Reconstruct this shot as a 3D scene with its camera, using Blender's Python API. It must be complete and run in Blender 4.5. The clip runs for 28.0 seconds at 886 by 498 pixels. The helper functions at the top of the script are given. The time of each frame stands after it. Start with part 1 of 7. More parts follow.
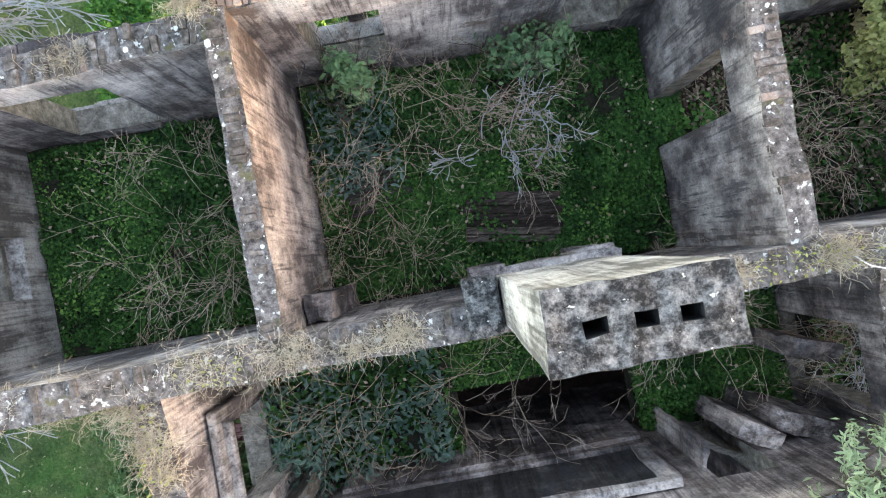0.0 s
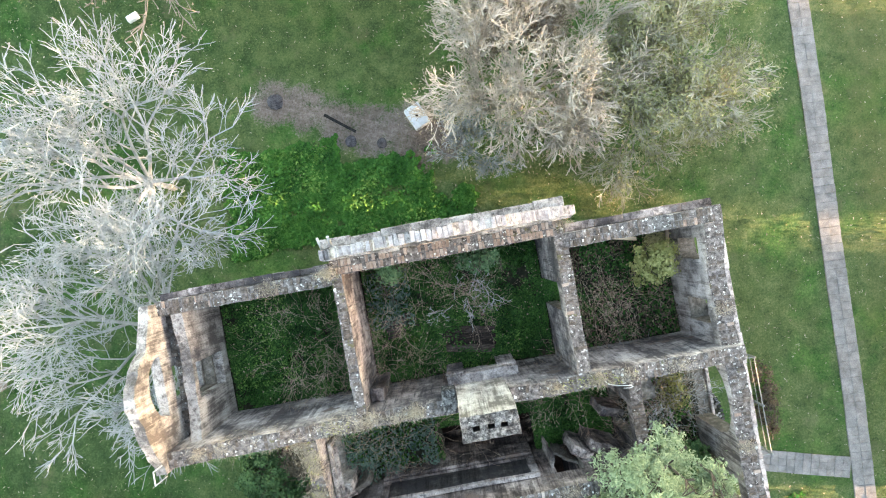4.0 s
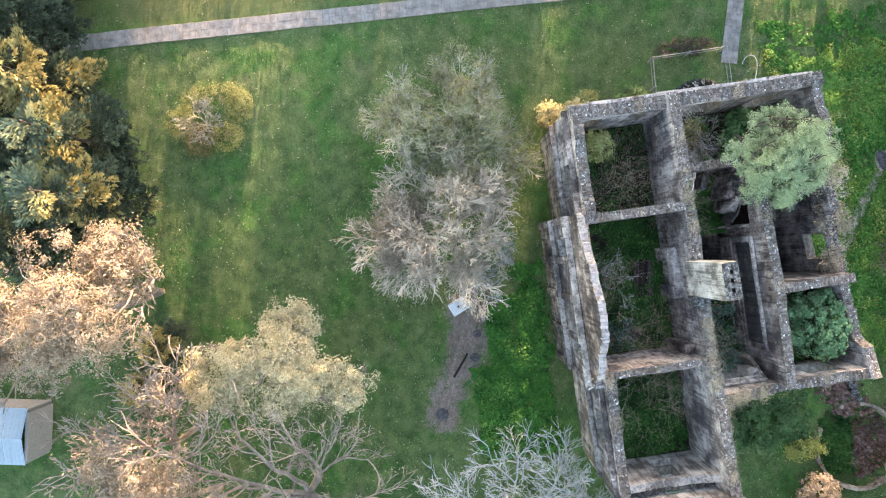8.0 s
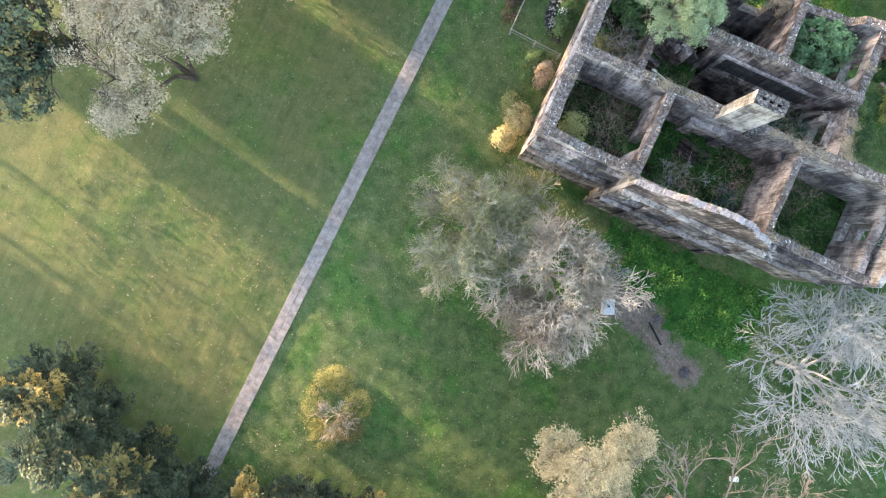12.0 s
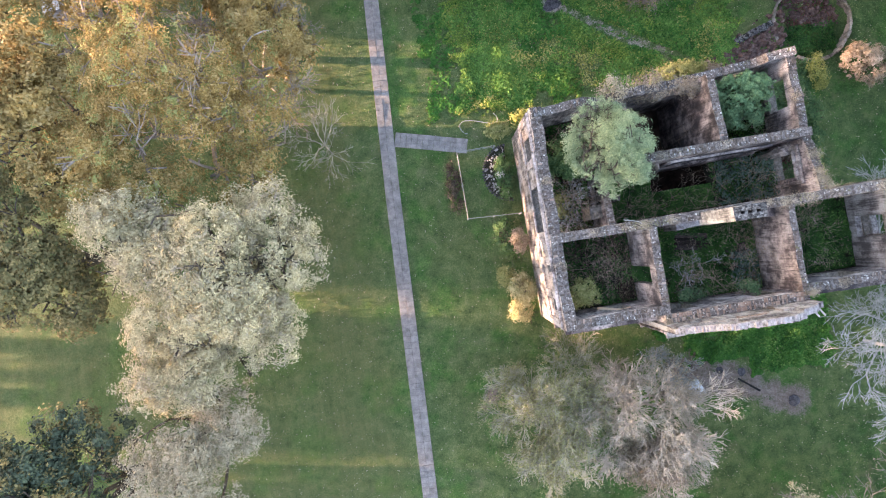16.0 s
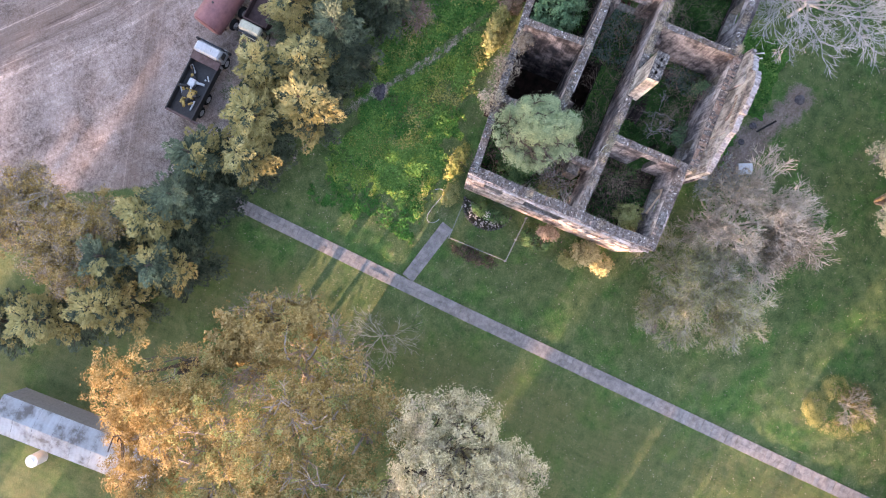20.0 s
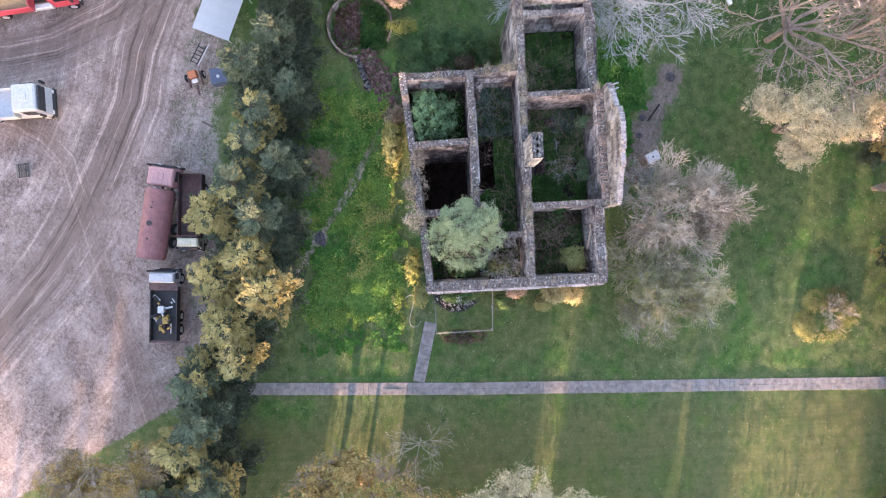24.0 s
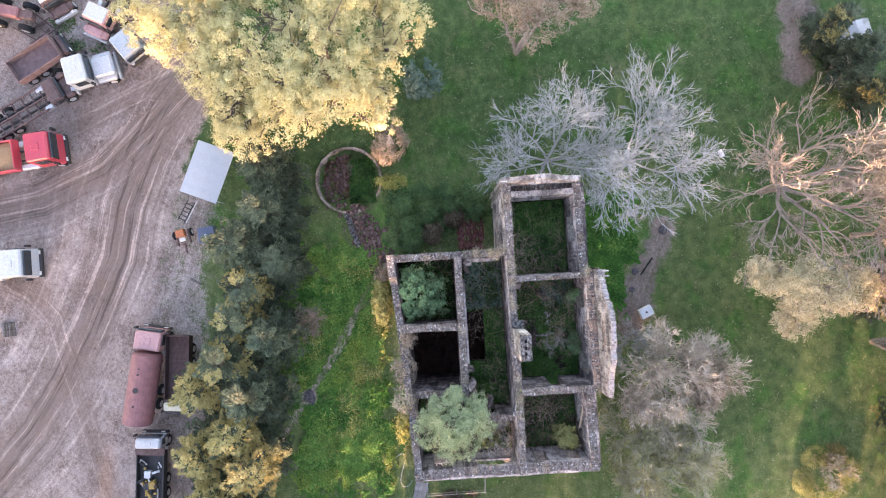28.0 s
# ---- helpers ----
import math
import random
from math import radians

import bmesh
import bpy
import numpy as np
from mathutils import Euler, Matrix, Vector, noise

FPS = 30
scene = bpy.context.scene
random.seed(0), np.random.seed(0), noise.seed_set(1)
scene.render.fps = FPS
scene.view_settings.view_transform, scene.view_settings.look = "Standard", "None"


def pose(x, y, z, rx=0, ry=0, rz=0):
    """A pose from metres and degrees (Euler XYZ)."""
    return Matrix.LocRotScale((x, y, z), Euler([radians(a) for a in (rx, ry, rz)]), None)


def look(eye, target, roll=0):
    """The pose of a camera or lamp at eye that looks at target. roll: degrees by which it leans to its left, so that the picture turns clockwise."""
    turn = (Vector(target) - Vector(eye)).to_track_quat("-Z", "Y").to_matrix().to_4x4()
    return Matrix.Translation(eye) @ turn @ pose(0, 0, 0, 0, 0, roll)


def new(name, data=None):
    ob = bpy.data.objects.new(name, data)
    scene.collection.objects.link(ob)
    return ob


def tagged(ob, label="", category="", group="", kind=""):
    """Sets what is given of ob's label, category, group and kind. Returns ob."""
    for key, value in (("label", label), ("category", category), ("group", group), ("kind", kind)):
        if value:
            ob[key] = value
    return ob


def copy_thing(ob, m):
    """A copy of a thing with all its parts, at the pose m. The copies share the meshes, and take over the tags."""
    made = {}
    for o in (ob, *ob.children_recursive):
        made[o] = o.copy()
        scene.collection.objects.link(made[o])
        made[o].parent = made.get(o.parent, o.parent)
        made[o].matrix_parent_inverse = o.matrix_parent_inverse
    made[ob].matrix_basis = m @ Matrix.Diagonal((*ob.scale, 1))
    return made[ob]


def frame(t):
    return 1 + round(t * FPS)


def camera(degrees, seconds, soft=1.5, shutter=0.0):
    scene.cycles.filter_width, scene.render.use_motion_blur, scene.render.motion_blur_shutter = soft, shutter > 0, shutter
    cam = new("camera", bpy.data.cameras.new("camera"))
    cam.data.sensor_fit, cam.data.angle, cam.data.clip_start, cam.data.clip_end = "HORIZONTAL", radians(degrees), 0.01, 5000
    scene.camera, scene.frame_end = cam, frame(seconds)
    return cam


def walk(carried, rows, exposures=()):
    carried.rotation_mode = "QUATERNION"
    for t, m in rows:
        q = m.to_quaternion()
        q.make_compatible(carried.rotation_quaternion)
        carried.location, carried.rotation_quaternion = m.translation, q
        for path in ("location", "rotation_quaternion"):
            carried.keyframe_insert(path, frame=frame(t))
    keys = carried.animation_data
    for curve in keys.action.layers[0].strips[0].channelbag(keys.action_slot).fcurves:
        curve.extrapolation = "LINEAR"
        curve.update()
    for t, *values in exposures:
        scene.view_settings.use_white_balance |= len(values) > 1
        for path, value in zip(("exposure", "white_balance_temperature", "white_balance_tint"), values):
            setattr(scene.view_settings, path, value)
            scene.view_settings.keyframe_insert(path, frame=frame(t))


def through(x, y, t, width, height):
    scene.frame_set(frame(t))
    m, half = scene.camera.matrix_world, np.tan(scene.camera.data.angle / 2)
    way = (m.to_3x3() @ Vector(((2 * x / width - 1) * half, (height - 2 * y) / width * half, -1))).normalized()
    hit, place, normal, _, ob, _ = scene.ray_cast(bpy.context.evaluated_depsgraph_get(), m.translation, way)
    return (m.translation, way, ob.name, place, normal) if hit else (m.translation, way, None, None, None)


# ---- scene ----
# the camera hangs under a drone and looks straight down: seconds, x, y, z, then three turns in degrees
cam = camera(74.00, 28.0, soft=1.1)
PATH = [
    (0.0, -0.025, 0.443, 17.519, 0.37, 0.31, -10.43),
    (0.5, -0.010, 0.466, 18.210, 0.33, 0.32, -10.42),
    (1.0, 0.039, 0.466, 19.730, 0.26, 0.29, -10.44),
    (1.5, 0.063, 0.464, 21.267, 0.27, 0.11, -10.45),
    (2.0, 0.120, 0.429, 22.940, 0.40, 0.15, -10.34),
    (2.5, 0.233, 0.635, 24.450, 0.36, 0.26, -10.37),
    (3.0, 0.477, 1.895, 26.156, 0.29, 0.16, -10.35),
    (3.5, 0.737, 3.393, 27.749, 0.07, 0.01, -10.28),
    (4.0, 1.064, 4.836, 29.399, -0.04, 0.02, -10.21),
    (4.5, 1.399, 6.088, 30.918, -0.16, 0.09, -10.21),
    (6.5, 2.104, 8.838, 35.469, 1.57, 0.60, -58.89),
    (7.0, 2.839, 9.963, 36.543, 0.81, 0.66, -78.12),
    (7.5, 3.633, 10.893, 37.541, 0.42, 0.53, -89.41),
    (8.0, 4.563, 11.858, 38.354, 0.27, 0.20, -98.18),
    (8.5, 5.539, 12.532, 39.040, 0.20, -0.05, -104.16),
    (9.0, 6.667, 13.061, 39.747, 0.22, -0.35, -108.01),
    (9.5, 7.781, 13.315, 40.290, 0.31, -0.38, -108.95),
    (10.0, 8.918, 13.367, 40.376, 0.51, -0.37, -106.83),
    (10.5, 9.889, 13.444, 40.701, 0.89, -0.39, -100.28),
    (11.0, 11.097, 13.718, 41.048, 0.87, -0.58, -117.24),
    (11.5, 12.533, 13.463, 40.794, 0.30, -1.08, -139.58),
    (13.5, 14.663, 9.283, 41.902, -0.55, 0.96, -174.67),
    (14.0, 15.437, 7.960, 41.903, -0.05, 0.68, -174.56),
    (14.5, 15.970, 6.335, 41.803, 0.28, 0.57, -175.89),
    (15.0, 16.415, 4.402, 41.568, 0.61, 0.42, -183.83),
    (15.5, 16.828, 2.113, 41.735, 0.67, 0.23, -187.92),
    (16.0, 17.006, -0.730, 42.092, 0.64, 0.13, -189.44),
    (16.5, 17.063, -3.419, 42.379, 0.63, 0.04, -194.40),
    (17.0, 16.919, -6.028, 42.549, 1.07, 0.20, -197.64),
    (17.5, 16.904, -7.225, 43.173, 1.12, 0.28, -202.47),
    (18.0, 16.773, -7.595, 43.731, 1.08, 0.18, -209.11),
    (18.5, 16.614, -7.661, 44.328, 1.01, 0.18, -215.39),
    (19.0, 16.443, -7.731, 45.069, 0.73, 0.27, -226.56),
    (19.5, 16.311, -7.637, 45.638, 0.52, 0.25, -238.86),
    (20.0, 16.300, -7.555, 46.433, 0.54, 0.15, -247.08),
    (20.5, 16.261, -7.595, 47.139, 0.74, -0.02, -253.52),
    (22.5, 12.200, -7.213, 50.732, -1.13, 0.04, -273.25),
    (23.0, 11.051, -7.161, 50.697, -0.81, -0.00, -273.23),
    (23.5, 9.764, -7.083, 50.645, -0.33, -0.08, -273.11),
    (24.0, 7.964, -6.960, 50.587, 0.14, -0.15, -273.06),
    (24.5, 5.781, -6.674, 50.421, 0.34, -0.04, -273.07),
    (25.0, 3.436, -6.476, 50.294, 0.62, -0.05, -273.10),
    (25.5, 1.417, -6.267, 50.252, 0.82, -0.01, -273.18),
    (26.0, -0.596, -6.011, 50.161, 0.99, 0.05, -273.23),
    (26.5, -2.206, -5.799, 50.128, 1.22, 0.07, -273.31),
    (27.0, -3.515, -5.521, 50.132, 1.47, 0.16, -273.33),
    (27.5, -4.012, -5.369, 50.110, 1.55, 0.12, -273.41),
    (28.0, -4.175, -5.308, 50.084, 1.41, 0.05, -273.47),
]
EXPOSURES = [(0.0, 4.26, 6850, 22), (1.0, 4.41, 6950, 20), (3.0, 4.40, 7000, 17), (4.5, 4.25, 6900, 16), (8.0, 3.89, 6350, 19), (11.0, 3.84, 6250, 20), (14.0, 3.74, 6400, 23), (17.0, 3.74, 6200, 31), (20.0, 3.63, 6200, 35), (23.0, 3.65, 6200, 35), (28.0, 3.78, 6550, 36)]
walk(cam, [(t, pose(x, y, z, rx, ry, rz)) for t, x, y, z, rx, ry, rz in PATH], EXPOSURES)

# ---- light: low evening sun from the east end of the house, clear sky ----
SUN_EL, SUN_AZ = 4.6, 101.5
world = bpy.data.worlds.new("world")
scene.world = world
world.use_nodes = True
wn = world.node_tree
sky = wn.nodes.new("ShaderNodeTexSky")
sky.sky_type, sky.sun_disc = "NISHITA", False
sky.sun_elevation, sky.sun_rotation = radians(SUN_EL), radians(SUN_AZ)
sky.air_density, sky.dust_density = 1.0, 1.1
bg = wn.nodes["Background"]
bg.inputs["Strength"].default_value = 0.15
wn.links.new(sky.outputs[0], bg.inputs["Color"])
sun = new("sun", bpy.data.lights.new("sun", "SUN"))
sun.data.energy, sun.data.angle, sun.data.color = 2.7, radians(0.8), (1.0, 0.7, 0.42)
sd = Vector((math.sin(radians(SUN_AZ)) * math.cos(radians(SUN_EL)), math.cos(radians(SUN_AZ)) * math.cos(radians(SUN_EL)), math.sin(radians(SUN_EL))))
sun.matrix_world = look(sd * 200, (0, 0, 0))


# ---- materials ----
def ramp_node(nt, stops):
    r = nt.nodes.new("ShaderNodeValToRGB")
    while len(r.color_ramp.elements) < len(stops):
        r.color_ramp.elements.new(0.5)
    for e, (p, c) in zip(r.color_ramp.elements, stops):
        e.position, e.color = p, (*c, 1)
    return r


def noise_node(nt, vec, scale, detail=4, rough=0.6):
    n = nt.nodes.new("ShaderNodeTexNoise")
    n.inputs["Scale"].default_value, n.inputs["Detail"].default_value, n.inputs["Roughness"].default_value = scale, detail, rough
    if vec:
        nt.links.new(vec, n.inputs["Vector"])
    return n.outputs["Fac"]


def mixer(nt, kind, fac, a, b):
    m = nt.nodes.new("ShaderNodeMix")
    m.data_type, m.blend_type = "RGBA", kind
    for sock, val in ((m.inputs["Factor"], fac), (m.inputs["A"], a), (m.inputs["B"], b)):
        if isinstance(val, (int, float)):
            sock.default_value = val
        elif isinstance(val, tuple):
            sock.default_value = (*val, 1)
        else:
            nt.links.new(val, sock)
    return m.outputs["Result"]


def position(nt, scale=(1, 1, 1), shift=0.0):
    g = nt.nodes.new("ShaderNodeNewGeometry")
    m = nt.nodes.new("ShaderNodeMapping")
    m.inputs["Location"].default_value = (shift, shift * 0.7, shift * 1.3)
    m.inputs["Scale"].default_value = scale
    nt.links.new(g.outputs["Position"], m.inputs["Vector"])
    return m.outputs["Vector"]


def math_node(nt, op, a, b=0.0, clamp=False):
    m = nt.nodes.new("ShaderNodeMath")
    m.operation, m.use_clamp = op, clamp
    for sock, val in zip(m.inputs, (a, b)):
        if isinstance(val, (int, float)):
            sock.default_value = val
        else:
            nt.links.new(val, sock)
    return m.outputs[0]


def start_material(name, rough=0.9, metal=0.0):
    m = bpy.data.materials.new(name)
    m.use_nodes = True
    nt = m.node_tree
    b = nt.nodes["Principled BSDF"]
    b.inputs["Roughness"].default_value, b.inputs["Metallic"].default_value = rough, metal
    if rough > 0.8:
        b.inputs["Specular IOR Level"].default_value = 0.15
    return m, nt, b


def add_bump(nt, b, height, strength=0.4, dist=0.05):
    n = nt.nodes.new("ShaderNodeBump")
    n.inputs["Strength"].default_value, n.inputs["Distance"].default_value = strength, dist
    nt.links.new(height, n.inputs["Height"])
    nt.links.new(n.outputs[0], b.inputs["Normal"])


def speckled(name, stops, scale=3.0, fine=25.0, rough=0.9, metal=0.0, stretch=(1, 1, 1), bump=0.4, dist=0.04, grime=0.5, per_object=0.0):
    """A worn surface: broad stains, fine grain, relief."""
    m, nt, b = start_material(name, rough, metal)
    v = position(nt, stretch)
    broad, grain = noise_node(nt, v, scale, 6, 0.65), noise_node(nt, position(nt), fine, 3, 0.7)
    fac = broad
    if per_object:
        o = nt.nodes.new("ShaderNodeObjectInfo")
        fac = math_node(nt, "ADD", broad, math_node(nt, "MULTIPLY", math_node(nt, "SUBTRACT", o.outputs["Random"], 0.5), per_object))
    r = ramp_node(nt, stops)
    nt.links.new(fac, r.inputs[0])
    g = ramp_node(nt, [(0.3, (0.35, 0.35, 0.35)), (0.65, (1, 1, 1))])
    nt.links.new(grain, g.inputs[0])
    nt.links.new(mixer(nt, "MULTIPLY", grime, r.outputs[0], g.outputs[0]), b.inputs["Base Color"])
    add_bump(nt, b, math_node(nt, "ADD", grain, broad), bump, dist)
    return m


def foliage(name, stops, rough=0.6, through=0.22, patch=0.5, scale=0.9):
    """Leaves that differ one from the next, with wide lighter and darker patches."""
    m, nt, b = start_material(name, rough)
    b.inputs["Specular IOR Level"].default_value = 0.15
    g = nt.nodes.new("ShaderNodeNewGeometry")
    broad = math_node(nt, "ADD", math_node(nt, "MULTIPLY", noise_node(nt, position(nt), scale, 3), 2.2), -0.6)
    fac = math_node(nt, "ADD", math_node(nt, "MULTIPLY", g.outputs["Random Per Island"], 1 - patch), math_node(nt, "MULTIPLY", broad, patch))
    r = ramp_node(nt, stops)
    nt.links.new(fac, r.inputs[0])
    nt.links.new(r.outputs[0], b.inputs["Base Color"])
    t = nt.nodes.new("ShaderNodeBsdfTranslucent")
    nt.links.new(r.outputs[0], t.inputs["Color"])
    x = nt.nodes.new("ShaderNodeMixShader")
    x.inputs[0].default_value = through
    nt.links.new(b.outputs[0], x.inputs[1])
    nt.links.new(t.outputs[0], x.inputs[2])
    nt.links.new(x.outputs[0], nt.nodes["Material Output"].inputs["Surface"])
    return m


def plain(name, color, rough=0.5, metal=0.0, wear=0.25, scale=6.0):
    a = tuple(c * (1 - wear) for c in color)
    return speckled(name, [(0.3, a), (0.6, color)], scale, 40, rough, metal, bump=0.08, dist=0.01, grime=0.25)


def threshold(nt, fac, lo, hi, top=1.0):
    r = ramp_node(nt, [(lo, (0, 0, 0)), (hi, (top, top, top))])
    nt.links.new(fac, r.inputs[0])
    return r.outputs[0]


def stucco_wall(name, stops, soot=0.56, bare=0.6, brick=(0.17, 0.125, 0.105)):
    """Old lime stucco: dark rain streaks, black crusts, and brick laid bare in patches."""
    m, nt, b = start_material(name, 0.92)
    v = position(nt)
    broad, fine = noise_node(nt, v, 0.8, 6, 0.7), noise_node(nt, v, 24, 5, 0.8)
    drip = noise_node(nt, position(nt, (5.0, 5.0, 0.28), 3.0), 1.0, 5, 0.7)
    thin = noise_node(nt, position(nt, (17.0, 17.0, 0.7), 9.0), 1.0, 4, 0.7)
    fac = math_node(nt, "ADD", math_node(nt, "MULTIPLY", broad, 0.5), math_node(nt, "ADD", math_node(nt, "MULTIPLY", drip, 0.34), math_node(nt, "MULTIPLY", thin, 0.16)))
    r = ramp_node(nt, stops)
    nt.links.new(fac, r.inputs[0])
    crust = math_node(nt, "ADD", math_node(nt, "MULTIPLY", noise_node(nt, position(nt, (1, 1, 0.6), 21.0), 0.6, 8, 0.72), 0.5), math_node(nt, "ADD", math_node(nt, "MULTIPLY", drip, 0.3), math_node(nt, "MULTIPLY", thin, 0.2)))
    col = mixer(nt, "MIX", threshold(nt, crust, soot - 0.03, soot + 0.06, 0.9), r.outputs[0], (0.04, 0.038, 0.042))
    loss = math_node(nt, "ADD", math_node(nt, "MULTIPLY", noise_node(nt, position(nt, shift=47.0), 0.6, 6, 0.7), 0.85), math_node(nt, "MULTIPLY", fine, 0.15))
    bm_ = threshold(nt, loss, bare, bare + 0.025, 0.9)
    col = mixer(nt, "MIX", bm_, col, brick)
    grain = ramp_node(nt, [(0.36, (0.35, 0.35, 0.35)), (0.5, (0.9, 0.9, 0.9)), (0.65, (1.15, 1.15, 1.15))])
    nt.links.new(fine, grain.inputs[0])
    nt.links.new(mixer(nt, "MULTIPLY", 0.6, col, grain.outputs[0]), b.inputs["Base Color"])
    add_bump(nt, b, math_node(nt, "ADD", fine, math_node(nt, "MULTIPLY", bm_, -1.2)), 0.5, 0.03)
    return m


def crusted(name, stops, moss=0.62, lichen=0.63):
    """Crumbling mortar with moss cushions and white lichen spots."""
    m, nt, b = start_material(name, 0.95)
    v = position(nt)
    broad, fine = noise_node(nt, v, 6.0, 9, 0.78), noise_node(nt, v, 30, 5, 0.85)
    r = ramp_node(nt, stops)
    nt.links.new(broad, r.inputs[0])
    col = mixer(nt, "MIX", threshold(nt, noise_node(nt, position(nt, shift=13.0), 1.6, 5, 0.7), moss, moss + 0.06, 0.75), r.outputs[0], (0.13, 0.12, 0.045))
    spots = noise_node(nt, position(nt, shift=31.0), 9.0, 3, 0.55)
    col = mixer(nt, "MIX", threshold(nt, spots, lichen, lichen + 0.03, 0.9), col, (0.62, 0.61, 0.56))
    grain = ramp_node(nt, [(0.3, (0.45, 0.45, 0.45)), (0.65, (1, 1, 1))])
    nt.links.new(fine, grain.inputs[0])
    nt.links.new(mixer(nt, "MULTIPLY", 0.6, col, grain.outputs[0]), b.inputs["Base Color"])
    add_bump(nt, b, math_node(nt, "ADD", fine, math_node(nt, "MULTIPLY", broad, 2.0)), 0.7, 0.04)
    return m


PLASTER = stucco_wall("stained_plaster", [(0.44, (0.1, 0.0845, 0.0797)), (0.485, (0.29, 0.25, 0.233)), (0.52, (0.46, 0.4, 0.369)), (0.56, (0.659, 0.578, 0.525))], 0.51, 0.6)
PLASTER_DARK = stucco_wall("dark_plaster", [(0.44, (0.0514, 0.0411, 0.038)), (0.49, (0.142, 0.115, 0.105)), (0.535, (0.321, 0.266, 0.243)), (0.585, (0.592, 0.492, 0.442))], 0.51, 0.59)
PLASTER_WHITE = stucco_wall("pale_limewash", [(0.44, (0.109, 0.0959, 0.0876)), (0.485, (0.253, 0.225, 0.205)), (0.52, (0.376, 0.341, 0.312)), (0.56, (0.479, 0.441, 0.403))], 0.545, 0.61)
# paler and pinker for the end wall, with its low sun in the colour
PLASTER_SUNLIT = stucco_wall("sunlit_pink_stucco", [(0.44, (0.144, 0.121, 0.108)), (0.485, (0.324, 0.276, 0.251)), (0.52, (0.469, 0.404, 0.368)), (0.56, (0.595, 0.523, 0.476))], 0.56, 0.61)
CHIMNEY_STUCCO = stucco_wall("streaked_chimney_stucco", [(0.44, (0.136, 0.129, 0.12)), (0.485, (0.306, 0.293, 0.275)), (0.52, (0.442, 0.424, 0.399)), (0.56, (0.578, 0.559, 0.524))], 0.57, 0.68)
DARK_PANEL = stucco_wall("dark_panel_plaster", [(0.44, (0.02, 0.018, 0.017)), (0.5, (0.05, 0.046, 0.042)), (0.55, (0.12, 0.11, 0.1)), (0.6, (0.3, 0.28, 0.26))], 0.5, 0.6)
COPING = speckled("pale_coping_brick", [(0.3, (0.19, 0.16, 0.15)), (0.5, (0.36, 0.315, 0.3)), (0.7, (0.5, 0.45, 0.43))], 5, 30, bump=0.5, per_object=0.15)
BRICKWORK = speckled("old_brickwork", [(0.3, (0.08, 0.075, 0.06)), (0.5, (0.2, 0.175, 0.145)), (0.68, (0.36, 0.32, 0.28))], 5, 24, bump=0.6, grime=0.6)
BRICK = speckled("mossy_brick", [(0.28, (0.0391, 0.0381, 0.027)), (0.42, (0.0977, 0.0781, 0.0642)), (0.54, (0.156, 0.125, 0.104)), (0.64, (0.223, 0.189, 0.167)), (0.74, (0.352, 0.314, 0.293))], 7.0, 30, bump=0.7, grime=0.6, per_object=0.14)
BRICK_RED = speckled("orange_brick", [(0.25, (0.16, 0.11, 0.0862)), (0.5, (0.34, 0.242, 0.19)), (0.75, (0.48, 0.407, 0.345))], 3.5, 30, bump=0.6, grime=0.55, per_object=0.25)
LICHEN_STONE = crusted("lichen_crust", [(0.43, (0.0207, 0.0202, 0.0205)), (0.49, (0.0747, 0.0739, 0.0734)), (0.55, (0.155, 0.153, 0.151)), (0.66, (0.333, 0.325, 0.311))], 0.72, 0.68)
MORTAR = crusted("crumbling_mortar", [(0.38, (0.0391, 0.0344, 0.0307)), (0.46, (0.116, 0.102, 0.093)), (0.54, (0.195, 0.172, 0.158)), (0.66, (0.363, 0.327, 0.307))], 0.6, 0.625)
LICHEN = plain("white_lichen", (0.6, 0.59, 0.55), 0.9)
EARTH_FLOOR = speckled("leaf_mould", [(0.3, (0.0144, 0.0152, 0.0096)), (0.5, (0.0336, 0.0328, 0.0208)), (0.7, (0.076, 0.064, 0.0416))], 2.5, 20, bump=0.6, grime=0.5)
DARK_STONE = speckled("dark_basement_stone", [(0.3, (0.0132, 0.0102, 0.0084)), (0.6, (0.06, 0.0348, 0.027))], 2, 15, bump=0.5)
DEEP_BLACK = speckled("deep_black", [(0.3, (0.012, 0.012, 0.012)), (0.6, (0.035, 0.033, 0.032))], 3, 15, bump=0.4)
ASH = speckled("grey_ash", [(0.35, (0.035, 0.033, 0.036)), (0.6, (0.12, 0.11, 0.115))], 5, 20, bump=0.5)
OLD_WOOD = speckled("grey_rotten_wood", [(0.3, (0.05, 0.042, 0.036)), (0.55, (0.15, 0.13, 0.11)), (0.75, (0.27, 0.24, 0.21))], 4, 40, stretch=(1, 6, 1), bump=0.5, per_object=0.4)
WET_WOOD = speckled("wet_rotten_wood", [(0.35, (0.022, 0.016, 0.013)), (0.52, (0.06, 0.043, 0.035)), (0.7, (0.15, 0.12, 0.1))], 3, 40, stretch=(1, 6, 1), bump=0.5, per_object=0.3)
CONCRETE = speckled("grey_paving_concrete", [(0.3, (0.188, 0.169, 0.154)), (0.5, (0.282, 0.257, 0.232)), (0.7, (0.376, 0.342, 0.309))], 2.5, 22, bump=0.3, grime=0.55, per_object=0.13)
RUBBLE = speckled("red_brick_rubble", [(0.3, (0.05, 0.034, 0.03)), (0.5, (0.15, 0.095, 0.08)), (0.7, (0.28, 0.22, 0.19))], 4, 14, bump=0.9, dist=0.1)
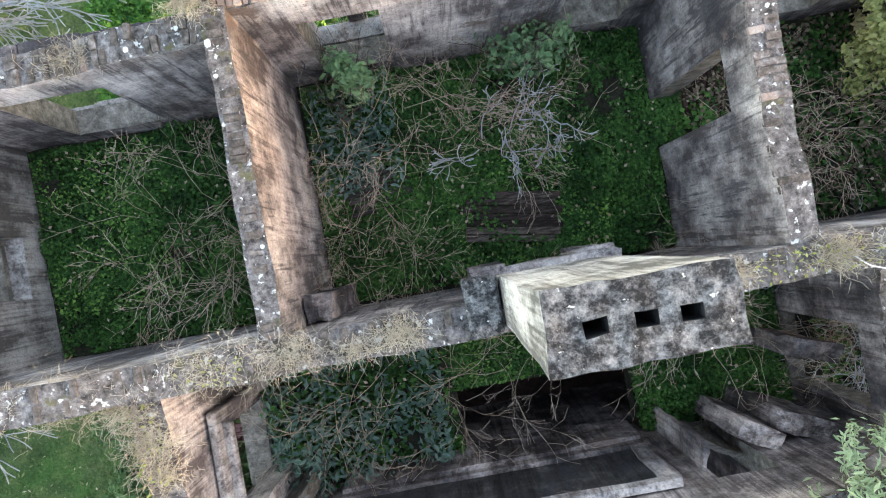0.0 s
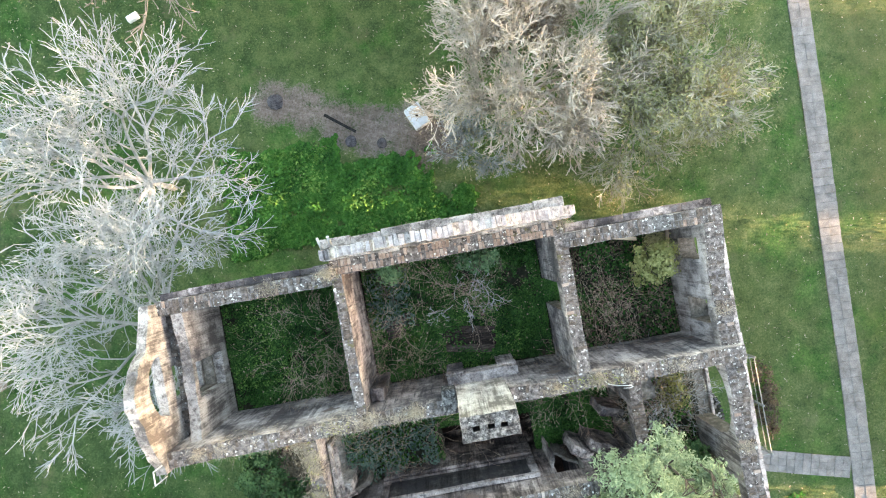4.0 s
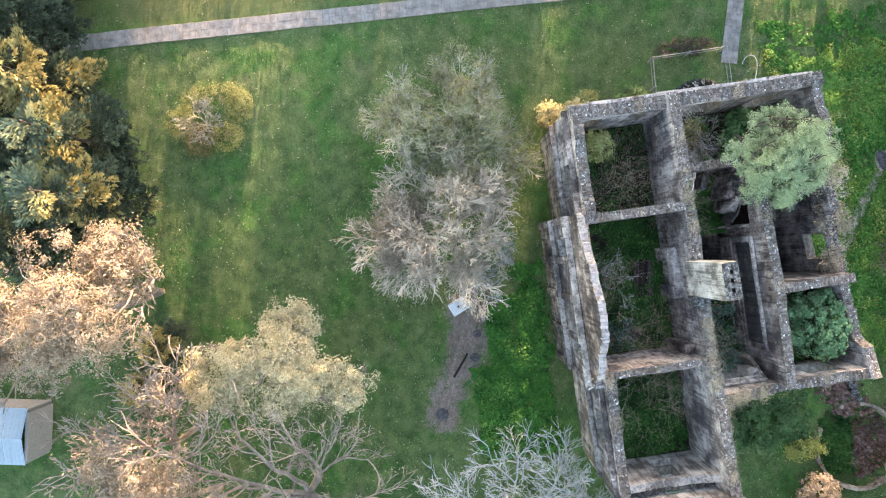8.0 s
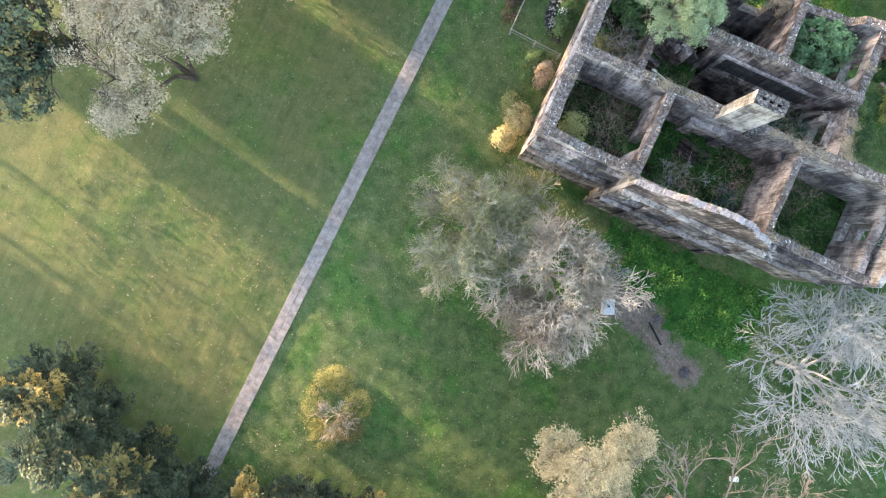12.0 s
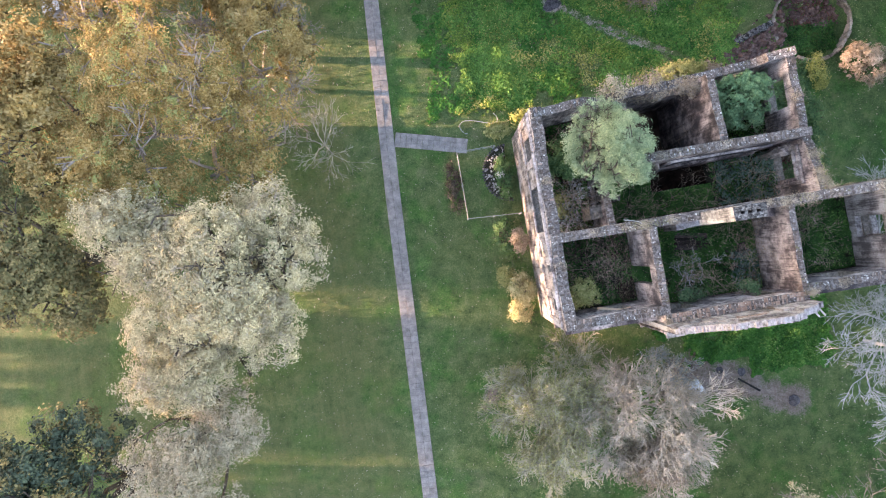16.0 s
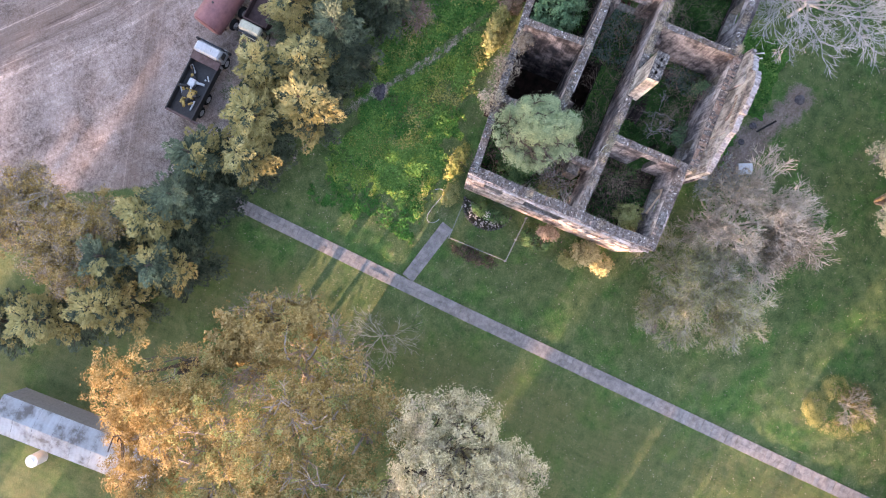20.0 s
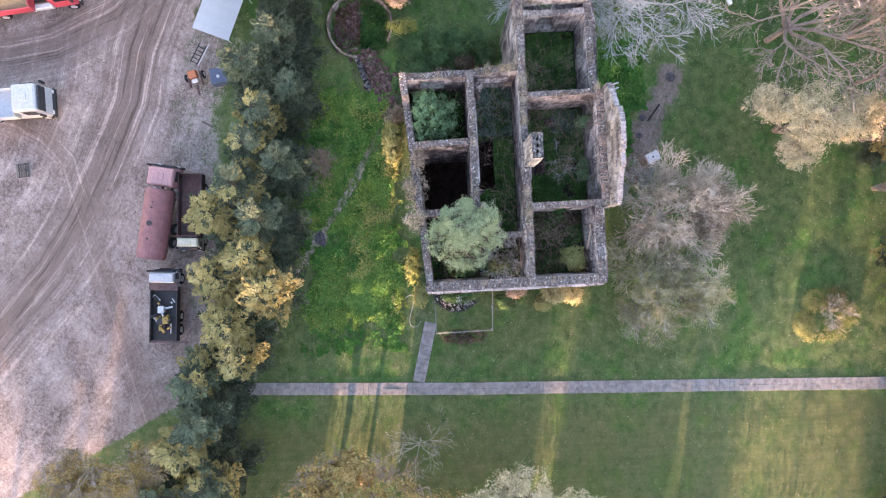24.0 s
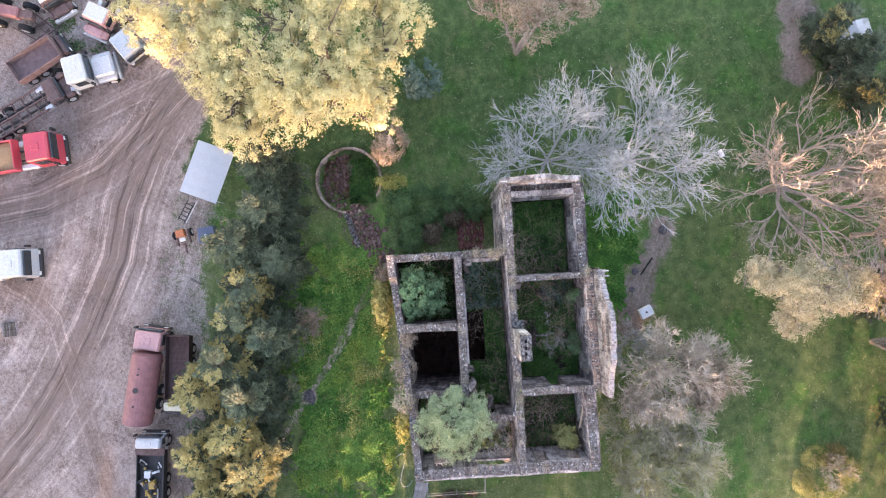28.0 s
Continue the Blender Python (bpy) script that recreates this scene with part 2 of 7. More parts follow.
PAVING_RED = speckled("dark_red_paving", [(0.3, (0.075, 0.028, 0.025)), (0.5, (0.16, 0.065, 0.055)), (0.72, (0.27, 0.15, 0.13))], 4, 30, bump=0.5, per_object=0.3)
BARK = speckled("brown_bark", [(0.3, (0.05, 0.04, 0.03)), (0.6, (0.14, 0.11, 0.085))], 5, 30, stretch=(1, 1, 0.3), bump=0.6)
BARK_PALE = speckled("silver_bark", [(0.3, (0.266, 0.268, 0.256)), (0.55, (0.437, 0.439, 0.422)), (0.75, (0.591, 0.585, 0.558))], 3, 30, bump=0.3, grime=0.4)
BARK_ASHEN = speckled("ashen_bark", [(0.35, (0.288, 0.242, 0.19)), (0.52, (0.556, 0.469, 0.373)), (0.68, (0.76, 0.636, 0.504))], 1.1, 30, bump=0.3, grime=0.35)
BARK_DULL = speckled("dull_grey_bark", [(0.35, (0.192, 0.178, 0.13)), (0.52, (0.403, 0.374, 0.277)), (0.68, (0.585, 0.538, 0.403))], 1.1, 30, bump=0.3, grime=0.35)
BARK_TAN = speckled("tan_bark", [(0.3, (0.198, 0.156, 0.125)), (0.55, (0.317, 0.261, 0.216)), (0.75, (0.423, 0.368, 0.317))], 3, 30, bump=0.3, grime=0.3)
TWIG_BROWN = speckled("bramble_stem", [(0.3, (0.234, 0.164, 0.115)), (0.52, (0.432, 0.328, 0.244)), (0.7, (0.594, 0.484, 0.37))], 2, 20, bump=0.2)
IVY = foliage("ivy_leaf", [(0.1, (0.0067, 0.0225, 0.0056)), (0.5, (0.0347, 0.105, 0.0225)), (0.9, (0.0945, 0.22, 0.045))])
IVY_BLUE = foliage("dull_shrub_leaf", [(0.1, (0.045, 0.085, 0.065)), (0.5, (0.085, 0.145, 0.11)), (0.9, (0.18, 0.25, 0.2))])
LEAF_GREEN = foliage("green_leaf", [(0.1, (0.033, 0.075, 0.027)), (0.5, (0.077, 0.15, 0.054)), (0.9, (0.154, 0.24, 0.09))])
LEAF_OLIVE = foliage("silver_green_leaf", [(0.1, (0.163, 0.219, 0.123)), (0.5, (0.315, 0.389, 0.224)), (0.9, (0.537, 0.595, 0.352))], through=0.35)
LEAF_YELLOW = foliage("pale_yellow_leaf", [(0.1, (0.36, 0.33, 0.16)), (0.5, (0.56, 0.515, 0.26)), (0.9, (0.66, 0.61, 0.34))], through=0.3, patch=0.8, scale=1.6)
LEAF_GOLD = foliage("golden_leaf", [(0.1, (0.165, 0.112, 0.0375)), (0.5, (0.375, 0.262, 0.09)), (0.9, (0.54, 0.413, 0.195))], through=0.3)
LEAF_GLOW = foliage("butter_yellow_leaf", [(0.1, (0.22, 0.19, 0.08)), (0.5, (0.44, 0.395, 0.19)), (0.9, (0.62, 0.57, 0.33))], through=0.3)
LEAF_OLD = foliage("olive_gold_leaf", [(0.1, (0.09, 0.085, 0.035)), (0.5, (0.2, 0.17, 0.07)), (0.9, (0.4, 0.31, 0.13))])
LEAF_TAN = foliage("dry_tan_leaf", [(0.1, (0.144, 0.108, 0.0684)), (0.5, (0.302, 0.238, 0.166)), (0.9, (0.446, 0.367, 0.274))])
LEAF_RUST = foliage("rust_brown_leaf", [(0.1, (0.05, 0.024, 0.018)), (0.5, (0.12, 0.055, 0.04)), (0.9, (0.24, 0.13, 0.09))])
LEAF_BROWN = foliage("withered_leaf", [(0.1, (0.05, 0.04, 0.025)), (0.5, (0.11, 0.09, 0.06)), (0.9, (0.24, 0.19, 0.12))])
LEAF_PALE = foliage("pale_grey_green_leaf", [(0.1, (0.286, 0.249, 0.14)), (0.5, (0.547, 0.476, 0.293)), (0.9, (0.785, 0.681, 0.453))], through=0.35)
LEAF_CREAM = foliage("cream_leaf", [(0.1, (0.202, 0.175, 0.11)), (0.5, (0.405, 0.34, 0.23)), (0.9, (0.589, 0.506, 0.368))])
LEAF_BUSH = foliage("bush_leaf", [(0.1, (0.06, 0.12, 0.055)), (0.5, (0.13, 0.23, 0.105)), (0.9, (0.26, 0.36, 0.17))])
LEAF_GREY = foliage("grey_green_small_leaf", [(0.1, (0.158, 0.163, 0.0739)), (0.5, (0.29, 0.29, 0.141)), (0.9, (0.437, 0.425, 0.221))])
NEEDLE = foliage("dark_needles", [(0.1, (0.018, 0.0265, 0.0168)), (0.5, (0.0792, 0.103, 0.063)), (0.9, (0.144, 0.172, 0.0998))], through=0.15, patch=0.6, scale=1.1)
NEEDLE_LIGHT = foliage("young_needles", [(0.1, (0.035, 0.0475, 0.03)), (0.5, (0.12, 0.15, 0.088)), (0.9, (0.2, 0.23, 0.13))], through=0.15, patch=0.6, scale=1.1)
NEEDLE_TIP = foliage("yellow_needles", [(0.1, (0.194, 0.162, 0.054)), (0.5, (0.367, 0.313, 0.119)), (0.9, (0.54, 0.464, 0.205))], through=0.2, patch=0.7)
NETTLE_DEEP = foliage("glossy_ivy_leaf", [(0.1, (0.022, 0.085, 0.016)), (0.5, (0.055, 0.175, 0.03)), (0.9, (0.12, 0.29, 0.055))])
NETTLE = foliage("broad_weed_leaf", [(0.1, (0.06, 0.14, 0.028)), (0.5, (0.12, 0.25, 0.05)), (0.9, (0.21, 0.37, 0.085))])
LEAF_SAP = foliage("light_olive_leaf", [(0.1, (0.14, 0.16, 0.05)), (0.5, (0.28, 0.29, 0.1)), (0.9, (0.44, 0.42, 0.18))])
WEED = foliage("weed_leaf", [(0.1, (0.0801, 0.151, 0.0255)), (0.5, (0.172, 0.28, 0.0468)), (0.9, (0.333, 0.426, 0.0905))])
WEED_YELLOW = foliage("yellow_weed_leaf", [(0.1, (0.158, 0.194, 0.048)), (0.5, (0.317, 0.317, 0.084)), (0.9, (0.484, 0.458, 0.168))])
DRY_GRASS = foliage("dry_grass", [(0.1, (0.26, 0.21, 0.14)), (0.5, (0.48, 0.4, 0.29)), (0.9, (0.66, 0.58, 0.45))])


# ---- builders ----
def link(name, me, parent=None, label=""):
    ob = new(name, me)
    if parent:
        ob.parent = parent
    return tagged(ob, label)


def part(name, bm, material, parent, label=""):
    me = bpy.data.meshes.new(name)
    bm.to_mesh(me)
    bm.free()
    for m in (material if isinstance(material, (list, tuple)) else [material]):
        me.materials.append(m)
    return link(name, me, parent, label)


def raw(name, verts, faces, material, parent=None, label="", smooth=False):
    me = bpy.data.meshes.new(name)
    me.from_pydata(np.asarray(verts, float).tolist(), [], faces if isinstance(faces, list) else faces.tolist())
    for m in (material if isinstance(material, (list, tuple)) else [material]):
        me.materials.append(m)
    if smooth:
        me.polygons.foreach_set("use_smooth", [True] * len(me.polygons))
    return link(name, me, parent, label)


def thing(name, x, y, z=0.0, turn=0.0, label="", category="", group="", kind=""):
    ob = new(name)
    ob.matrix_basis = pose(x, y, z, 0, 0, turn)
    return tagged(ob, label, category, group, kind)


def block(bm, x0, y0, z0, x1, y1, z1, bevel=0.0, jitter=0.0):
    """A block between two corners, with worn edges."""
    r = bmesh.ops.create_cube(bm, size=1, matrix=Matrix.LocRotScale(((x0 + x1) / 2, (y0 + y1) / 2, (z0 + z1) / 2), None, (abs(x1 - x0), abs(y1 - y0), abs(z1 - z0))))
    if jitter:
        for v in r["verts"]:
            v.co += Vector((random.uniform(-jitter, jitter), random.uniform(-jitter, jitter), random.uniform(-jitter, jitter)))
    if bevel:
        bmesh.ops.bevel(bm, geom=list({e for v in r["verts"] for e in v.link_edges}), offset=bevel, segments=1, affect="EDGES")
    return bm


def rod(bm, a, b, r0, r1=None, n=8):
    """A round bar from a to b."""
    a, b = Vector(a), Vector(b)
    q = (b - a).to_track_quat("Z", "Y")
    bmesh.ops.create_cone(bm, cap_ends=True, segments=n, radius1=r0, radius2=r0 if r1 is None else r1, depth=(b - a).length, matrix=Matrix.LocRotScale((a + b) / 2, q, None))
    return bm


def leaves(centres, normals, size, rng, slim=0.6):
    """Leaf blades at the centres, facing roughly along the normals."""
    n = len(centres)
    nor = normals / (np.linalg.norm(normals, axis=1, keepdims=True) + 1e-9)
    t = rng.normal(size=(n, 3))
    u = np.cross(nor, t)
    u /= np.linalg.norm(u, axis=1, keepdims=True) + 1e-9
    v = np.cross(nor, u)
    s = (size * rng.uniform(0.6, 1.4, n))[:, None]
    lift = nor * s * 0.18
    verts = np.stack([centres - u * s, centres - v * s * slim + lift, centres + u * s, centres + v * s * slim + lift], 1).reshape(-1, 3)
    return verts, np.arange(4 * n).reshape(-1, 4)


def tubes(segs, sides=4):
    """One mesh of tapered sticks: rows of start, end, radius, radius."""
    s = np.asarray(segs, float)
    a, b, r0, r1 = s[:, :3], s[:, 3:6], s[:, 6], s[:, 7]
    d = b - a
    d /= np.linalg.norm(d, axis=1, keepdims=True) + 1e-9
    h = np.where(np.abs(d[:, 2:]) > 0.9, np.array([[1.0, 0, 0]]), np.array([[0, 0, 1.0]]))
    u = np.cross(d, h)
    u /= np.linalg.norm(u, axis=1, keepdims=True) + 1e-9
    v = np.cross(d, u)
    ring = []
    for k in range(sides):
        c, sn = math.cos(2 * math.pi * k / sides), math.sin(2 * math.pi * k / sides)
        o = u * c + v * sn
        ring += [a + o * r0[:, None], b + o * r1[:, None]]
    verts = np.stack(ring, 1)
    base = (np.arange(len(s)) * 2 * sides)[:, None]
    faces = np.concatenate([base + np.array([[2 * k, 2 * ((k + 1) % sides), 2 * ((k + 1) % sides) + 1, 2 * k + 1]]) for k in range(sides)])
    return verts.reshape(-1, 3), faces


def grow(rng, base, heading, length, radius, depth, splay=0.6, rise=0.15, kids=(2, 4), shrink=0.68, bend=0.22, tips=None, inside=None, smooth=0):
    """Sticks of a branching plant, from one stem outwards."""
    segs = []
    todo = [(np.array(base, float), np.array(heading, float), length, radius, depth)]
    while todo:
        p, d, l, r, k = todo.pop()
        d = d / np.linalg.norm(d)
        steps, lost = (3 if k > 1 else 2) + smooth, False
        for i in range(steps):
            d2 = d + rng.normal(size=3) * bend + np.array([0, 0, rise * 0.4])
            d2 /= np.linalg.norm(d2)
            q = p + d2 * l / steps
            if inside is not None and k < depth and not inside(q):
                lost = True
                break
            ra, rb = r * (1 - 0.35 * i / steps), r * (1 - 0.35 * (i + 1) / steps)
            segs.append((*p, *q, ra, rb))
            if k > 0 and i > 0:
                side = rng.normal(size=3)
                side -= d2 * side.dot(d2)
                side /= np.linalg.norm(side)
                todo.append((q, d2 * (1 - splay) + side * splay + np.array([0, 0, rise]), l * shrink * rng.uniform(0.6, 0.9), rb * 0.6, k - 1))
            p, d = q, d2
        if lost:
            continue
        if k > 0:
            for _ in range(rng.integers(kids[0], kids[1] + 1)):
                side = rng.normal(size=3)
                side -= d * side.dot(d)
                side /= np.linalg.norm(side)
                todo.append((p, d * (1 - splay * 0.7) + side * splay + np.array([0, 0, rise]), l * shrink * rng.uniform(0.75, 1.1), r * 0.6, k - 1))
        elif tips is not None:
            tips.append(p)
    return segs


def clumps(rng, lobes, n_clump, per, spread, size, slim=0.6, top=True):
    """Leaf clumps over the outside of a few rounded lobes (x, y, z, rx, ry, rz)."""
    w = np.array([l[3] * l[4] for l in lobes])
    which = rng.choice(len(lobes), n_clump, p=w / w.sum())
    L = np.array(lobes)[which]
    d = rng.normal(size=(n_clump, 3))
    if top:
        d[:, 2] = np.abs(d[:, 2]) * 1.1 - 0.35
    d /= np.linalg.norm(d, axis=1, keepdims=True)
    c = L[:, :3] + d * L[:, 3:] * rng.uniform(0.7, 1.06, (n_clump, 1))
    cs = rng.uniform(0.6, 1.25, n_clump) * spread
    k = np.repeat(np.arange(n_clump), per)
    pts = c[k] + rng.normal(size=(len(k), 3)) * cs[k][:, None] * np.array([0.55, 0.55, 0.38])
    out = (pts - c[k]) / cs[k][:, None]
    nor = d[k] * 0.55 + out * 0.5 + rng.normal(size=(len(k), 3)) * 0.26 + np.array([0, 0, 0.45])
    return leaves(pts, nor, size, rng, slim)


def flat_tube_leaf(name, pts, nor, size, rng, material, parent, slim=0.6, label=""):
    v, f = leaves(pts, nor, size, rng, slim)
    return raw(name, v, f, material, parent, label)


# ---- ground: one sheet from the lawn to the horizon ----
def yard_edge(x):
    return np.interp(x, [-45, -23, -18, -12, -5, 5, 14, 20, 23, 27, 40], [-22, -24.3, -24.8, -28, -29.6, -29.6, -28.4, -30.2, -36, -44, -62])


def along_line(px, py, line):
    """How far each place lies across and along a track."""
    best, across, along, run = np.full(px.shape, 1e9), np.zeros(px.shape), np.zeros(px.shape), 0.0
    for (ax, ay), (bx, by) in zip(line, line[1:]):
        l = math.hypot(bx - ax, by - ay)
        ux, uy = (bx - ax) / l, (by - ay) / l
        t = np.clip((px - ax) * ux + (py - ay) * uy, 0, l)
        dx, dy = px - ax - ux * t, py - ay - uy * t
        d = np.hypot(dx, dy)
        hit = d < best
        best, across, along = np.where(hit, d, best), np.where(hit, dx * -uy + dy * ux, across), np.where(hit, run + t, along)
        run += l
    return across, along


TRACK_A = [(-40, -17), (-22.4, -25.1), (-18.8, -28), (-14.9, -30.3), (-10.7, -32.1), (-6.3, -33), (-0.5, -35.7), (3.9, -38), (7.9, -40.8), (11.2, -43.8), (18, -50), (28, -60)]
TRACK_B = [(-30, -21), (-22.6, -25.6), (-20.5, -30), (-18.6, -34.1), (-16.9, -38.2), (-14.5, -42.6), (-11, -52)]
TRACK_C = [(-7.5, -52), (-5.1, -43), (-3.7, -40.6), (-1.4, -38.6), (2.3, -37.6)]
TRACK_D = [(-19.5, -28), (-14, -33.8), (-11.6, -39.2), (-11, -43), (-10.5, -54)]
POOL = (-11.75, -12.95, 2.7)
SOIL = [(-6.0, 13.5, 1.5), (-4.5, 12.9, 1.5), (-2.9, 11.9, 1.6), (-1.3, 11.2, 1.7), (0.6, 10.8, 1.9), (0.2, 9.3, 1.2), (2.0, 10.2, 1.5), (11.9, 11.8, 1.2), (6.4, -17.4, 0.9), (41.0, -33.2, 2.2), (15.2, 9.6, 0.9), (-24.0, 26.4, 2.4), (-21.6, 26.2, 2.2), (-19.1, 26.1, 1.9)]

xs = np.concatenate([[-3000, -900, -300, -120, -70], np.arange(-46, 58.1, 0.5), [75, 120, 300, 900, 3000]])
ys = np.concatenate([[-3000, -900, -300, -120, -75], np.arange(-60, 52.1, 0.5), [70, 120, 300, 900, 3000]])
gx, gy = np.meshgrid(xs, ys, indexing="ij")
edge = yard_edge(gx)
dirt = np.clip((edge - gy) / 1.6 + 0.5, 0, 1)
strip = np.clip((edge + 6.0 - gy) / 3.0, 0, 1) * np.clip((gx + 15) / 2, 0, 1) * np.clip((18 - gx) / 2, 0, 1) * 0.64
dirt = np.maximum(dirt, strip)
for sx, sy, sr in SOIL:
    dirt = np.maximum(dirt, np.clip(1.25 - np.hypot(gx - sx, gy - sy) / sr, 0, 0.68))
TRAILS = [[(6.4, -17.4), (4.3, -15.7), (1.9, -13.9), (-0.6, -12.8), (-2, -10.8)], [(6.4, -17.4), (11, -20.3), (17, -23)]]
trail = np.minimum(*(np.abs(along_line(gx, gy, l)[0]) for l in TRAILS))
dirt = np.maximum(dirt, np.clip(1.0 - trail / 0.42, 0, 0.52) * ((gy > -24) & (gy < -12) & (gx > -3) & (gx < 17)))
across, along = along_line(gx, gy, TRACK_A)
cols = [along_line(gx, gy, l) for l in (TRACK_B, TRACK_C, TRACK_D)]
near = np.argmin(np.stack([np.abs(c[0]) for c in cols]), 0)
across2 = np.choose(near, [c[0] for c in cols])
along2 = np.choose(near, [c[1] for c in cols])
weight1 = np.exp(-(across / 2.3) ** 2)
weight2 = np.exp(-(across2 / np.choose(near, [1.3, 1.2, 2.6])) ** 2) * np.choose(near, [0.8, 0.7, 1.0])
gz = np.zeros_like(gx)
inner = (np.abs(gx) < 60) & (np.abs(gy) < 62)
for i in range(gx.shape[0]):
    for j in range(gx.shape[1]):
        if inner[i, j]:
            gz[i, j] = 0.10 * noise.noise((gx[i, j] * 0.13, gy[i, j] * 0.13, 0)) + 0.05 * noise.noise((gx[i, j] * 0.6, gy[i, j] * 0.6, 3))
gz += np.where(dirt > 0.8, 0.05 * np.cos(across * 3.4) * np.exp(-(across / 3.5) ** 2), 0)
gz -= np.where(np.hypot(gx - POOL[0], gy - POOL[1]) < POOL[2], 0.75, 0)
gz = np.where(inner, gz, 0)
nx, ny = gx.shape
idx = np.arange(nx * ny).reshape(nx, ny)
quads = np.stack([idx[:-1, :-1], idx[1:, :-1], idx[1:, 1:], idx[:-1, 1:]], -1).reshape(-1, 4)


def ground_z(x, y):
    i = int(np.clip(np.searchsorted(xs, x), 1, nx - 1))
    j = int(np.clip(np.searchsorted(ys, y), 1, ny - 1))
    fx, fy = (x - xs[i - 1]) / (xs[i] - xs[i - 1]), (y - ys[j - 1]) / (ys[j] - ys[j - 1])
    return (gz[i - 1, j - 1] * (1 - fx) + gz[i, j - 1] * fx) * (1 - fy) + (gz[i - 1, j] * (1 - fx) + gz[i, j] * fx) * fy


def ground_material():
    m, nt, b = start_material("lawn_and_dirt", 0.95)
    b.inputs["Specular IOR Level"].default_value = 0.15
    v = position(nt)
    broad, mid, fine = noise_node(nt, v, 0.16, 4, 0.6), noise_node(nt, v, 1.1, 5, 0.7), noise_node(nt, v, 11, 4, 0.75)
    g = ramp_node(nt, [(0.36, (0.052, 0.09, 0.032)), (0.5, (0.13, 0.188, 0.066)), (0.64, (0.262, 0.295, 0.122))])
    nt.links.new(math_node(nt, "ADD", math_node(nt, "MULTIPLY", mid, 0.5), math_node(nt, "MULTIPLY", fine, 0.5)), g.inputs[0])
    rich = mixer(nt, "MULTIPLY", 0.6, g.outputs[0], (0.5, 1.05, 0.5))
    lush = ramp_node(nt, [(0.5, (0, 0, 0)), (0.62, (1, 1, 1))])
    nt.links.new(noise_node(nt, v, 0.3, 3), lush.inputs[0])
    green = mixer(nt, "MIX", lush.outputs[0], g.outputs[0], rich)
    deep = nt.nodes.new("ShaderNodeAttribute")
    deep.attribute_name = "lawn_shade"
    green = mixer(nt, "MULTIPLY", math_node(nt, "MULTIPLY", deep.outputs["Fac"], math_node(nt, "ADD", math_node(nt, "MULTIPLY", broad, 1.2), 0.2), True), green, (0.4, 0.55, 0.48))
    at = nt.nodes.new("ShaderNodeAttribute")
    at.attribute_name = "dirt"
    dr = nt.nodes.new("ShaderNodeAttribute")
    dr.attribute_name = "dry_and_sunlit"
    d = ramp_node(nt, [(0.5, (0, 0, 0)), (0.85, (0.75, 0.75, 0.75))])
    nt.links.new(math_node(nt, "ADD", dr.outputs["Fac"], math_node(nt, "ADD", math_node(nt, "MULTIPLY", mid, 0.5), math_node(nt, "MULTIPLY", broad, 0.5))), d.inputs[0])
    bare = ramp_node(nt, [(0.56, (0, 0, 0)), (0.72, (0.7, 0.7, 0.7))])
    nt.links.new(noise_node(nt, v, 0.42, 6, 0.75), bare.inputs[0])
    green = mixer(nt, "MIX", bare.outputs[0], green, (0.19, 0.185, 0.1))
    swath = ramp_node(nt, [(0.35, (0.86, 0.86, 0.86)), (0.65, (1.12, 1.12, 1.12))])
    nt.links.new(noise_node(nt, position(nt, (3.2, 0.1, 1)), 1.0, 3, 0.6), swath.inputs[0])
    hay = mixer(nt, "MULTIPLY", 1.0, (0.19, 0.182, 0.072), swath.outputs[0])
    grass = mixer(nt, "MIX", d.outputs[0], green, hay)
    tr = nt.nodes.new("ShaderNodeAttribute")
    tr.attribute_name = "track"
    t2 = nt.nodes.new("ShaderNodeAttribute")
    t2.attribute_name = "track_two"

    def rut_lines(vec, squeeze, scale):
        """Thin lines along a track, and how near its middle each place lies."""
        sp = nt.nodes.new("ShaderNodeSeparateXYZ")
        nt.links.new(vec, sp.inputs[0])
        cb = nt.nodes.new("ShaderNodeCombineXYZ")
        nt.links.new(sp.outputs[0], cb.inputs[0])
        nt.links.new(math_node(nt, "MULTIPLY", sp.outputs[1], squeeze), cb.inputs[1])
        return noise_node(nt, cb.outputs[0], scale, 4, 0.75), sp.outputs[2]

    ruts, near_one = rut_lines(tr.outputs["Vector"], 0.025, 1.7)
    ruts_two, near_two = rut_lines(t2.outputs["Vector"], 0.5, 1.9)
    pebbles, blotch = noise_node(nt, v, 3.4, 8, 0.85), noise_node(nt, position(nt, shift=5.0), 0.33, 8, 0.75)
    bare_soil = ramp_node(nt, [(0.42, (0.125, 0.094, 0.078)), (0.475, (0.285, 0.225, 0.196)), (0.525, (0.41, 0.335, 0.3)), (0.585, (0.58, 0.495, 0.45))])
    nt.links.new(math_node(nt, "ADD", math_node(nt, "MULTIPLY", blotch, 0.35), math_node(nt, "ADD", math_node(nt, "MULTIPLY", pebbles, 0.38), math_node(nt, "MULTIPLY", fine, 0.27))), bare_soil.inputs[0])
    lane = math_node(nt, "MAXIMUM", near_one, near_two)
    lane = math_node(nt, "MULTIPLY", lane, math_node(nt, "ADD", math_node(nt, "MULTIPLY", blotch, 0.9), 0.42), True)
    soil = mixer(nt, "MIX", math_node(nt, "MULTIPLY", lane, 0.85), bare_soil.outputs[0], (0.225, 0.163, 0.13))
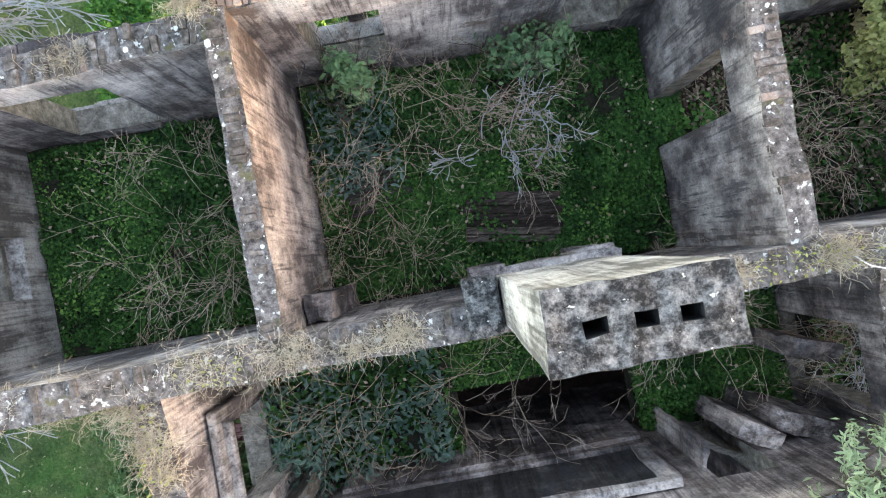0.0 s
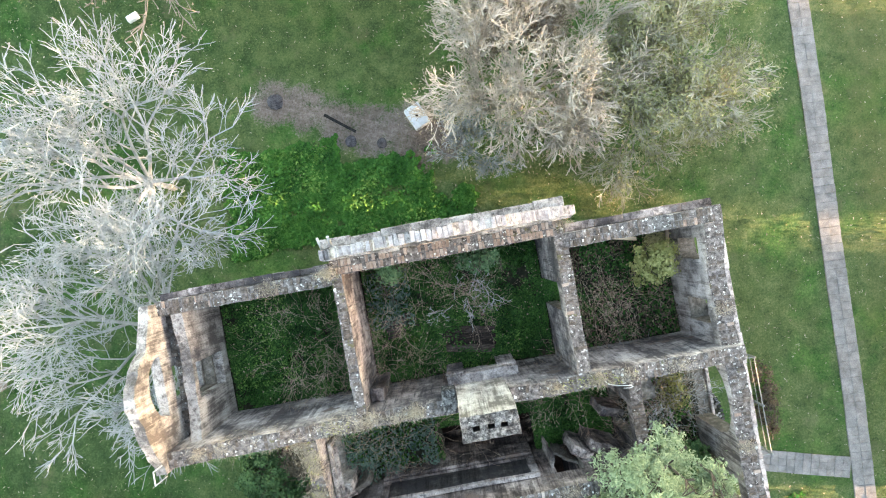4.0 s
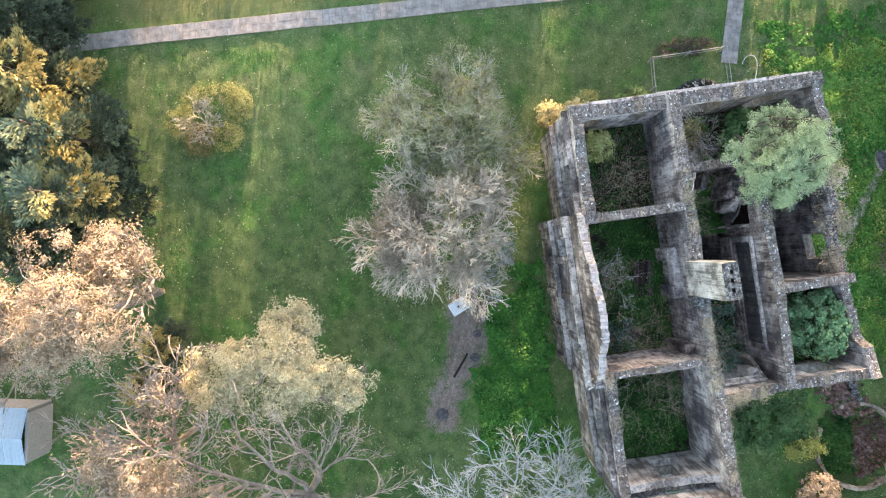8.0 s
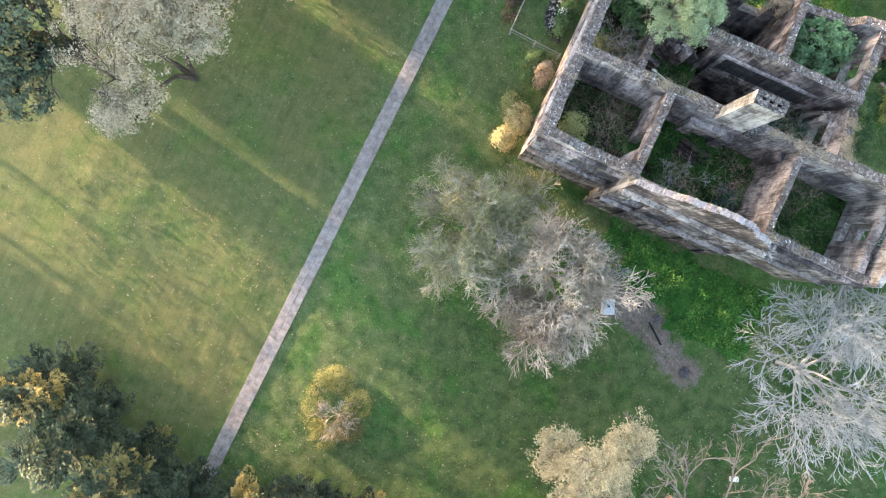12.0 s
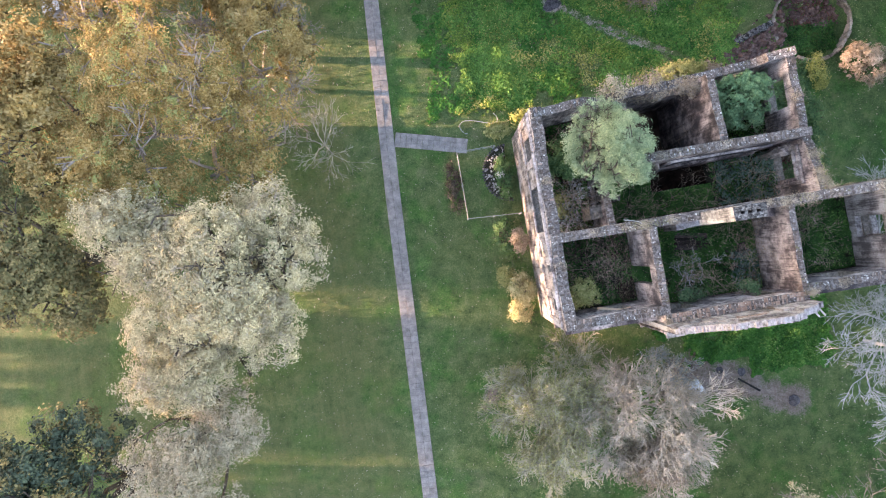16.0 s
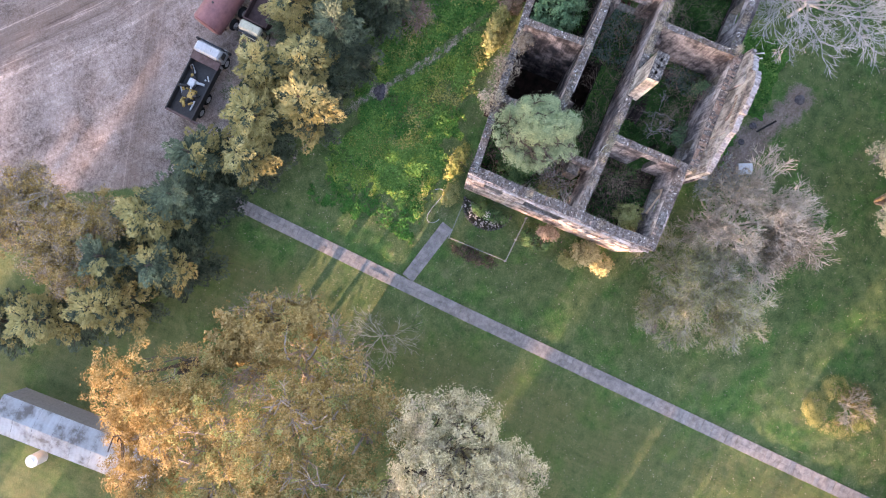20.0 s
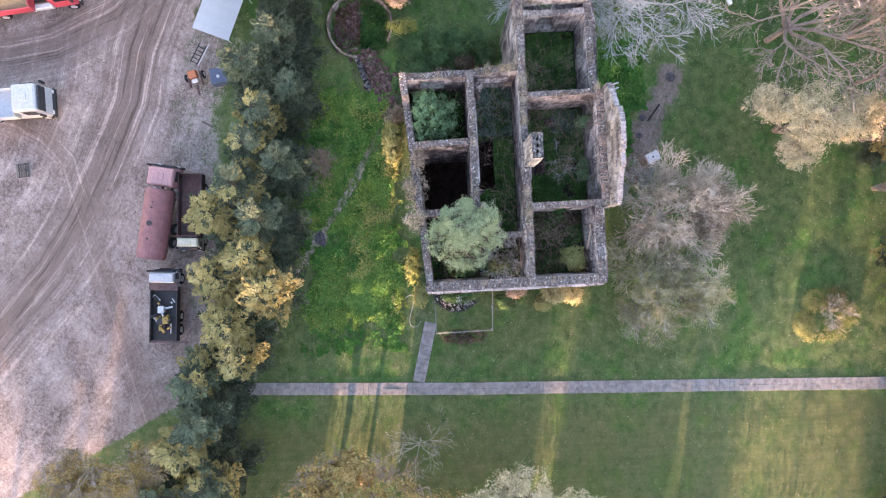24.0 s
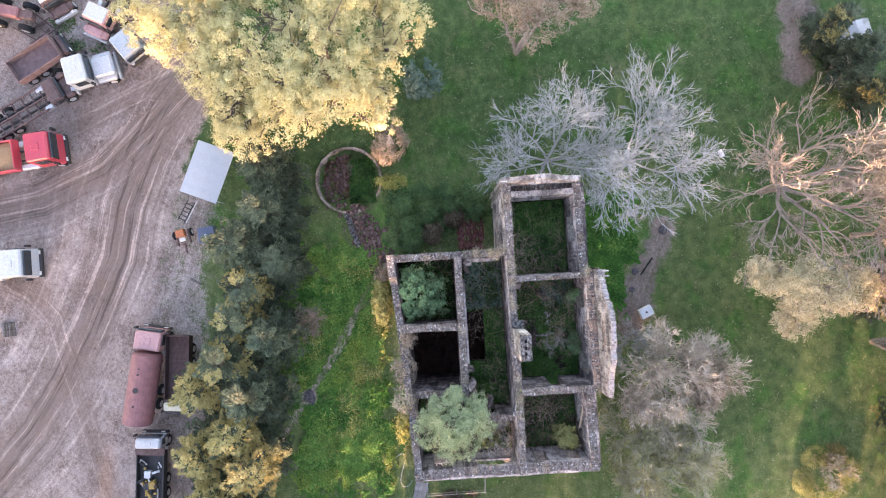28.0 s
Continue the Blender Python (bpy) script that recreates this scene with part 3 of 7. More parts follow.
    l1, l2 = ramp_node(nt, [(0.38, (0.5, 0.48, 0.46)), (0.46, (0.95, 0.95, 0.95)), (0.55, (1, 1, 1)), (0.61, (2.0, 2.0, 2.0))]), ramp_node(nt, [(0.38, (0.5, 0.48, 0.46)), (0.46, (0.95, 0.95, 0.95)), (0.55, (1, 1, 1)), (0.61, (1.9, 1.9, 1.9))])
    nt.links.new(ruts, l1.inputs[0])
    nt.links.new(ruts_two, l2.inputs[0])
    loam = nt.nodes.new("ShaderNodeAttribute")
    loam.attribute_name = "loam"
    soil = mixer(nt, "MIX", math_node(nt, "MULTIPLY", loam.outputs["Fac"], 0.55), soil, (0.1, 0.078, 0.062))
    soil = mixer(nt, "MULTIPLY", math_node(nt, "MULTIPLY", math_node(nt, "ADD", near_one, 0.22), math_node(nt, "MULTIPLY", pebbles, 1.7), True), soil, l1.outputs[0])
    soil = mixer(nt, "MULTIPLY", math_node(nt, "MULTIPLY", near_two, math_node(nt, "MULTIPLY", pebbles, 1.8), True), soil, l2.outputs[0])
    ragged = math_node(nt, "ADD", at.outputs["Fac"], math_node(nt, "MULTIPLY", math_node(nt, "SUBTRACT", math_node(nt, "ADD", mid, fine), 1.0), 0.9))
    mk = ramp_node(nt, [(0.4, (0, 0, 0)), (0.62, (1, 1, 1))])
    nt.links.new(ragged, mk.inputs[0])
    nt.links.new(mixer(nt, "MIX", mk.outputs[0], grass, soil), b.inputs["Base Color"])
    blade = noise_node(nt, v, 26, 3, 0.7)
    add_bump(nt, b, math_node(nt, "ADD", math_node(nt, "ADD", fine, blade), math_node(nt, "MULTIPLY", ruts, 0.8)), 0.85, 0.2)
    return m


ground = tagged(raw("ground", np.stack([gx, gy, gz], -1).reshape(-1, 3), quads, ground_material(), smooth=True), "green lawn beside a rutted dirt yard", "ground", kind="structure")
ga = ground.data.attributes.new("dirt", "FLOAT", "POINT")
ga.data.foreach_set("value", dirt.ravel())
# the hay meadow beyond the long path is drier than the lawn round the house
# this yellow, and the band at y 25, also paint in low sunlight
dry_and_sunlit = np.clip((gx - 21.5) / 9, -0.16, 0.2) + np.where((gx > 10) & (np.abs(gy - 25) < 4), 0.08, 0)
# shade painted into the lawn north and west of the house
gl = ground.data.attributes.new("lawn_shade", "FLOAT", "POINT")
gl.data.foreach_set("value", np.clip(np.clip((gy - 9) / 7, 0, 1) * np.clip((17 - gx) / 8, 0, 1) * 0.65 + np.clip((-9 - gx) / 5, 0, 1), 0, 1).ravel())
gm = ground.data.attributes.new("loam", "FLOAT", "POINT")
gm.data.foreach_set("value", (((gy > yard_edge(gx) + 5) & (gy > -5)) * 0.95 + (gx > 36)).astype(float).ravel())
gd = ground.data.attributes.new("dry_and_sunlit", "FLOAT", "POINT")
gd.data.foreach_set("value", dry_and_sunlit.ravel())
gb = ground.data.attributes.new("track", "FLOAT_VECTOR", "POINT")
gb.data.foreach_set("vector", np.stack([across, along, weight1], -1).ravel())
ge = ground.data.attributes.new("track_two", "FLOAT_VECTOR", "POINT")
ge.data.foreach_set("vector", np.stack([across2, along2 * 0.05, weight2], -1).ravel())


# ---- the ruined house ----
WALLS = []


def wall_top(points, seed, rough=0.1):
    us, zs = [p[0] for p in points], [p[1] for p in points]
    return lambda u: float(np.interp(u, us, zs)) + round(noise.noise((u * 0.9, seed * 3.1, 0)) * rough * 2.2 / 0.07) * 0.07 * 0.8 + noise.noise((u * 5, seed, 5)) * rough * 0.5


def build_wall(name, p, q, thick, top, openings=(), material=None, label="weathered plastered brick wall of the roofless house", z0=-0.2, core=None, bricks=True):
    """A wall from p to q with a broken top; openings (u0, u1, sill, head, arched) go right through it."""
    p, q = Vector(p), Vector(q)
    L = (q - p).length
    d = (q - p) / L
    n = Vector((-d.y, d.x))
    us = set(np.arange(0, L, 0.32).tolist()) | {L}
    for u0, u1, _, _, arched in openings:
        us -= {u for u in us if min(abs(u - u0), abs(u - u1)) < 0.05 and 0 < u < L}
        us |= {u0, u1} | (set(np.linspace(u0, u1, 11).tolist()) if arched else set())
    us = sorted(us)
    verts, faces, mats = [], [], []

    def put(u, side, z):
        crumble = 0.05 * max(0.0, noise.noise((u * 3.1, side * 5, L))) + 0.03 * noise.noise((u * 9, side, L)) if z > top(u) - 0.12 else 0.0
        w = side * (thick / 2 - crumble + 0.025 * noise.noise((u * 1.7, z * 1.7, side * 9 + L)) + 0.012 * noise.noise((u * 7, z * 7, side + L)))
        e = p + d * u + n * w
        verts.append((e.x, e.y, z))
        return len(verts) - 1

    def quad(corners, mi):
        faces.append([put(*c) for c in corners])
        mats.append(mi)

    def head(o, u):
        if not o[4]:
            return o[3]
        r, c = (o[1] - o[0]) / 2, (o[0] + o[1]) / 2
        return o[3] - r * o[4] + r * o[4] * math.sqrt(max(0, 1 - ((u - c) / r) ** 2))

    for ua, ub in zip(us, us[1:]):
        mid = (ua + ub) / 2
        lo = [(z0, z0)]
        spans = []
        for o in sorted((o for o in openings if o[0] < mid < o[1]), key=lambda o: o[2]):
            spans.append((lo[-1], (o[2], o[2])))
            lo.append((head(o, ua), head(o, ub)))
            quad([(ua, -1, o[2]), (ub, -1, o[2]), (ub, 1, o[2]), (ua, 1, o[2])], 1)
            quad([(ua, -1, head(o, ua)), (ua, 1, head(o, ua)), (ub, 1, head(o, ub)), (ub, -1, head(o, ub))], 1)
        spans.append((lo[-1], (max(top(ua), lo[-1][0] + 0.02), max(top(ub), lo[-1][1] + 0.02))))
        for (a0, a1), (b0, b1) in spans:
            k = max(1, math.ceil((b0 - a0) / 0.8))
            for s in range(k):
                f, g = s / k, (s + 1) / k
                za, zb, zc, zd = a0 + (b0 - a0) * f, a1 + (b1 - a1) * f, a1 + (b1 - a1) * g, a0 + (b0 - a0) * g
                quad([(ua, -1, za), (ub, -1, zb), (ub, -1, zc), (ua, -1, zd)], 0)
                quad([(ub, 1, zb), (ua, 1, za), (ua, 1, zd), (ub, 1, zc)], 0)
        ta, tb = spans[-1][1]
        quad([(ua, -1, ta), (ub, -1, tb), (ub, 1, tb), (ua, 1, ta)], 2)
    for o in openings:
        for u, sgn in ((o[0], 1), (o[1], -1)):
            c = [(u, -1, o[2]), (u, 1, o[2]), (u, 1, head(o, u)), (u, -1, head(o, u))]
            quad(c if sgn > 0 else c[::-1], 1)
    for u, sgn in ((0.0, 1), (L, -1)):
        c = [(u, 1, z0), (u, -1, z0), (u, -1, top(u)), (u, 1, top(u))]
        quad(c if sgn > 0 else c[::-1], 0)
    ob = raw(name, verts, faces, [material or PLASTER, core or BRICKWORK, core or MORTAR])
    ob.data.polygons.foreach_set("material_index", mats)
    tagged(ob, label, "wall", kind="structure")
    if bricks:
        WALLS.append((ob, p, d, n, L, thick, top))
    return ob


FLOOR = 4.75
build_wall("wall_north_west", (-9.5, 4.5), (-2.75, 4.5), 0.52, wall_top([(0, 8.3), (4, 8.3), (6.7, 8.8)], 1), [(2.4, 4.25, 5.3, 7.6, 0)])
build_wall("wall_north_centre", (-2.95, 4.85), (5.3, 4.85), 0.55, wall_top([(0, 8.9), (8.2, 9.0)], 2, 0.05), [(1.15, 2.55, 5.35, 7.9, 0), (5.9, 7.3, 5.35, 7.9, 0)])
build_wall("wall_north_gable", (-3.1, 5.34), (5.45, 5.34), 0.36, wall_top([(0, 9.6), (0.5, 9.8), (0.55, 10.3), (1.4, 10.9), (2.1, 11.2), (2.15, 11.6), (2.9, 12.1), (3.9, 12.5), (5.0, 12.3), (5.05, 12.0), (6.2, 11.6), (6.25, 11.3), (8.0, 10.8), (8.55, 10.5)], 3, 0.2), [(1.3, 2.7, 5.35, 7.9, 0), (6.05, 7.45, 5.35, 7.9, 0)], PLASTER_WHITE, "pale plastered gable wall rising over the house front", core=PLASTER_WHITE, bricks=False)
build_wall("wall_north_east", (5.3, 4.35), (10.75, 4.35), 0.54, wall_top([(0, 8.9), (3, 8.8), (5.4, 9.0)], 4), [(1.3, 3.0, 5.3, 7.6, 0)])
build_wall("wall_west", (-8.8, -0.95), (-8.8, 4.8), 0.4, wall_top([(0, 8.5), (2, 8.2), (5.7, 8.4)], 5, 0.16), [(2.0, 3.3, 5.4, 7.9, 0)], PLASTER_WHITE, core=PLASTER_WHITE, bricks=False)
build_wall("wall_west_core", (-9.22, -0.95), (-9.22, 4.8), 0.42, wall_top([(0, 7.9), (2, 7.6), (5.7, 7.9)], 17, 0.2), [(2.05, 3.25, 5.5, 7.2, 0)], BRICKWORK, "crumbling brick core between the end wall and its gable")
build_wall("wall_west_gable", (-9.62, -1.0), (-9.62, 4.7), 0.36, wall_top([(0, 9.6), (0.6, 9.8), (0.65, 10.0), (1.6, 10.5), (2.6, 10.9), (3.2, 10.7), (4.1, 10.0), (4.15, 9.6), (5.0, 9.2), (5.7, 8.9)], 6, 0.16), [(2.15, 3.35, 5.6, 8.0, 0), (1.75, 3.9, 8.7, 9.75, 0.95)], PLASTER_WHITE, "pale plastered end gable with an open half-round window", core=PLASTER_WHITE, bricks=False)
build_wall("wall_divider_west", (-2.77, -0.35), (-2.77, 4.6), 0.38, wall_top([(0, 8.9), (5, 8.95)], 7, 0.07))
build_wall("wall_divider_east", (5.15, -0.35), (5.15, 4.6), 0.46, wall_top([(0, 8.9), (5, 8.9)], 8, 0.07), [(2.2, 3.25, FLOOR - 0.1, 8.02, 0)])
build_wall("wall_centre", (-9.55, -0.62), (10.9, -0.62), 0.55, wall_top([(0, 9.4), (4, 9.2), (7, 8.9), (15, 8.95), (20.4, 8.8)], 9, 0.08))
build_wall("wall_east", (10.55, -8.2), (10.55, 4.66), 0.66, wall_top([(0, 8.8), (3, 8.3), (7, 8.5), (10, 8.3), (12.8, 8.9)], 10, 0.12), [(1.3, 2.7, 5.2, 7.8, 0), (4.3, 7.15, FLOOR, 8.2, 0.8), (8.6, 9.5, 6.2, 7.9, 0), (11.0, 11.8, 6.2, 7.9, 0)], PLASTER_SUNLIT)
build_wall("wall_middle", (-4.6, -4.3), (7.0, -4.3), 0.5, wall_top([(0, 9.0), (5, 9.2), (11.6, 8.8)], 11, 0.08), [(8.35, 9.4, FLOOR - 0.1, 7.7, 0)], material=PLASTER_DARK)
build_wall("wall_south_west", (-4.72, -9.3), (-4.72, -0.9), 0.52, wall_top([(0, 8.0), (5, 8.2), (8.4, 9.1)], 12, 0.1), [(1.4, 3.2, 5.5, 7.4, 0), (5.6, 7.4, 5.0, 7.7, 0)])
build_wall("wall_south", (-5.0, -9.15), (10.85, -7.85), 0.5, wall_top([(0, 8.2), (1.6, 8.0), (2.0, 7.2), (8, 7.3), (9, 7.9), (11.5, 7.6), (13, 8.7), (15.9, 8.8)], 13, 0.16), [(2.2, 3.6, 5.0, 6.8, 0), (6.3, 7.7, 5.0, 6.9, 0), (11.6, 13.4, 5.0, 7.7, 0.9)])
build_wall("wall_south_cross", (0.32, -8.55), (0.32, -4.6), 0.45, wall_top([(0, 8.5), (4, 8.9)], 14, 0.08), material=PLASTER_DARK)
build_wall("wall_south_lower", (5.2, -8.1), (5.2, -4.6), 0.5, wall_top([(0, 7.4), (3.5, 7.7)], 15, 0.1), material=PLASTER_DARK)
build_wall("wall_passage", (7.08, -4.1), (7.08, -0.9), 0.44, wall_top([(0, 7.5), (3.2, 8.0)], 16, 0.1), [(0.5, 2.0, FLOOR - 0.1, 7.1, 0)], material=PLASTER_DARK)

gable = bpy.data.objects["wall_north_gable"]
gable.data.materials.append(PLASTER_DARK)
# faces turned north take the darker plaster
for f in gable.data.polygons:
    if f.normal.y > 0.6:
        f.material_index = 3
gable_top = wall_top([(0, 9.6), (0.5, 9.8), (0.55, 10.3), (1.4, 10.9), (2.1, 11.2), (2.15, 11.6), (2.9, 12.1), (3.9, 12.5), (5.0, 12.3), (5.05, 12.0), (6.2, 11.6), (6.25, 11.3), (8.0, 10.8), (8.55, 10.5)], 3, 0.2)
dentils = []
for k in range(3):
    random.seed(400 + k)
    bm = bmesh.new()
    block(bm, -0.075, -0.165, -0.14, 0.075, 0.165, 0.0 + 0.012 * k, 0.012, 0.012)
    me = bpy.data.meshes.new("coping_brick")
    bm.to_mesh(me)
    bm.free()
    me.materials.append(COPING)
    dentils.append(me)
rng = np.random.default_rng(43)
for k in range(52):
    u = 0.1 + k * 0.162
    if rng.random() < 0.95:
        b = link("coping_brick", dentils[rng.integers(3)], gable)
        b.matrix_basis = pose(-3.1 + u, 5.33 + rng.normal() * 0.02, gable_top(u) + 0.01, rng.normal() * 1.5, rng.normal() * 1.5, rng.normal() * 1.5)
for x0, z0, x1, z1, d in ((-2.95, 9.0, -1.0, 10.0, 0.05), (-0.95, 9.0, -0.35, 10.75, 0.12), (-0.3, 10.95, 2.3, 11.6, 0.06), (2.35, 9.3, 3.0, 11.2, 0.1), (3.05, 10.0, 5.3, 10.55, 0.07), (3.5, 9.0, 4.4, 9.5, 0.09)):
    bm = bmesh.new()
    block(bm, x0, 5.162 - d, z0, x1, 5.158, z1)
    bmesh.ops.subdivide_edges(bm, edges=[e for e in bm.edges if e.calc_length() > 0.2], cuts=5, use_grid_fill=True)
    for v in bm.verts:
        v.co += Vector((noise.noise(v.co * 2.1), 0.2 * noise.noise(v.co * 3), noise.noise(v.co * 2.1 + Vector((3, 0, 0))))) * 0.08
    part("plaster_sheet", bm, PLASTER_WHITE, gable, "pale sheet of plaster left on the gable")

# floors: earth and rubble over the vaults, with the fallen parts left open
floor_bm = bmesh.new()
for x0, y0, x1, y1 in [(-8.7, -0.4, -2.9, 4.3), (-2.65, -0.4, 5.0, 4.6), (5.3, -0.4, 10.4, 4.2), (-4.5, -4.1, -0.35, -0.8), (-0.35, -2.55, 3.4, -0.8), (3.4, -4.1, 6.8, -0.8), (-4.5, -8.9, 0.1, -4.5), (5.4, -8.3, 10.4, -4.1), (7.2, -4.1, 10.4, -0.8)]:
    nxs, nys = max(2, int((x1 - x0) / 0.4)), max(2, int((y1 - y0) / 0.4))
    grid = [[floor_bm.verts.new((x0 + (x1 - x0) * i / nxs, y0 + (y1 - y0) * j / nys, FLOOR + 0.18 * noise.noise((x0 + i * 0.25, y0 + j * 0.25, 2)))) for j in range(nys + 1)] for i in range(nxs + 1)]
    for i in range(nxs):
        for j in range(nys):
            floor_bm.faces.new((grid[i][j], grid[i + 1][j], grid[i + 1][j + 1], grid[i][j + 1]))
    ring = [grid[i][0] for i in range(nxs + 1)] + [grid[nxs][j] for j in range(1, nys + 1)] + [grid[i][nys] for i in range(nxs - 1, -1, -1)] + [grid[0][j] for j in range(nys - 1, 0, -1)]
    low = [floor_bm.verts.new((v.co.x, v.co.y, FLOOR - 0.45)) for v in ring]
    for k in range(len(ring)):
        floor_bm.faces.new((ring[k], low[k], low[(k + 1) % len(ring)], ring[(k + 1) % len(ring)]))
    floor_bm.faces.new(low[::-1])
tagged(part("floor", floor_bm, EARTH_FLOOR, None), "earth and leaf mould over the house floors", "floor", kind="structure")
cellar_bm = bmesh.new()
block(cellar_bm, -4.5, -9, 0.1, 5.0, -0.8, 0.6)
tagged(part("cellar_floor", cellar_bm, DARK_STONE, None), "very dark cellar floor below the fallen rooms", "floor", kind="structure")

# chimney stack on the centre wall
chimney = thing("chimney", 1.5, -0.4, 8.6, 0, "tall crusted plaster chimney stack with three open flues", "chimney")


def stack():
    verts, faces = [], []
    holes = [(-0.53, -0.33), (-0.1, 0.11), (0.29, 0.51)]
    xb = sorted([-0.85, 0.85] + [h for ab in holes for h in ab])
    yb = [-0.36, -0.06, 0.08, 0.37]
    H = 4.02
    bm = bmesh.new()
    for i, (a, b) in enumerate(zip(xb, xb[1:])):
        for j, (c, e) in enumerate(zip(yb, yb[1:])):
            if j == 1 and i % 2 == 1:
                continue
            block(bm, a, c, 0, b, e, H)
    bmesh.ops.remove_doubles(bm, verts=bm.verts, dist=0.001)
    seen = {}
    for f in bm.faces:
        seen.setdefault(frozenset(v.index for v in f.verts), []).append(f)
    bm.verts.index_update()
    seen = {}
    for f in bm.faces:
        seen.setdefault(frozenset(v.index for v in f.verts), []).append(f)
    bmesh.ops.delete(bm, geom=[f for fs in seen.values() if len(fs) > 1 for f in fs], context="FACES")
    bmesh.ops.subdivide_edges(bm, edges=[e for e in bm.edges if e.calc_length() > 0.12], cuts=5, use_grid_fill=True)
    for v in bm.verts:
        v.co += Vector((noise.noise(v.co * 3.1), noise.noise(v.co * 3.1 + Vector((7, 0, 0))), 0.7 * noise.noise(v.co * 4 + Vector((0, 9, 0))))) * 0.035
    return bm


shaft = part("shaft", stack(), [LICHEN_STONE, CHIMNEY_STUCCO, DEEP_BLACK], chimney)
# faces inside the flues take the black material
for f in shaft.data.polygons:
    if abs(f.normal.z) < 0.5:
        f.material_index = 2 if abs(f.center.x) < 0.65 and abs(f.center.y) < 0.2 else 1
bm = bmesh.new()
block(bm, -1.4, -0.45, -0.2, -0.88, 0.42, 0.55, 0.04, 0.03)
part("shoulder", bm, LICHEN_STONE, chimney, "crusted stub beside the stack")
for x0, x1, z0, z1, out in ((-1.15, -0.5, -3.95, -1.75, 0.46), (0.85, 1.55, -3.95, -1.9, 0.46), (-1.15, 1.55, -2.35, -1.55, 0.4), (-0.5, 0.85, -3.95, -2.4, 0.16)):
    bm = bmesh.new()
    block(bm, x0, 0.02, z0, x1, out, z1)
    bmesh.ops.subdivide_edges(bm, edges=bm.edges, cuts=5, use_grid_fill=True)
    for v in bm.verts:
        v.co += Vector((noise.noise(v.co * 2.3), noise.noise(v.co * 2.3 + Vector((4, 0, 0))), 1.6 * noise.noise(v.co * 2.6 + Vector((0, 6, 0))) * (v.co.z > z1 - 0.1))) * 0.06
    part("breast", bm, PLASTER, chimney, "broken plastered chimney breast")

# ---- trees ----
def leafy_tree(name, x, y, lobes, seed, leaf, bark, label, n_clump=500, per=26, spread=0.55, size=0.17, z=0.0, depth=3, trunk=0.22, slim=0.6, second=None, height=None):
    """A tree with limbs and an uneven crown of leaf clumps over a few lobes given from its foot."""
    rng = np.random.default_rng(seed)
    t = thing(name, x, y, z, 0, label, "tree")
    segs = []
    lb = np.array(lobes, float)

    def within(q):
        return (((q - lb[:, :3]) / lb[:, 3:]) ** 2).sum(-1).min() < 1.0

    for l in lobes:
        c = np.array(l[:3], float)
        fork = np.array([c[0] * 0.2, c[1] * 0.2, c[2] * 0.35])
        segs.append((0, 0, -0.1, *fork, trunk, trunk * 0.75))
        segs += grow(rng, fork, c - fork, np.linalg.norm(c - fork) * 0.75, trunk * 0.6, depth, 0.55, 0.12, inside=within)
    v, f = tubes(segs, 5)
    raw("trunk", v, f, bark, t)
    small = []
    for l in lb:
        for _ in range(15):
            q = rng.normal(size=3)
            q[2] = abs(q[2]) * 0.9 - 0.2
            q /= np.linalg.norm(q)
            small.append((*(l[:3] + q * l[3:] * rng.uniform(0.4, 0.8)), *(l[3:] * rng.uniform(0.3, 0.5))))
    v, f = clumps(rng, small, n_clump, per, spread * 0.8, size, slim)
    raw("crown", v, f, leaf, t)
    if second:
        m, share = second
        v, f = clumps(rng, small, int(n_clump * share), per, spread * 0.8, size, slim)
        raw("outer_leaves", v, f, m, t)
    return t


def bare_tree(name, x, y, radius, height, seed, bark, label, stems=5, depth=4, leaf=None, n_leaf=0, twig=0.02, trunk=0.2, lean=(0, 0), size=0.1, keep_off=None, kids=(1, 2)):
    """A leafless tree: limbs that fork again and again, and a few dry leaves at the tips."""
    rng = np.random.default_rng(seed)
    t = thing(name, x, y, 0, 0, label, "tree")
    tips, segs = [], []
    inside = None
    if keep_off:
        inside = lambda q: not (keep_off[0] < q[0] + x < keep_off[2] and keep_off[1] < q[1] + y < keep_off[3])
    fork = np.array([lean[0] * 0.3, lean[1] * 0.3, height * 0.3])
    segs.append((0, 0, -0.1, *fork, trunk, trunk * 0.8))
    for k in range(stems):
        a = 2 * math.pi * (k + rng.uniform(-0.3, 0.3)) / stems
        h = np.array([math.cos(a) * radius + lean[0], math.sin(a) * radius + lean[1], height * rng.uniform(0.45, 0.75)])
        segs += grow(rng, fork, h, np.linalg.norm(h) * 0.46, trunk * 0.62, depth, 0.42, 0.04, kids, 0.72, 0.13, tips, inside, 1)
    s = np.array(segs)
    s[:, 6:] = np.maximum(s[:, 6:], twig)
    thin = s[:, 6] < 0.03
    raw("trunk", *tubes(s[~thin], 5), bark, t)
    tagged(raw("twig_mass", *tubes(s[thin], 3), bark, t), kind="stuff")
    if leaf and n_leaf:
        tp = np.array(tips)
        tp = tp[rng.permutation(len(tp))[:max(40, len(tp) // 3)]]
        pts = tp[rng.integers(0, len(tp), n_leaf)] + rng.normal(size=(n_leaf, 3)) * 0.22
        flat_tube_leaf("crown", pts, rng.normal(size=(n_leaf, 3)) + [0, 0, 0.6], size, rng, leaf, t, 0.3, label="")
    return t


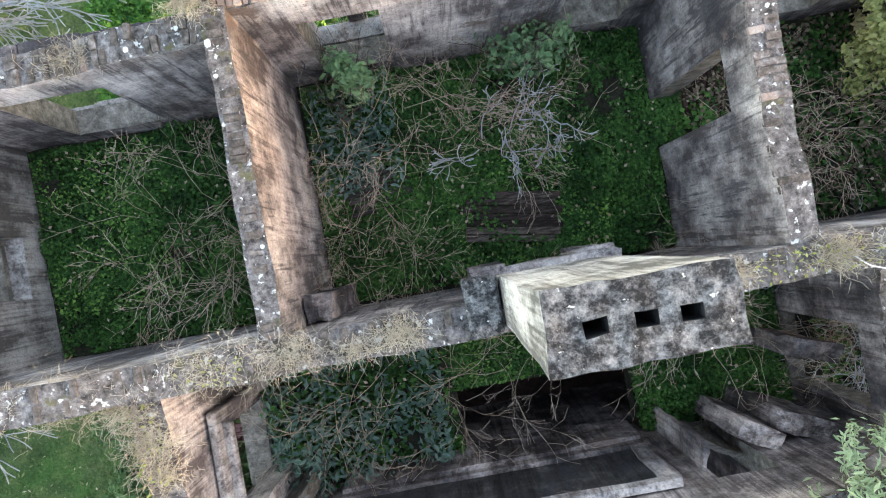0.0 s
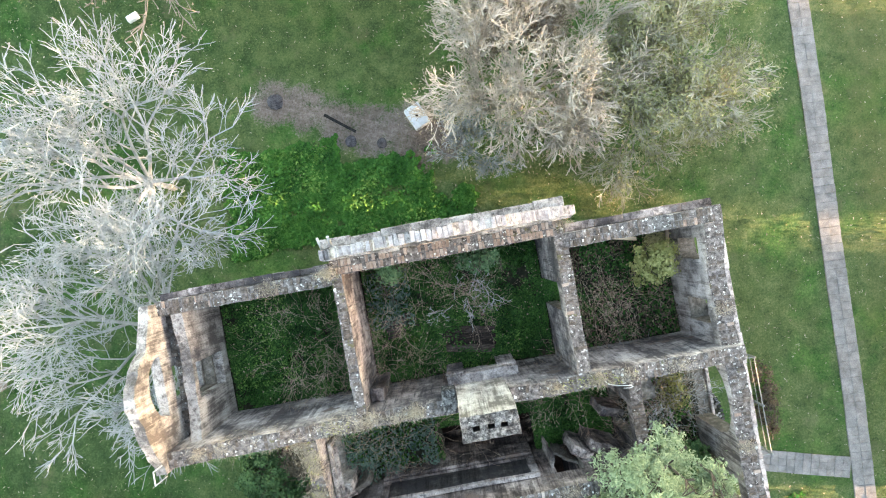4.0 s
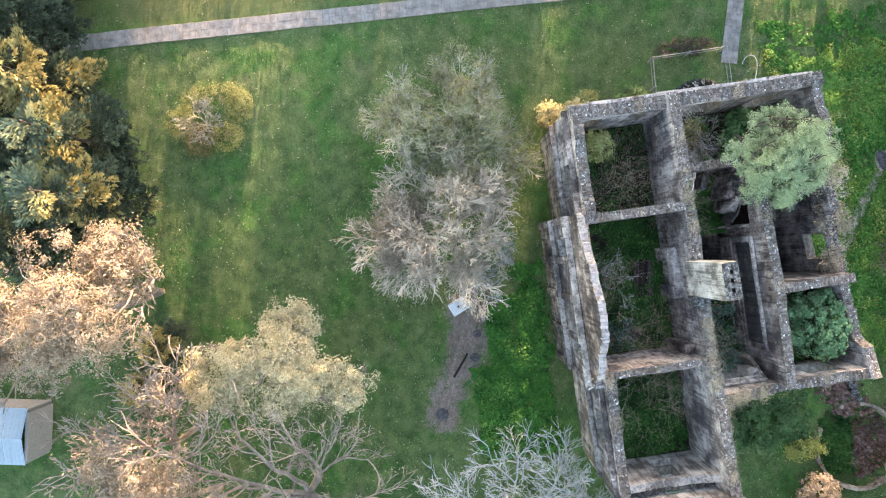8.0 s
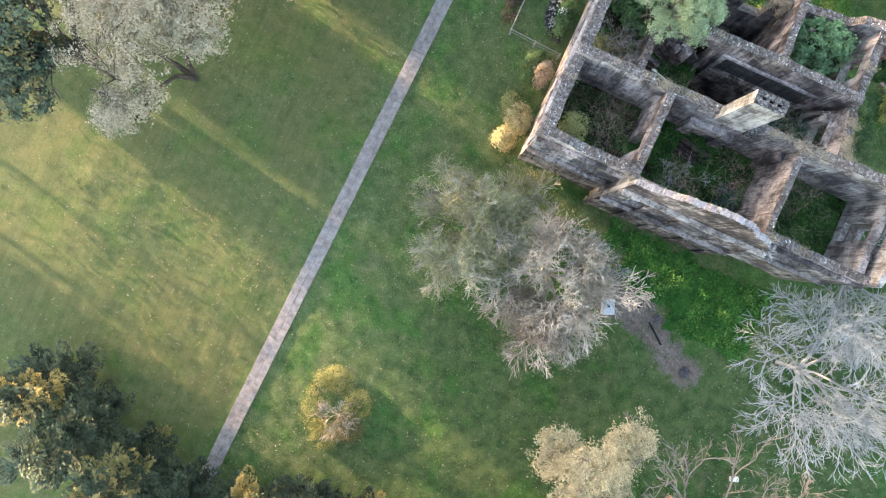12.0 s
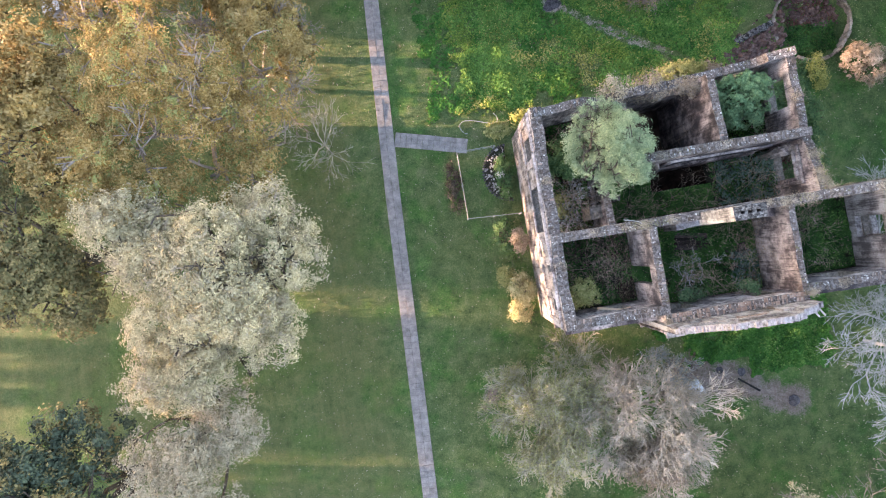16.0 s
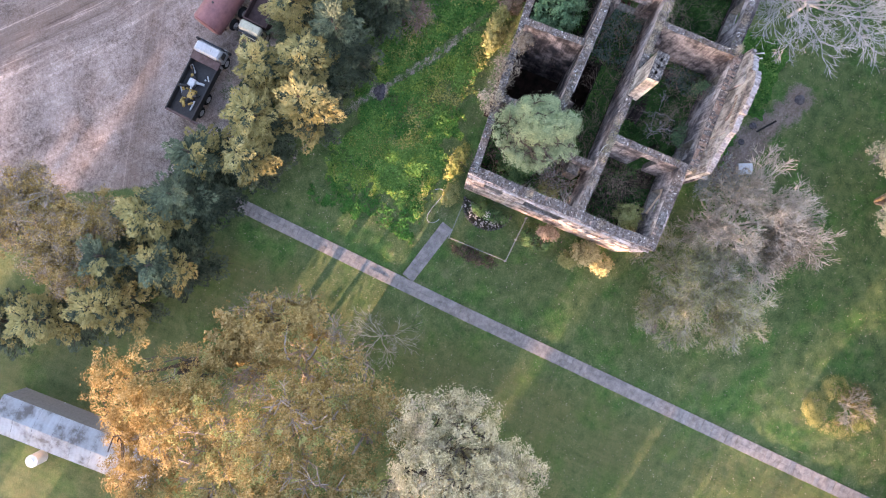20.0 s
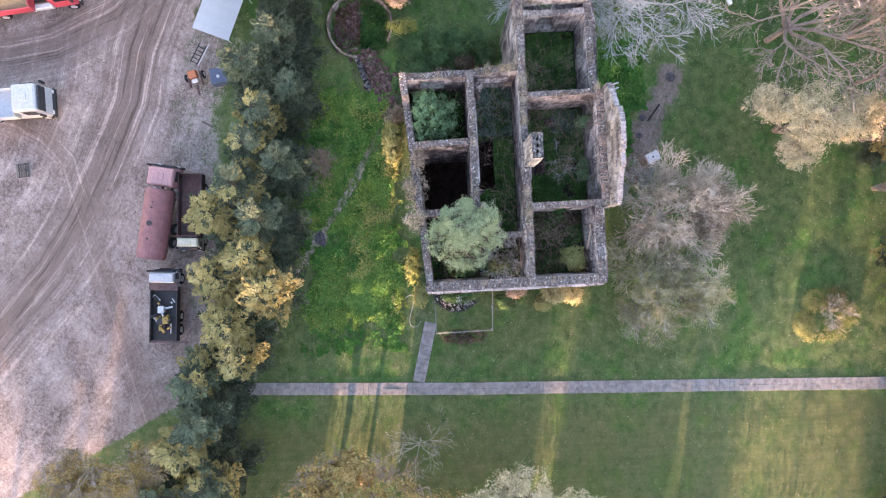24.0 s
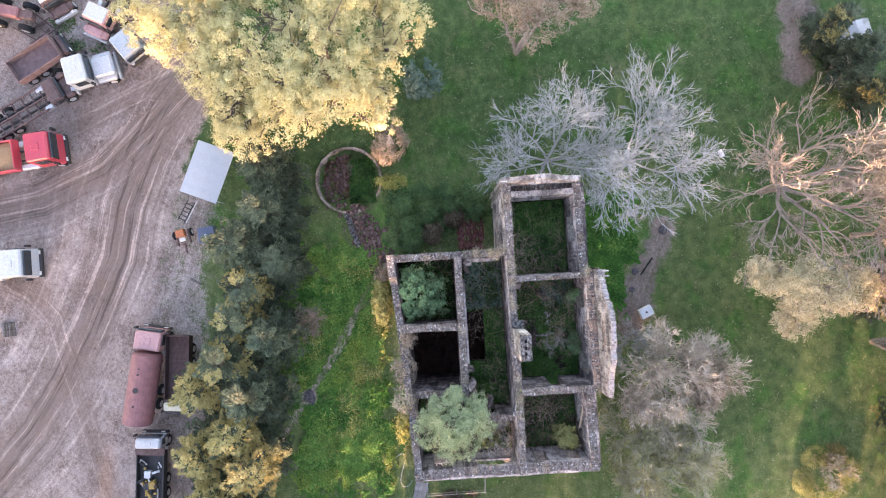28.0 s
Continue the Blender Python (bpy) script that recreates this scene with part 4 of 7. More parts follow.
def blades(centres, along, length, rng, slim=0.3):
    """Narrow blades laid along given directions, their faces mostly upwards."""
    n = len(centres)
    u = along / (np.linalg.norm(along, axis=1, keepdims=True) + 1e-9)
    v = np.cross(u, np.array([0, 0, 1.0]) + rng.normal(size=(n, 3)) * 0.35)
    v /= np.linalg.norm(v, axis=1, keepdims=True) + 1e-9
    s = (length * rng.uniform(0.7, 1.3, n))[:, None]
    return np.stack([centres - v * s * slim, centres + u * s, centres + v * s * slim], 1).reshape(-1, 3), np.arange(3 * n).reshape(-1, 3)


def conifer(seed, height=8.0, radius=2.6, gold=0.3):
    """A broad fir: tiers of boughs ending in rounded plumes, the upper ones partly yellow."""
    rng = np.random.default_rng(seed)
    t = thing("conifer", 0, 0, 0, 0, "broad dark conifer with gold bough tips", "tree", "conifer row")
    v, f = tubes([(0, 0, -0.1, 0, 0, height, 0.22, 0.03)], 8)
    raw("trunk", v, f, BARK, t)
    tones, sticks = {"dark": [], "young": [], "gold": []}, []
    z = 0.9
    while z < height:
        reach = radius * (1 - (z / height) ** 1.6) + 0.25
        for a in rng.uniform(0, 2 * math.pi, max(5, int(3 + reach * 1.9))):
            r = reach * rng.uniform(0.5, 1.15)
            base = np.array([0, 0, z + rng.uniform(-0.35, 0.35)])
            d = np.array([math.cos(a), math.sin(a), 0.0])
            side = np.array([-d[1], d[0], 0.0])
            sticks.append((*base, *(base + d * r * 0.9 + [0, 0, 0.1 * r]), 0.045, 0.012))
            # light in the tones: upper plumes turn lighter or gold, inner ones stay dark
            turned = rng.random() < gold * np.clip((base[2] / height - 0.25) / 0.35, 0, 1) + gold * 0.12
            young = rng.random() < 0.3 + 0.45 * base[2] / height
            for s, turn, l in [(0.5, rng.normal() * 0.12, 1.0), (0.42, 0.7, 0.72), (0.42, -0.7, 0.72), (0.2, 0.5 * rng.normal(), 0.8)]:
                l *= rng.uniform(0.75, 1.25)
                h = d * math.cos(turn) + side * math.sin(turn) + np.array([0, 0, rng.uniform(0.1, 0.4)])
                h /= np.linalg.norm(h)
                across = np.cross(h, [0, 0, 1.0])
                across /= np.linalg.norm(across)
                up = np.cross(across, h)
                n = 74
                k, th = rng.uniform(0, 1, n) ** 0.8, rng.uniform(-0.3, math.pi + 0.3, n)
                w = 0.34 * np.sin(np.clip(k * 0.8 + 0.2, 0, 1) * math.pi) ** 0.8 * l
                out = across * np.cos(th)[:, None] + up * np.sin(th)[:, None] * 0.55
                c = base + d * r * s + h * (l * k * 1.2)[:, None] + out * w[:, None]
                c[:, 2] += 0.1 * r * s
                al = h * 1.0 + out * 0.55 + rng.normal(size=(n, 3)) * 0.12
                tones["gold" if turned and s > 0.3 else "young" if young and s > 0.3 else "dark"].append((c, al))
        z += 0.72
    tagged(raw("bough_mass", *tubes(sticks, 3), BARK, t), kind="stuff")
    for name, key, mat, label in (("needle_mass", "dark", NEEDLE, ""), ("light_needle_mass", "young", NEEDLE_LIGHT, "lighter young needles"), ("tip_mass", "gold", NEEDLE_TIP, "yellow bough tips")):
        rows = tones[key]
        if rows:
            tagged(raw(name, *blades(np.concatenate([c for c, _ in rows]), np.concatenate([a for _, a in rows]), 0.2, rng, 0.3), mat, t, label), kind="stuff")
    return t


def put_copies(makers, places):
    """The first of each kind where it was made, the rest as copies."""
    for x, y, k, turn, s in places:
        m = pose(x, y, ground_z(x, y), 0, 0, turn)
        o = makers[k]
        if not o.get("placed"):
            o["placed"] = True
            o.scale = (s, s, s)
            o.matrix_basis = m @ Matrix.Diagonal((s, s, s, 1))
        else:
            o2 = copy_thing(o, m)
            o2.matrix_basis = m @ Matrix.Diagonal((s, s, s, 1))


firs = [conifer(11, 8.5, 3.3, 0.04), conifer(12, 8.0, 3.2, 0.4), conifer(13, 7.5, 3.2, 0.85)]
put_copies(firs, [
    (-12.4, -18.6, 0, 10, 0.95), (-9.0, -18.6, 0, 50, 0.9), (-6.6, -20.6, 0, 95, 1.0), (-5.2, -18.0, 0, 200, 0.8), (-3.4, -20.4, 1, 0, 0.95), (-0.8, -21.2, 1, 77, 0.95), (0.6, -18.9, 0, 320, 0.85),
    ])
put_copies(firs, [
    (2.2, -22.2, 1, 160, 1.0), (4.2, -24.4, 2, 20, 0.95), (5.0, -20.4, 0, 20, 0.95), (7.4, -21.8, 2, 130, 1.0), (9.2, -24.6, 2, 240, 0.95), (10.4, -20.6, 2, 300, 1.0), (12.6, -23.6, 2, 40, 1.0),
    (15.4, -23.2, 2, 190, 0.9), (16.6, -26.0, 1, 280, 1.0), ])
put_copies(firs, [
    (19.6, -25.6, 0, 140, 1.0), (21.6, -27.2, 2, 100, 1.05), (24.6, -25.4, 1, 30, 1.0), (25.4, -28.8, 1, 210, 1.0), (28.6, -27.8, 2, 330, 1.05), (31.2, -31.4, 2, 60, 1.0), (33.5, -35.5, 2, 10, 1.0),
])
put_copies(firs, [
    (10.6, 32.0, 1, 15, 1.15), (14.2, 32.2, 1, 115, 1.1), (17.6, 33.6, 2, 215, 1.15), (21.4, 35.0, 0, 300, 1.15), (15.0, 37.0, 0, 300, 1.2), (8.8, 35.6, 0, 80, 1.1), (25.4, 33.8, 1, 20, 1.1), (29.0, 32.6, 0, 70, 1.1), (19.2, 38.2, 0, 10, 1.2), (32.6, 31.0, 1, 170, 1.0), ])
put_copies(firs, [
    (1.4, 30.0, 2, 0, 0.55), (-1.0, 31.0, 2, 50, 0.6),
    (-18.6, 28.5, 0, 0, 0.8), (-21.5, 27.0, 1, 90, 0.7), (-16.0, 30.5, 1, 45, 0.7)])

leafy_tree("yellow_tree", -18.5, -14.0, [(0, 0, 9.5, 5.0, 5.0, 3.0), (-1.5, -5.5, 8.5, 3.6, 3.6, 2.5), (2.8, -3.2, 8, 3.4, 4.2, 2.4), (-3.0, 4.8, 8.5, 3.6, 3.8, 2.5), (2.5, 3.4, 7.5, 2.6, 3.0, 2.2), (2.4, -5.6, 6.5, 2.2, 2.0, 1.8), (-6.5, 0, 9, 3.5, 5, 2.5), (-6.2, -6.2, 8, 2.6, 3.4, 2.0), (-3.8, -8.4, 7.2, 2.4, 2.8, 1.8), (-8.0, -8.5, 7.6, 3.0, 3.4, 2.0), (-4.5, 2.5, 10.2, 3.4, 3.4, 2.4), (-9.5, -3.5, 8.5, 3.0, 3.6, 2.2), (-4.0, -10.6, 7.4, 2.4, 2.6, 1.8), (-5.0, -12.6, 7.0, 2.0, 2.0, 1.6)], 21, LEAF_YELLOW, BARK, "large broad tree with pale yellow autumn leaves", 3500, 50, 0.44, 0.085, trunk=0.4, slim=0.4)
leafy_tree("silver_tree", 6.9, -5.2, [(0, 0, 5.4, 1.7, 1.7, 2.0), (-1.0, 1.4, 4.7, 1.0, 1.0, 1.3), (0.4, 1.9, 4.4, 0.9, 0.9, 1.1), (0.3, -1.6, 4.5, 1.2, 1.1, 1.5), (1.5, 0.5, 4.2, 1.1, 1.2, 1.5), (-1.6, 0.1, 4.2, 1.0, 1.0, 1.3), (-1.2, -1.3, 4.0, 0.9, 0.9, 1.2), (1.4, -1.0, 4.0, 1.0, 0.9, 1.2)], 22, LEAF_OLIVE, BARK, "silvery green tree growing inside the ruin", 950, 44, 0.26, 0.07, z=FLOOR, slim=0.28)
leafy_tree("green_bush", -2.1, -7.2, [(0, 0, 2.3, 1.6, 1.5, 1.4), (0.9, 0.9, 1.7, 1.0, 1.0, 1.0), (-1.0, -0.3, 1.8, 1.2, 1.1, 1.1), (1.1, -0.6, 1.7, 1.0, 1.0, 1.0), (-0.3, 1.3, 1.7, 1.0, 0.9, 1.0)], 23, LEAF_BUSH, BARK, "dense green bush growing in a roofless room", 360, 30, 0.24, 0.085, z=FLOOR, trunk=0.08)
leafy_tree("green_bush", 8.6, -5.6, [(0, 0, 1.2, 1.3, 1.3, 1.1), (-0.9, 0.9, 0.9, 0.9, 0.9, 0.9)], 24, LEAF_GREEN, BARK, "dark green undergrowth below the silvery tree", 200, 24, 0.3, 0.1, z=FLOOR, trunk=0.06)
leafy_tree("sapling", 9.1, 3.0, [(0, 0, 1.9, 0.9, 0.8, 0.8), (-0.3, -0.5, 1.4, 0.6, 0.6, 0.6)], 25, LEAF_SAP, BARK, "young light green tree in a corner of the ruin", 120, 26, 0.25, 0.06, z=FLOOR, trunk=0.05, depth=2)
bare_tree("bare_tree", -12.0, 3.6, 5.2, 8.0, 31, BARK_PALE, "wide leafless tree with silvery white branches", 10, 4, None, 0, 0.0135, 0.15, keep_off=(-9.9, -1.4, 9.0, 5.6), kids=(2, 2))
bare_tree("bare_tree", -11.6, 10.2, 5.4, 8.0, 30, BARK_PALE, "wide leafless tree with silvery white branches", 10, 4, None, 0, 0.0135, 0.15, keep_off=(-9.9, -1.4, 9.0, 5.6), kids=(2, 2))
bare_tree("bare_tree", -8.6, 22.0, 6.5, 10, 32, BARK_TAN, "leafless tree with pale tan limbs", 8, 4, LEAF_TAN, 1500, 0.017, 0.28)
leafy_tree("tan_tree", -8.5, 28.5, [(0, 0, 8, 4.2, 4, 3), (3, 2, 7, 3, 3, 2.4), (-3.5, 1.0, 7.5, 3, 3, 2.4)], 33, LEAF_TAN, BARK_TAN, "tree with thin dry orange-brown leaves", 1100, 36, 0.5, 0.08, slim=0.35)
leafy_tree("pale_tree", -0.8, 22.2, [(0, 0, 6.3, 2.6, 3.0, 1.9), (-0.8, -3.2, 5.6, 1.7, 2.2, 1.5), (0.4, 3.2, 6.0, 2.0, 2.3, 1.7), (2.2, -0.8, 5.0, 1.6, 2.2, 1.4)], 34, LEAF_PALE, BARK_TAN, "tree with pale cream autumn leaves", 1000, 36, 0.4, 0.08, slim=0.4)
leafy_tree("tan_tree", 4.6, 30.5, [(0, 0, 9, 3.6, 3.8, 2.6), (-1.5, 4.0, 8.5, 3.4, 3.4, 2.4), (2.0, -2.0, 7.5, 2.4, 2.4, 1.9), (-3.2, 6.8, 8, 3, 3, 2.2)], 35, LEAF_TAN, BARK_TAN, "tall tree with dry tan-orange leaves", 1300, 40, 0.46, 0.085, slim=0.35)
bare_tree("twiggy_tree", 6.1, 11.1, 3.7, 6.5, 36, BARK_ASHEN, "leafless twiggy tree beside the house front", 12, 4, LEAF_CREAM, 12000, 0.017, 0.15, (0, 0.6), 0.07, kids=(2, 3))
bare_tree("twiggy_tree", 12.0, 10.6, 3.1, 6.0, 37, BARK_DULL, "grey-green twiggy tree with few remaining leaves", 12, 4, LEAF_GREY, 34000, 0.018, 0.13, size=0.08, kids=(2, 3))
# added tree: its peach leaves stand in for a sunlit patch of twigs
bare_tree("sunlit_patch_tree", 5.8, 14.2, 1.2, 6.0, 39, BARK_TAN, "added slender tree whose peach leaves stand in for a sunlit patch", 7, 4, LEAF_TAN, 14000, 0.012, 0.06, size=0.075, kids=(2, 2))
bare_tree("twiggy_tree", 3.3, 9.3, 1.4, 3.6, 38, BARK_PALE, "small leafless tree at the edge of bare soil", 8, 4, LEAF_PALE, 900, 0.009, 0.05, size=0.07, kids=(2, 2))
leafy_tree("golden_tree", 30.5, -12.2, [(0, 0, 10, 4.5, 4.5, 3), (-4.0, 1.5, 8.6, 2.8, 3.2, 2.2), (1.5, -5.5, 9, 3.6, 3.8, 2.4), (4.5, 3.5, 9.5, 3.8, 3.6, 2.4), (5.0, -2.5, 9, 3.4, 3.4, 2.2), (-4.6, -2.4, 8.0, 2.2, 2.4, 1.8), (-3.0, 5.0, 8.0, 2.4, 2.6, 1.9), (2.0, 6.0, 9.0, 3.0, 2.8, 2.2)], 41, LEAF_GOLD, BARK_TAN, "large tree with thinning golden leaves", 1600, 40, 0.44, 0.085, trunk=0.3, depth=3, slim=0.36, second=(LEAF_SAP, 0.22))
leafy_tree("golden_tree", 31.5, -22.5, [(0, 0, 9, 3.0, 3.0, 2.2), (3.0, 1.0, 8, 2.6, 2.6, 2.0), (-1.6, 2.6, 7.6, 2.0, 2.2, 1.7), (6.0, 2.4, 7.8, 2.4, 2.6, 1.8)], 42, LEAF_GOLD, BARK, "tall tree with golden brown leaves", 700, 34, 0.42, 0.09, slim=0.36)
leafy_tree("golden_tree", 25.5, -16.5, [(0, 0, 7, 2.4, 2.6, 2.0), (-1.4, 2.4, 6.2, 1.8, 2.0, 1.6), (1.5, -2.4, 6.5, 2.0, 2.0, 1.6)], 47, LEAF_GOLD, BARK, "smaller tree with golden leaves beside the meadow", 380, 30, 0.42, 0.11)
leafy_tree("willow", 30.2, -1.8, [(0, 0, 10.5, 4.0, 4.2, 2.8), (-3.8, -1.2, 9, 2.6, 3.4, 2.4), (-2.2, 3.6, 8.6, 2.6, 2.8, 2.2), (2.6, 4.6, 9, 3.4, 3.0, 2.4), (4.0, -2.6, 9.6, 3.2, 3.6, 2.4)], 43, LEAF_PALE, BARK, "large willow with pale grey-green leaves", 2300, 40, 0.46, 0.09, trunk=0.35, slim=0.35, second=(LEAF_CREAM, 0.25))
leafy_tree("golden_tree", 39.5, -13.5, [(0, 0, 9.5, 4.0, 4.2, 2.8), (-2.2, 4.0, 8.6, 2.8, 3.0, 2.2), (1.5, -4.2, 8.6, 3.2, 3.0, 2.2)], 48, LEAF_GOLD, BARK, "large tree with golden brown leaves at the meadow", 900, 34, 0.46, 0.1, trunk=0.3)
leafy_tree("golden_tree", 41.5, -4.5, [(0, 0, 9.0, 3.6, 4.0, 2.8), (-2.6, 2.6, 8.0, 2.6, 2.8, 2.2), (0.5, -3.6, 8.6, 3.0, 2.8, 2.2)], 49, LEAF_OLD, BARK, "large tree with olive and gold leaves at the meadow", 800, 34, 0.46, 0.1, trunk=0.3)
leafy_tree("willow", 33.5, 8.8, [(0, 0, 9.5, 3.0, 3.2, 2.6), (-2.6, -2.0, 8.4, 2.4, 2.4, 2.0), (-0.8, 3.2, 8, 2.0, 2.4, 2.0)], 44, LEAF_CREAM, BARK, "tall willow with pale cream leaves", 900, 34, 0.46, 0.085, slim=0.35)
leafy_tree("dark_oak", 40.5, 10.6, [(0, 0, 9.0, 3.6, 3.6, 2.8), (-1.2, -3.6, 8.0, 2.8, 2.8, 2.2), (-2.4, 2.6, 7.6, 2.6, 2.8, 2.2), (2.4, 3.2, 8.4, 2.8, 2.6, 2.2), (2.6, -2.2, 8.4, 2.8, 2.8, 2.2)], 50, NEEDLE, BARK, "dark green oak with a few yellowed leaves", 900, 36, 0.46, 0.1, trunk=0.3, second=(LEAF_OLD, 0.3))
# unseen trees beyond the meadow, added between the low sun and the house as shade
tall = leafy_tree("unseen_shade_tree", 80.0, -18.2, [(0, 0, 3.2, 3.5, 3.6, 3.3), (0, 0, 7.4, 3.2, 3.5, 3.0), (0, 0, 10.0, 2.4, 2.6, 2.0)], 61, LEAF_OLD, BARK, "tall unseen tree added beyond the meadow to cast shade", 480, 16, 0.6, 0.42, trunk=0.3, depth=2)
low = leafy_tree("unseen_shade_tree", 82.0, -33.4, [(0, 0, 3.2, 4.0, 4.2, 3.2), (0.5, 2.0, 6.5, 2.8, 2.8, 2.4), (-0.5, -1.8, 6.0, 2.8, 2.8, 2.4)], 62, LEAF_OLD, BARK, "low unseen tree added beyond the meadow to cast shade", 420, 16, 0.6, 0.42, trunk=0.25, depth=2)
leafy_tree("unseen_shade_tree", 84.0, -13.5, [(0, -8.6, 17.0, 2.8, 3.0, 2.6), (0, -4.6, 18.4, 2.8, 3.0, 2.4), (0, 0, 18.6, 2.8, 3.2, 2.6), (0, 4.6, 18.2, 2.8, 3.0, 2.4), (0, -2.4, 20.4, 2.4, 3.0, 2.0), (0, 2.4, 20.4, 2.4, 3.0, 2.0), (0, -3.2, 15.2, 2.6, 2.8, 2.2), (0, 0.4, 15.4, 2.6, 2.6, 2.2), (0, 4.6, 14.8, 2.6, 2.8, 2.4), (0, 8.2, 14.8, 2.6, 2.6, 2.4), (0, 7.6, 17.6, 2.6, 2.8, 2.2), (0, -6.4, 13.8, 2.6, 2.6, 2.2), (0, -2.8, 12.8, 2.6, 2.6, 2.0), (0, 0.8, 12.8, 2.6, 2.6, 2.0)], 63, LEAF_OLD, BARK, "tall unseen tree, its high crown added to shade the house", 2800, 14, 0.7, 0.46, trunk=0.4, depth=2)
leafy_tree("unseen_shade_tree", 81.0, 5.2, [(0, 0, 7.5, 2.2, 2.2, 2.0), (0, 0, 10.0, 1.8, 1.9, 1.8)], 64, LEAF_OLD, BARK, "unseen tree, its raised crown added to shade the lawn", 260, 16, 0.6, 0.42, trunk=0.25, depth=2)
high = leafy_tree("unseen_shade_tree", 81.0, 11.9, [(0, 0, 7.4, 2.0, 1.9, 1.9), (0, 0, 9.8, 1.8, 1.7, 1.8)], 65, LEAF_OLD, BARK, "unseen tree, its raised crown added to shade the lawn", 260, 16, 0.6, 0.42, trunk=0.25, depth=2)
copy_thing(high, pose(81, 16.2, 0, 0, 0, 70))
leafy_tree("unseen_shade_tree", 83.0, 4.5, [(0, -3.6, 8.4, 2.4, 2.6, 2.2), (0, 0.4, 8.6, 2.4, 2.6, 2.2), (0, 2.6, 9.0, 2.4, 2.4, 2.2), (0, -2.6, 12.0, 2.4, 2.8, 2.4), (0, 1.4, 12.6, 2.4, 2.8, 2.4), (0, -1.0, 15.6, 2.4, 3.0, 2.2), (0, 2.8, 15.6, 2.2, 2.6, 2.2), (0, -6.8, 12.2, 2.4, 2.6, 2.4), (0, -5.4, 15.2, 2.4, 2.8, 2.4), (0, -4.4, 6.4, 2.0, 2.4, 1.6), (0, -1.4, 6.5, 2.0, 2.4, 1.6), (0, 1.6, 6.5, 2.0, 2.4, 1.6), (0, 2.4, 6.8, 2.0, 2.0, 1.6)], 66, LEAF_OLD, BARK, "unseen tree, its broad crown added to shade lawn and trees", 2400, 14, 0.7, 0.46, trunk=0.3, depth=2)
leafy_tree("unseen_shade_tree", 85.0, -34.0, [(0, -8.0, 17.4, 2.8, 3.0, 2.4), (0, -4.4, 18.4, 2.8, 3.0, 2.6), (0, 0, 18.4, 2.8, 3.2, 2.6), (0, 4.4, 18.2, 2.8, 3.0, 2.4), (0, -2.4, 20.8, 2.4, 3.0, 2.0), (0, 2.4, 20.8, 2.4, 3.0, 2.0)], 67, LEAF_OLD, BARK, "tall unseen tree, its high crown added to shade the yellow tree", 1300, 14, 0.7, 0.46, trunk=0.4, depth=2)
for wy, r, h in ((-6.2, 0.8, 1.0), (-1.6, 0.8, 0.95), (4.2, 0.22, 0.8)):
    copy_thing(tall, pose(80, wy, 0, 0, 0, wy * 40) @ Matrix.Diagonal((r, r, h, 1)))
copy_thing(low, pose(86, -45.6, 0, 0, 0, 200))
for wy, r in ((-40.5, 1.0), (-48.0, 1.1), (-52.2, 1.0), (-60.2, 1.0), (-69.5, 1.1), (-56.0, 1.1), (-64.0, 1.1), (21.0, 1.0), (28.0, 0.95), (35.0, 1.0), (42.5, 1.05)):
    copy_thing(low, pose(82, wy, 0, 0, 0, wy * 40) @ Matrix.Diagonal((r, r, r * (1.75 if wy < 0 else 1.0), 1)))
leafy_tree("tan_tree", 25.0, -33.0, [(0, 0, 6.4, 3.0, 3.0, 2.2), (-1.8, 2.8, 5.6, 2.2, 2.2, 1.8), (-1.4, -2.8, 5.8, 2.4, 2.4, 1.8), (2.2, 2.0, 6.2, 2.2, 2.4, 1.8), (2.0, -3.4, 6.0, 2.2, 2.2, 1.8)], 45, LEAF_GOLD, BARK_TAN, "tree with dry orange-brown leaves by the yard", 1000, 34, 0.46, 0.085, slim=0.35, second=(LEAF_TAN, 0.7))
leafy_tree("tan_tree", -21.8, 2.0, [(0, 0, 6.5, 2.4, 3.0, 2), (-1.5, 3, 6, 2.2, 2.4, 1.7), (-2, -2.4, 6, 2, 2, 1.6)], 46, LEAF_TAN, BARK_TAN, "half-bare tree with dry brown leaves", 420, 30, 0.46, 0.085, slim=0.4)

# ---- paths of concrete slabs ----
def slab_mesh(w, l, h, seed):
    random.seed(seed)
    bm = bmesh.new()
    block(bm, -w / 2, -l / 2, -0.1, w / 2, l / 2, h, 0.01, 0.004)
    me = bpy.data.meshes.new("slab")
    bm.to_mesh(me)
    bm.free()
    me.materials.append(CONCRETE)
    return me


def lay_path(name, line, cols, width, length, label, seed):
    rng = np.random.default_rng(seed)
    root = thing(name, 0, 0, 0, 0, label, "path", kind="structure")
    kinds = [slab_mesh(width / cols - 0.006, length - 0.008, 0.05, seed + k) for k in range(4)]
    for a, b in zip(line, line[1:]):
        a, b = Vector(a), Vector(b)
        d = (b - a).normalized()
        n, turn = Vector((-d.y, d.x)), math.degrees(math.atan2(d.y, d.x)) - 90
        for i in range(math.ceil((b - a).length / length - 0.3)):
            for c in range(cols):
                p = a + d * (i + 0.5) * length + n * ((c + 0.5) / cols - 0.5) * width
                ob = link("slab", kinds[rng.integers(4)], root)
                ob.matrix_basis = pose(p.x, p.y, ground_z(p.x, p.y) + 0.02 + rng.normal() * 0.008, rng.normal() * 0.5, rng.normal() * 0.5, turn + rng.normal() * 0.6)
    return root


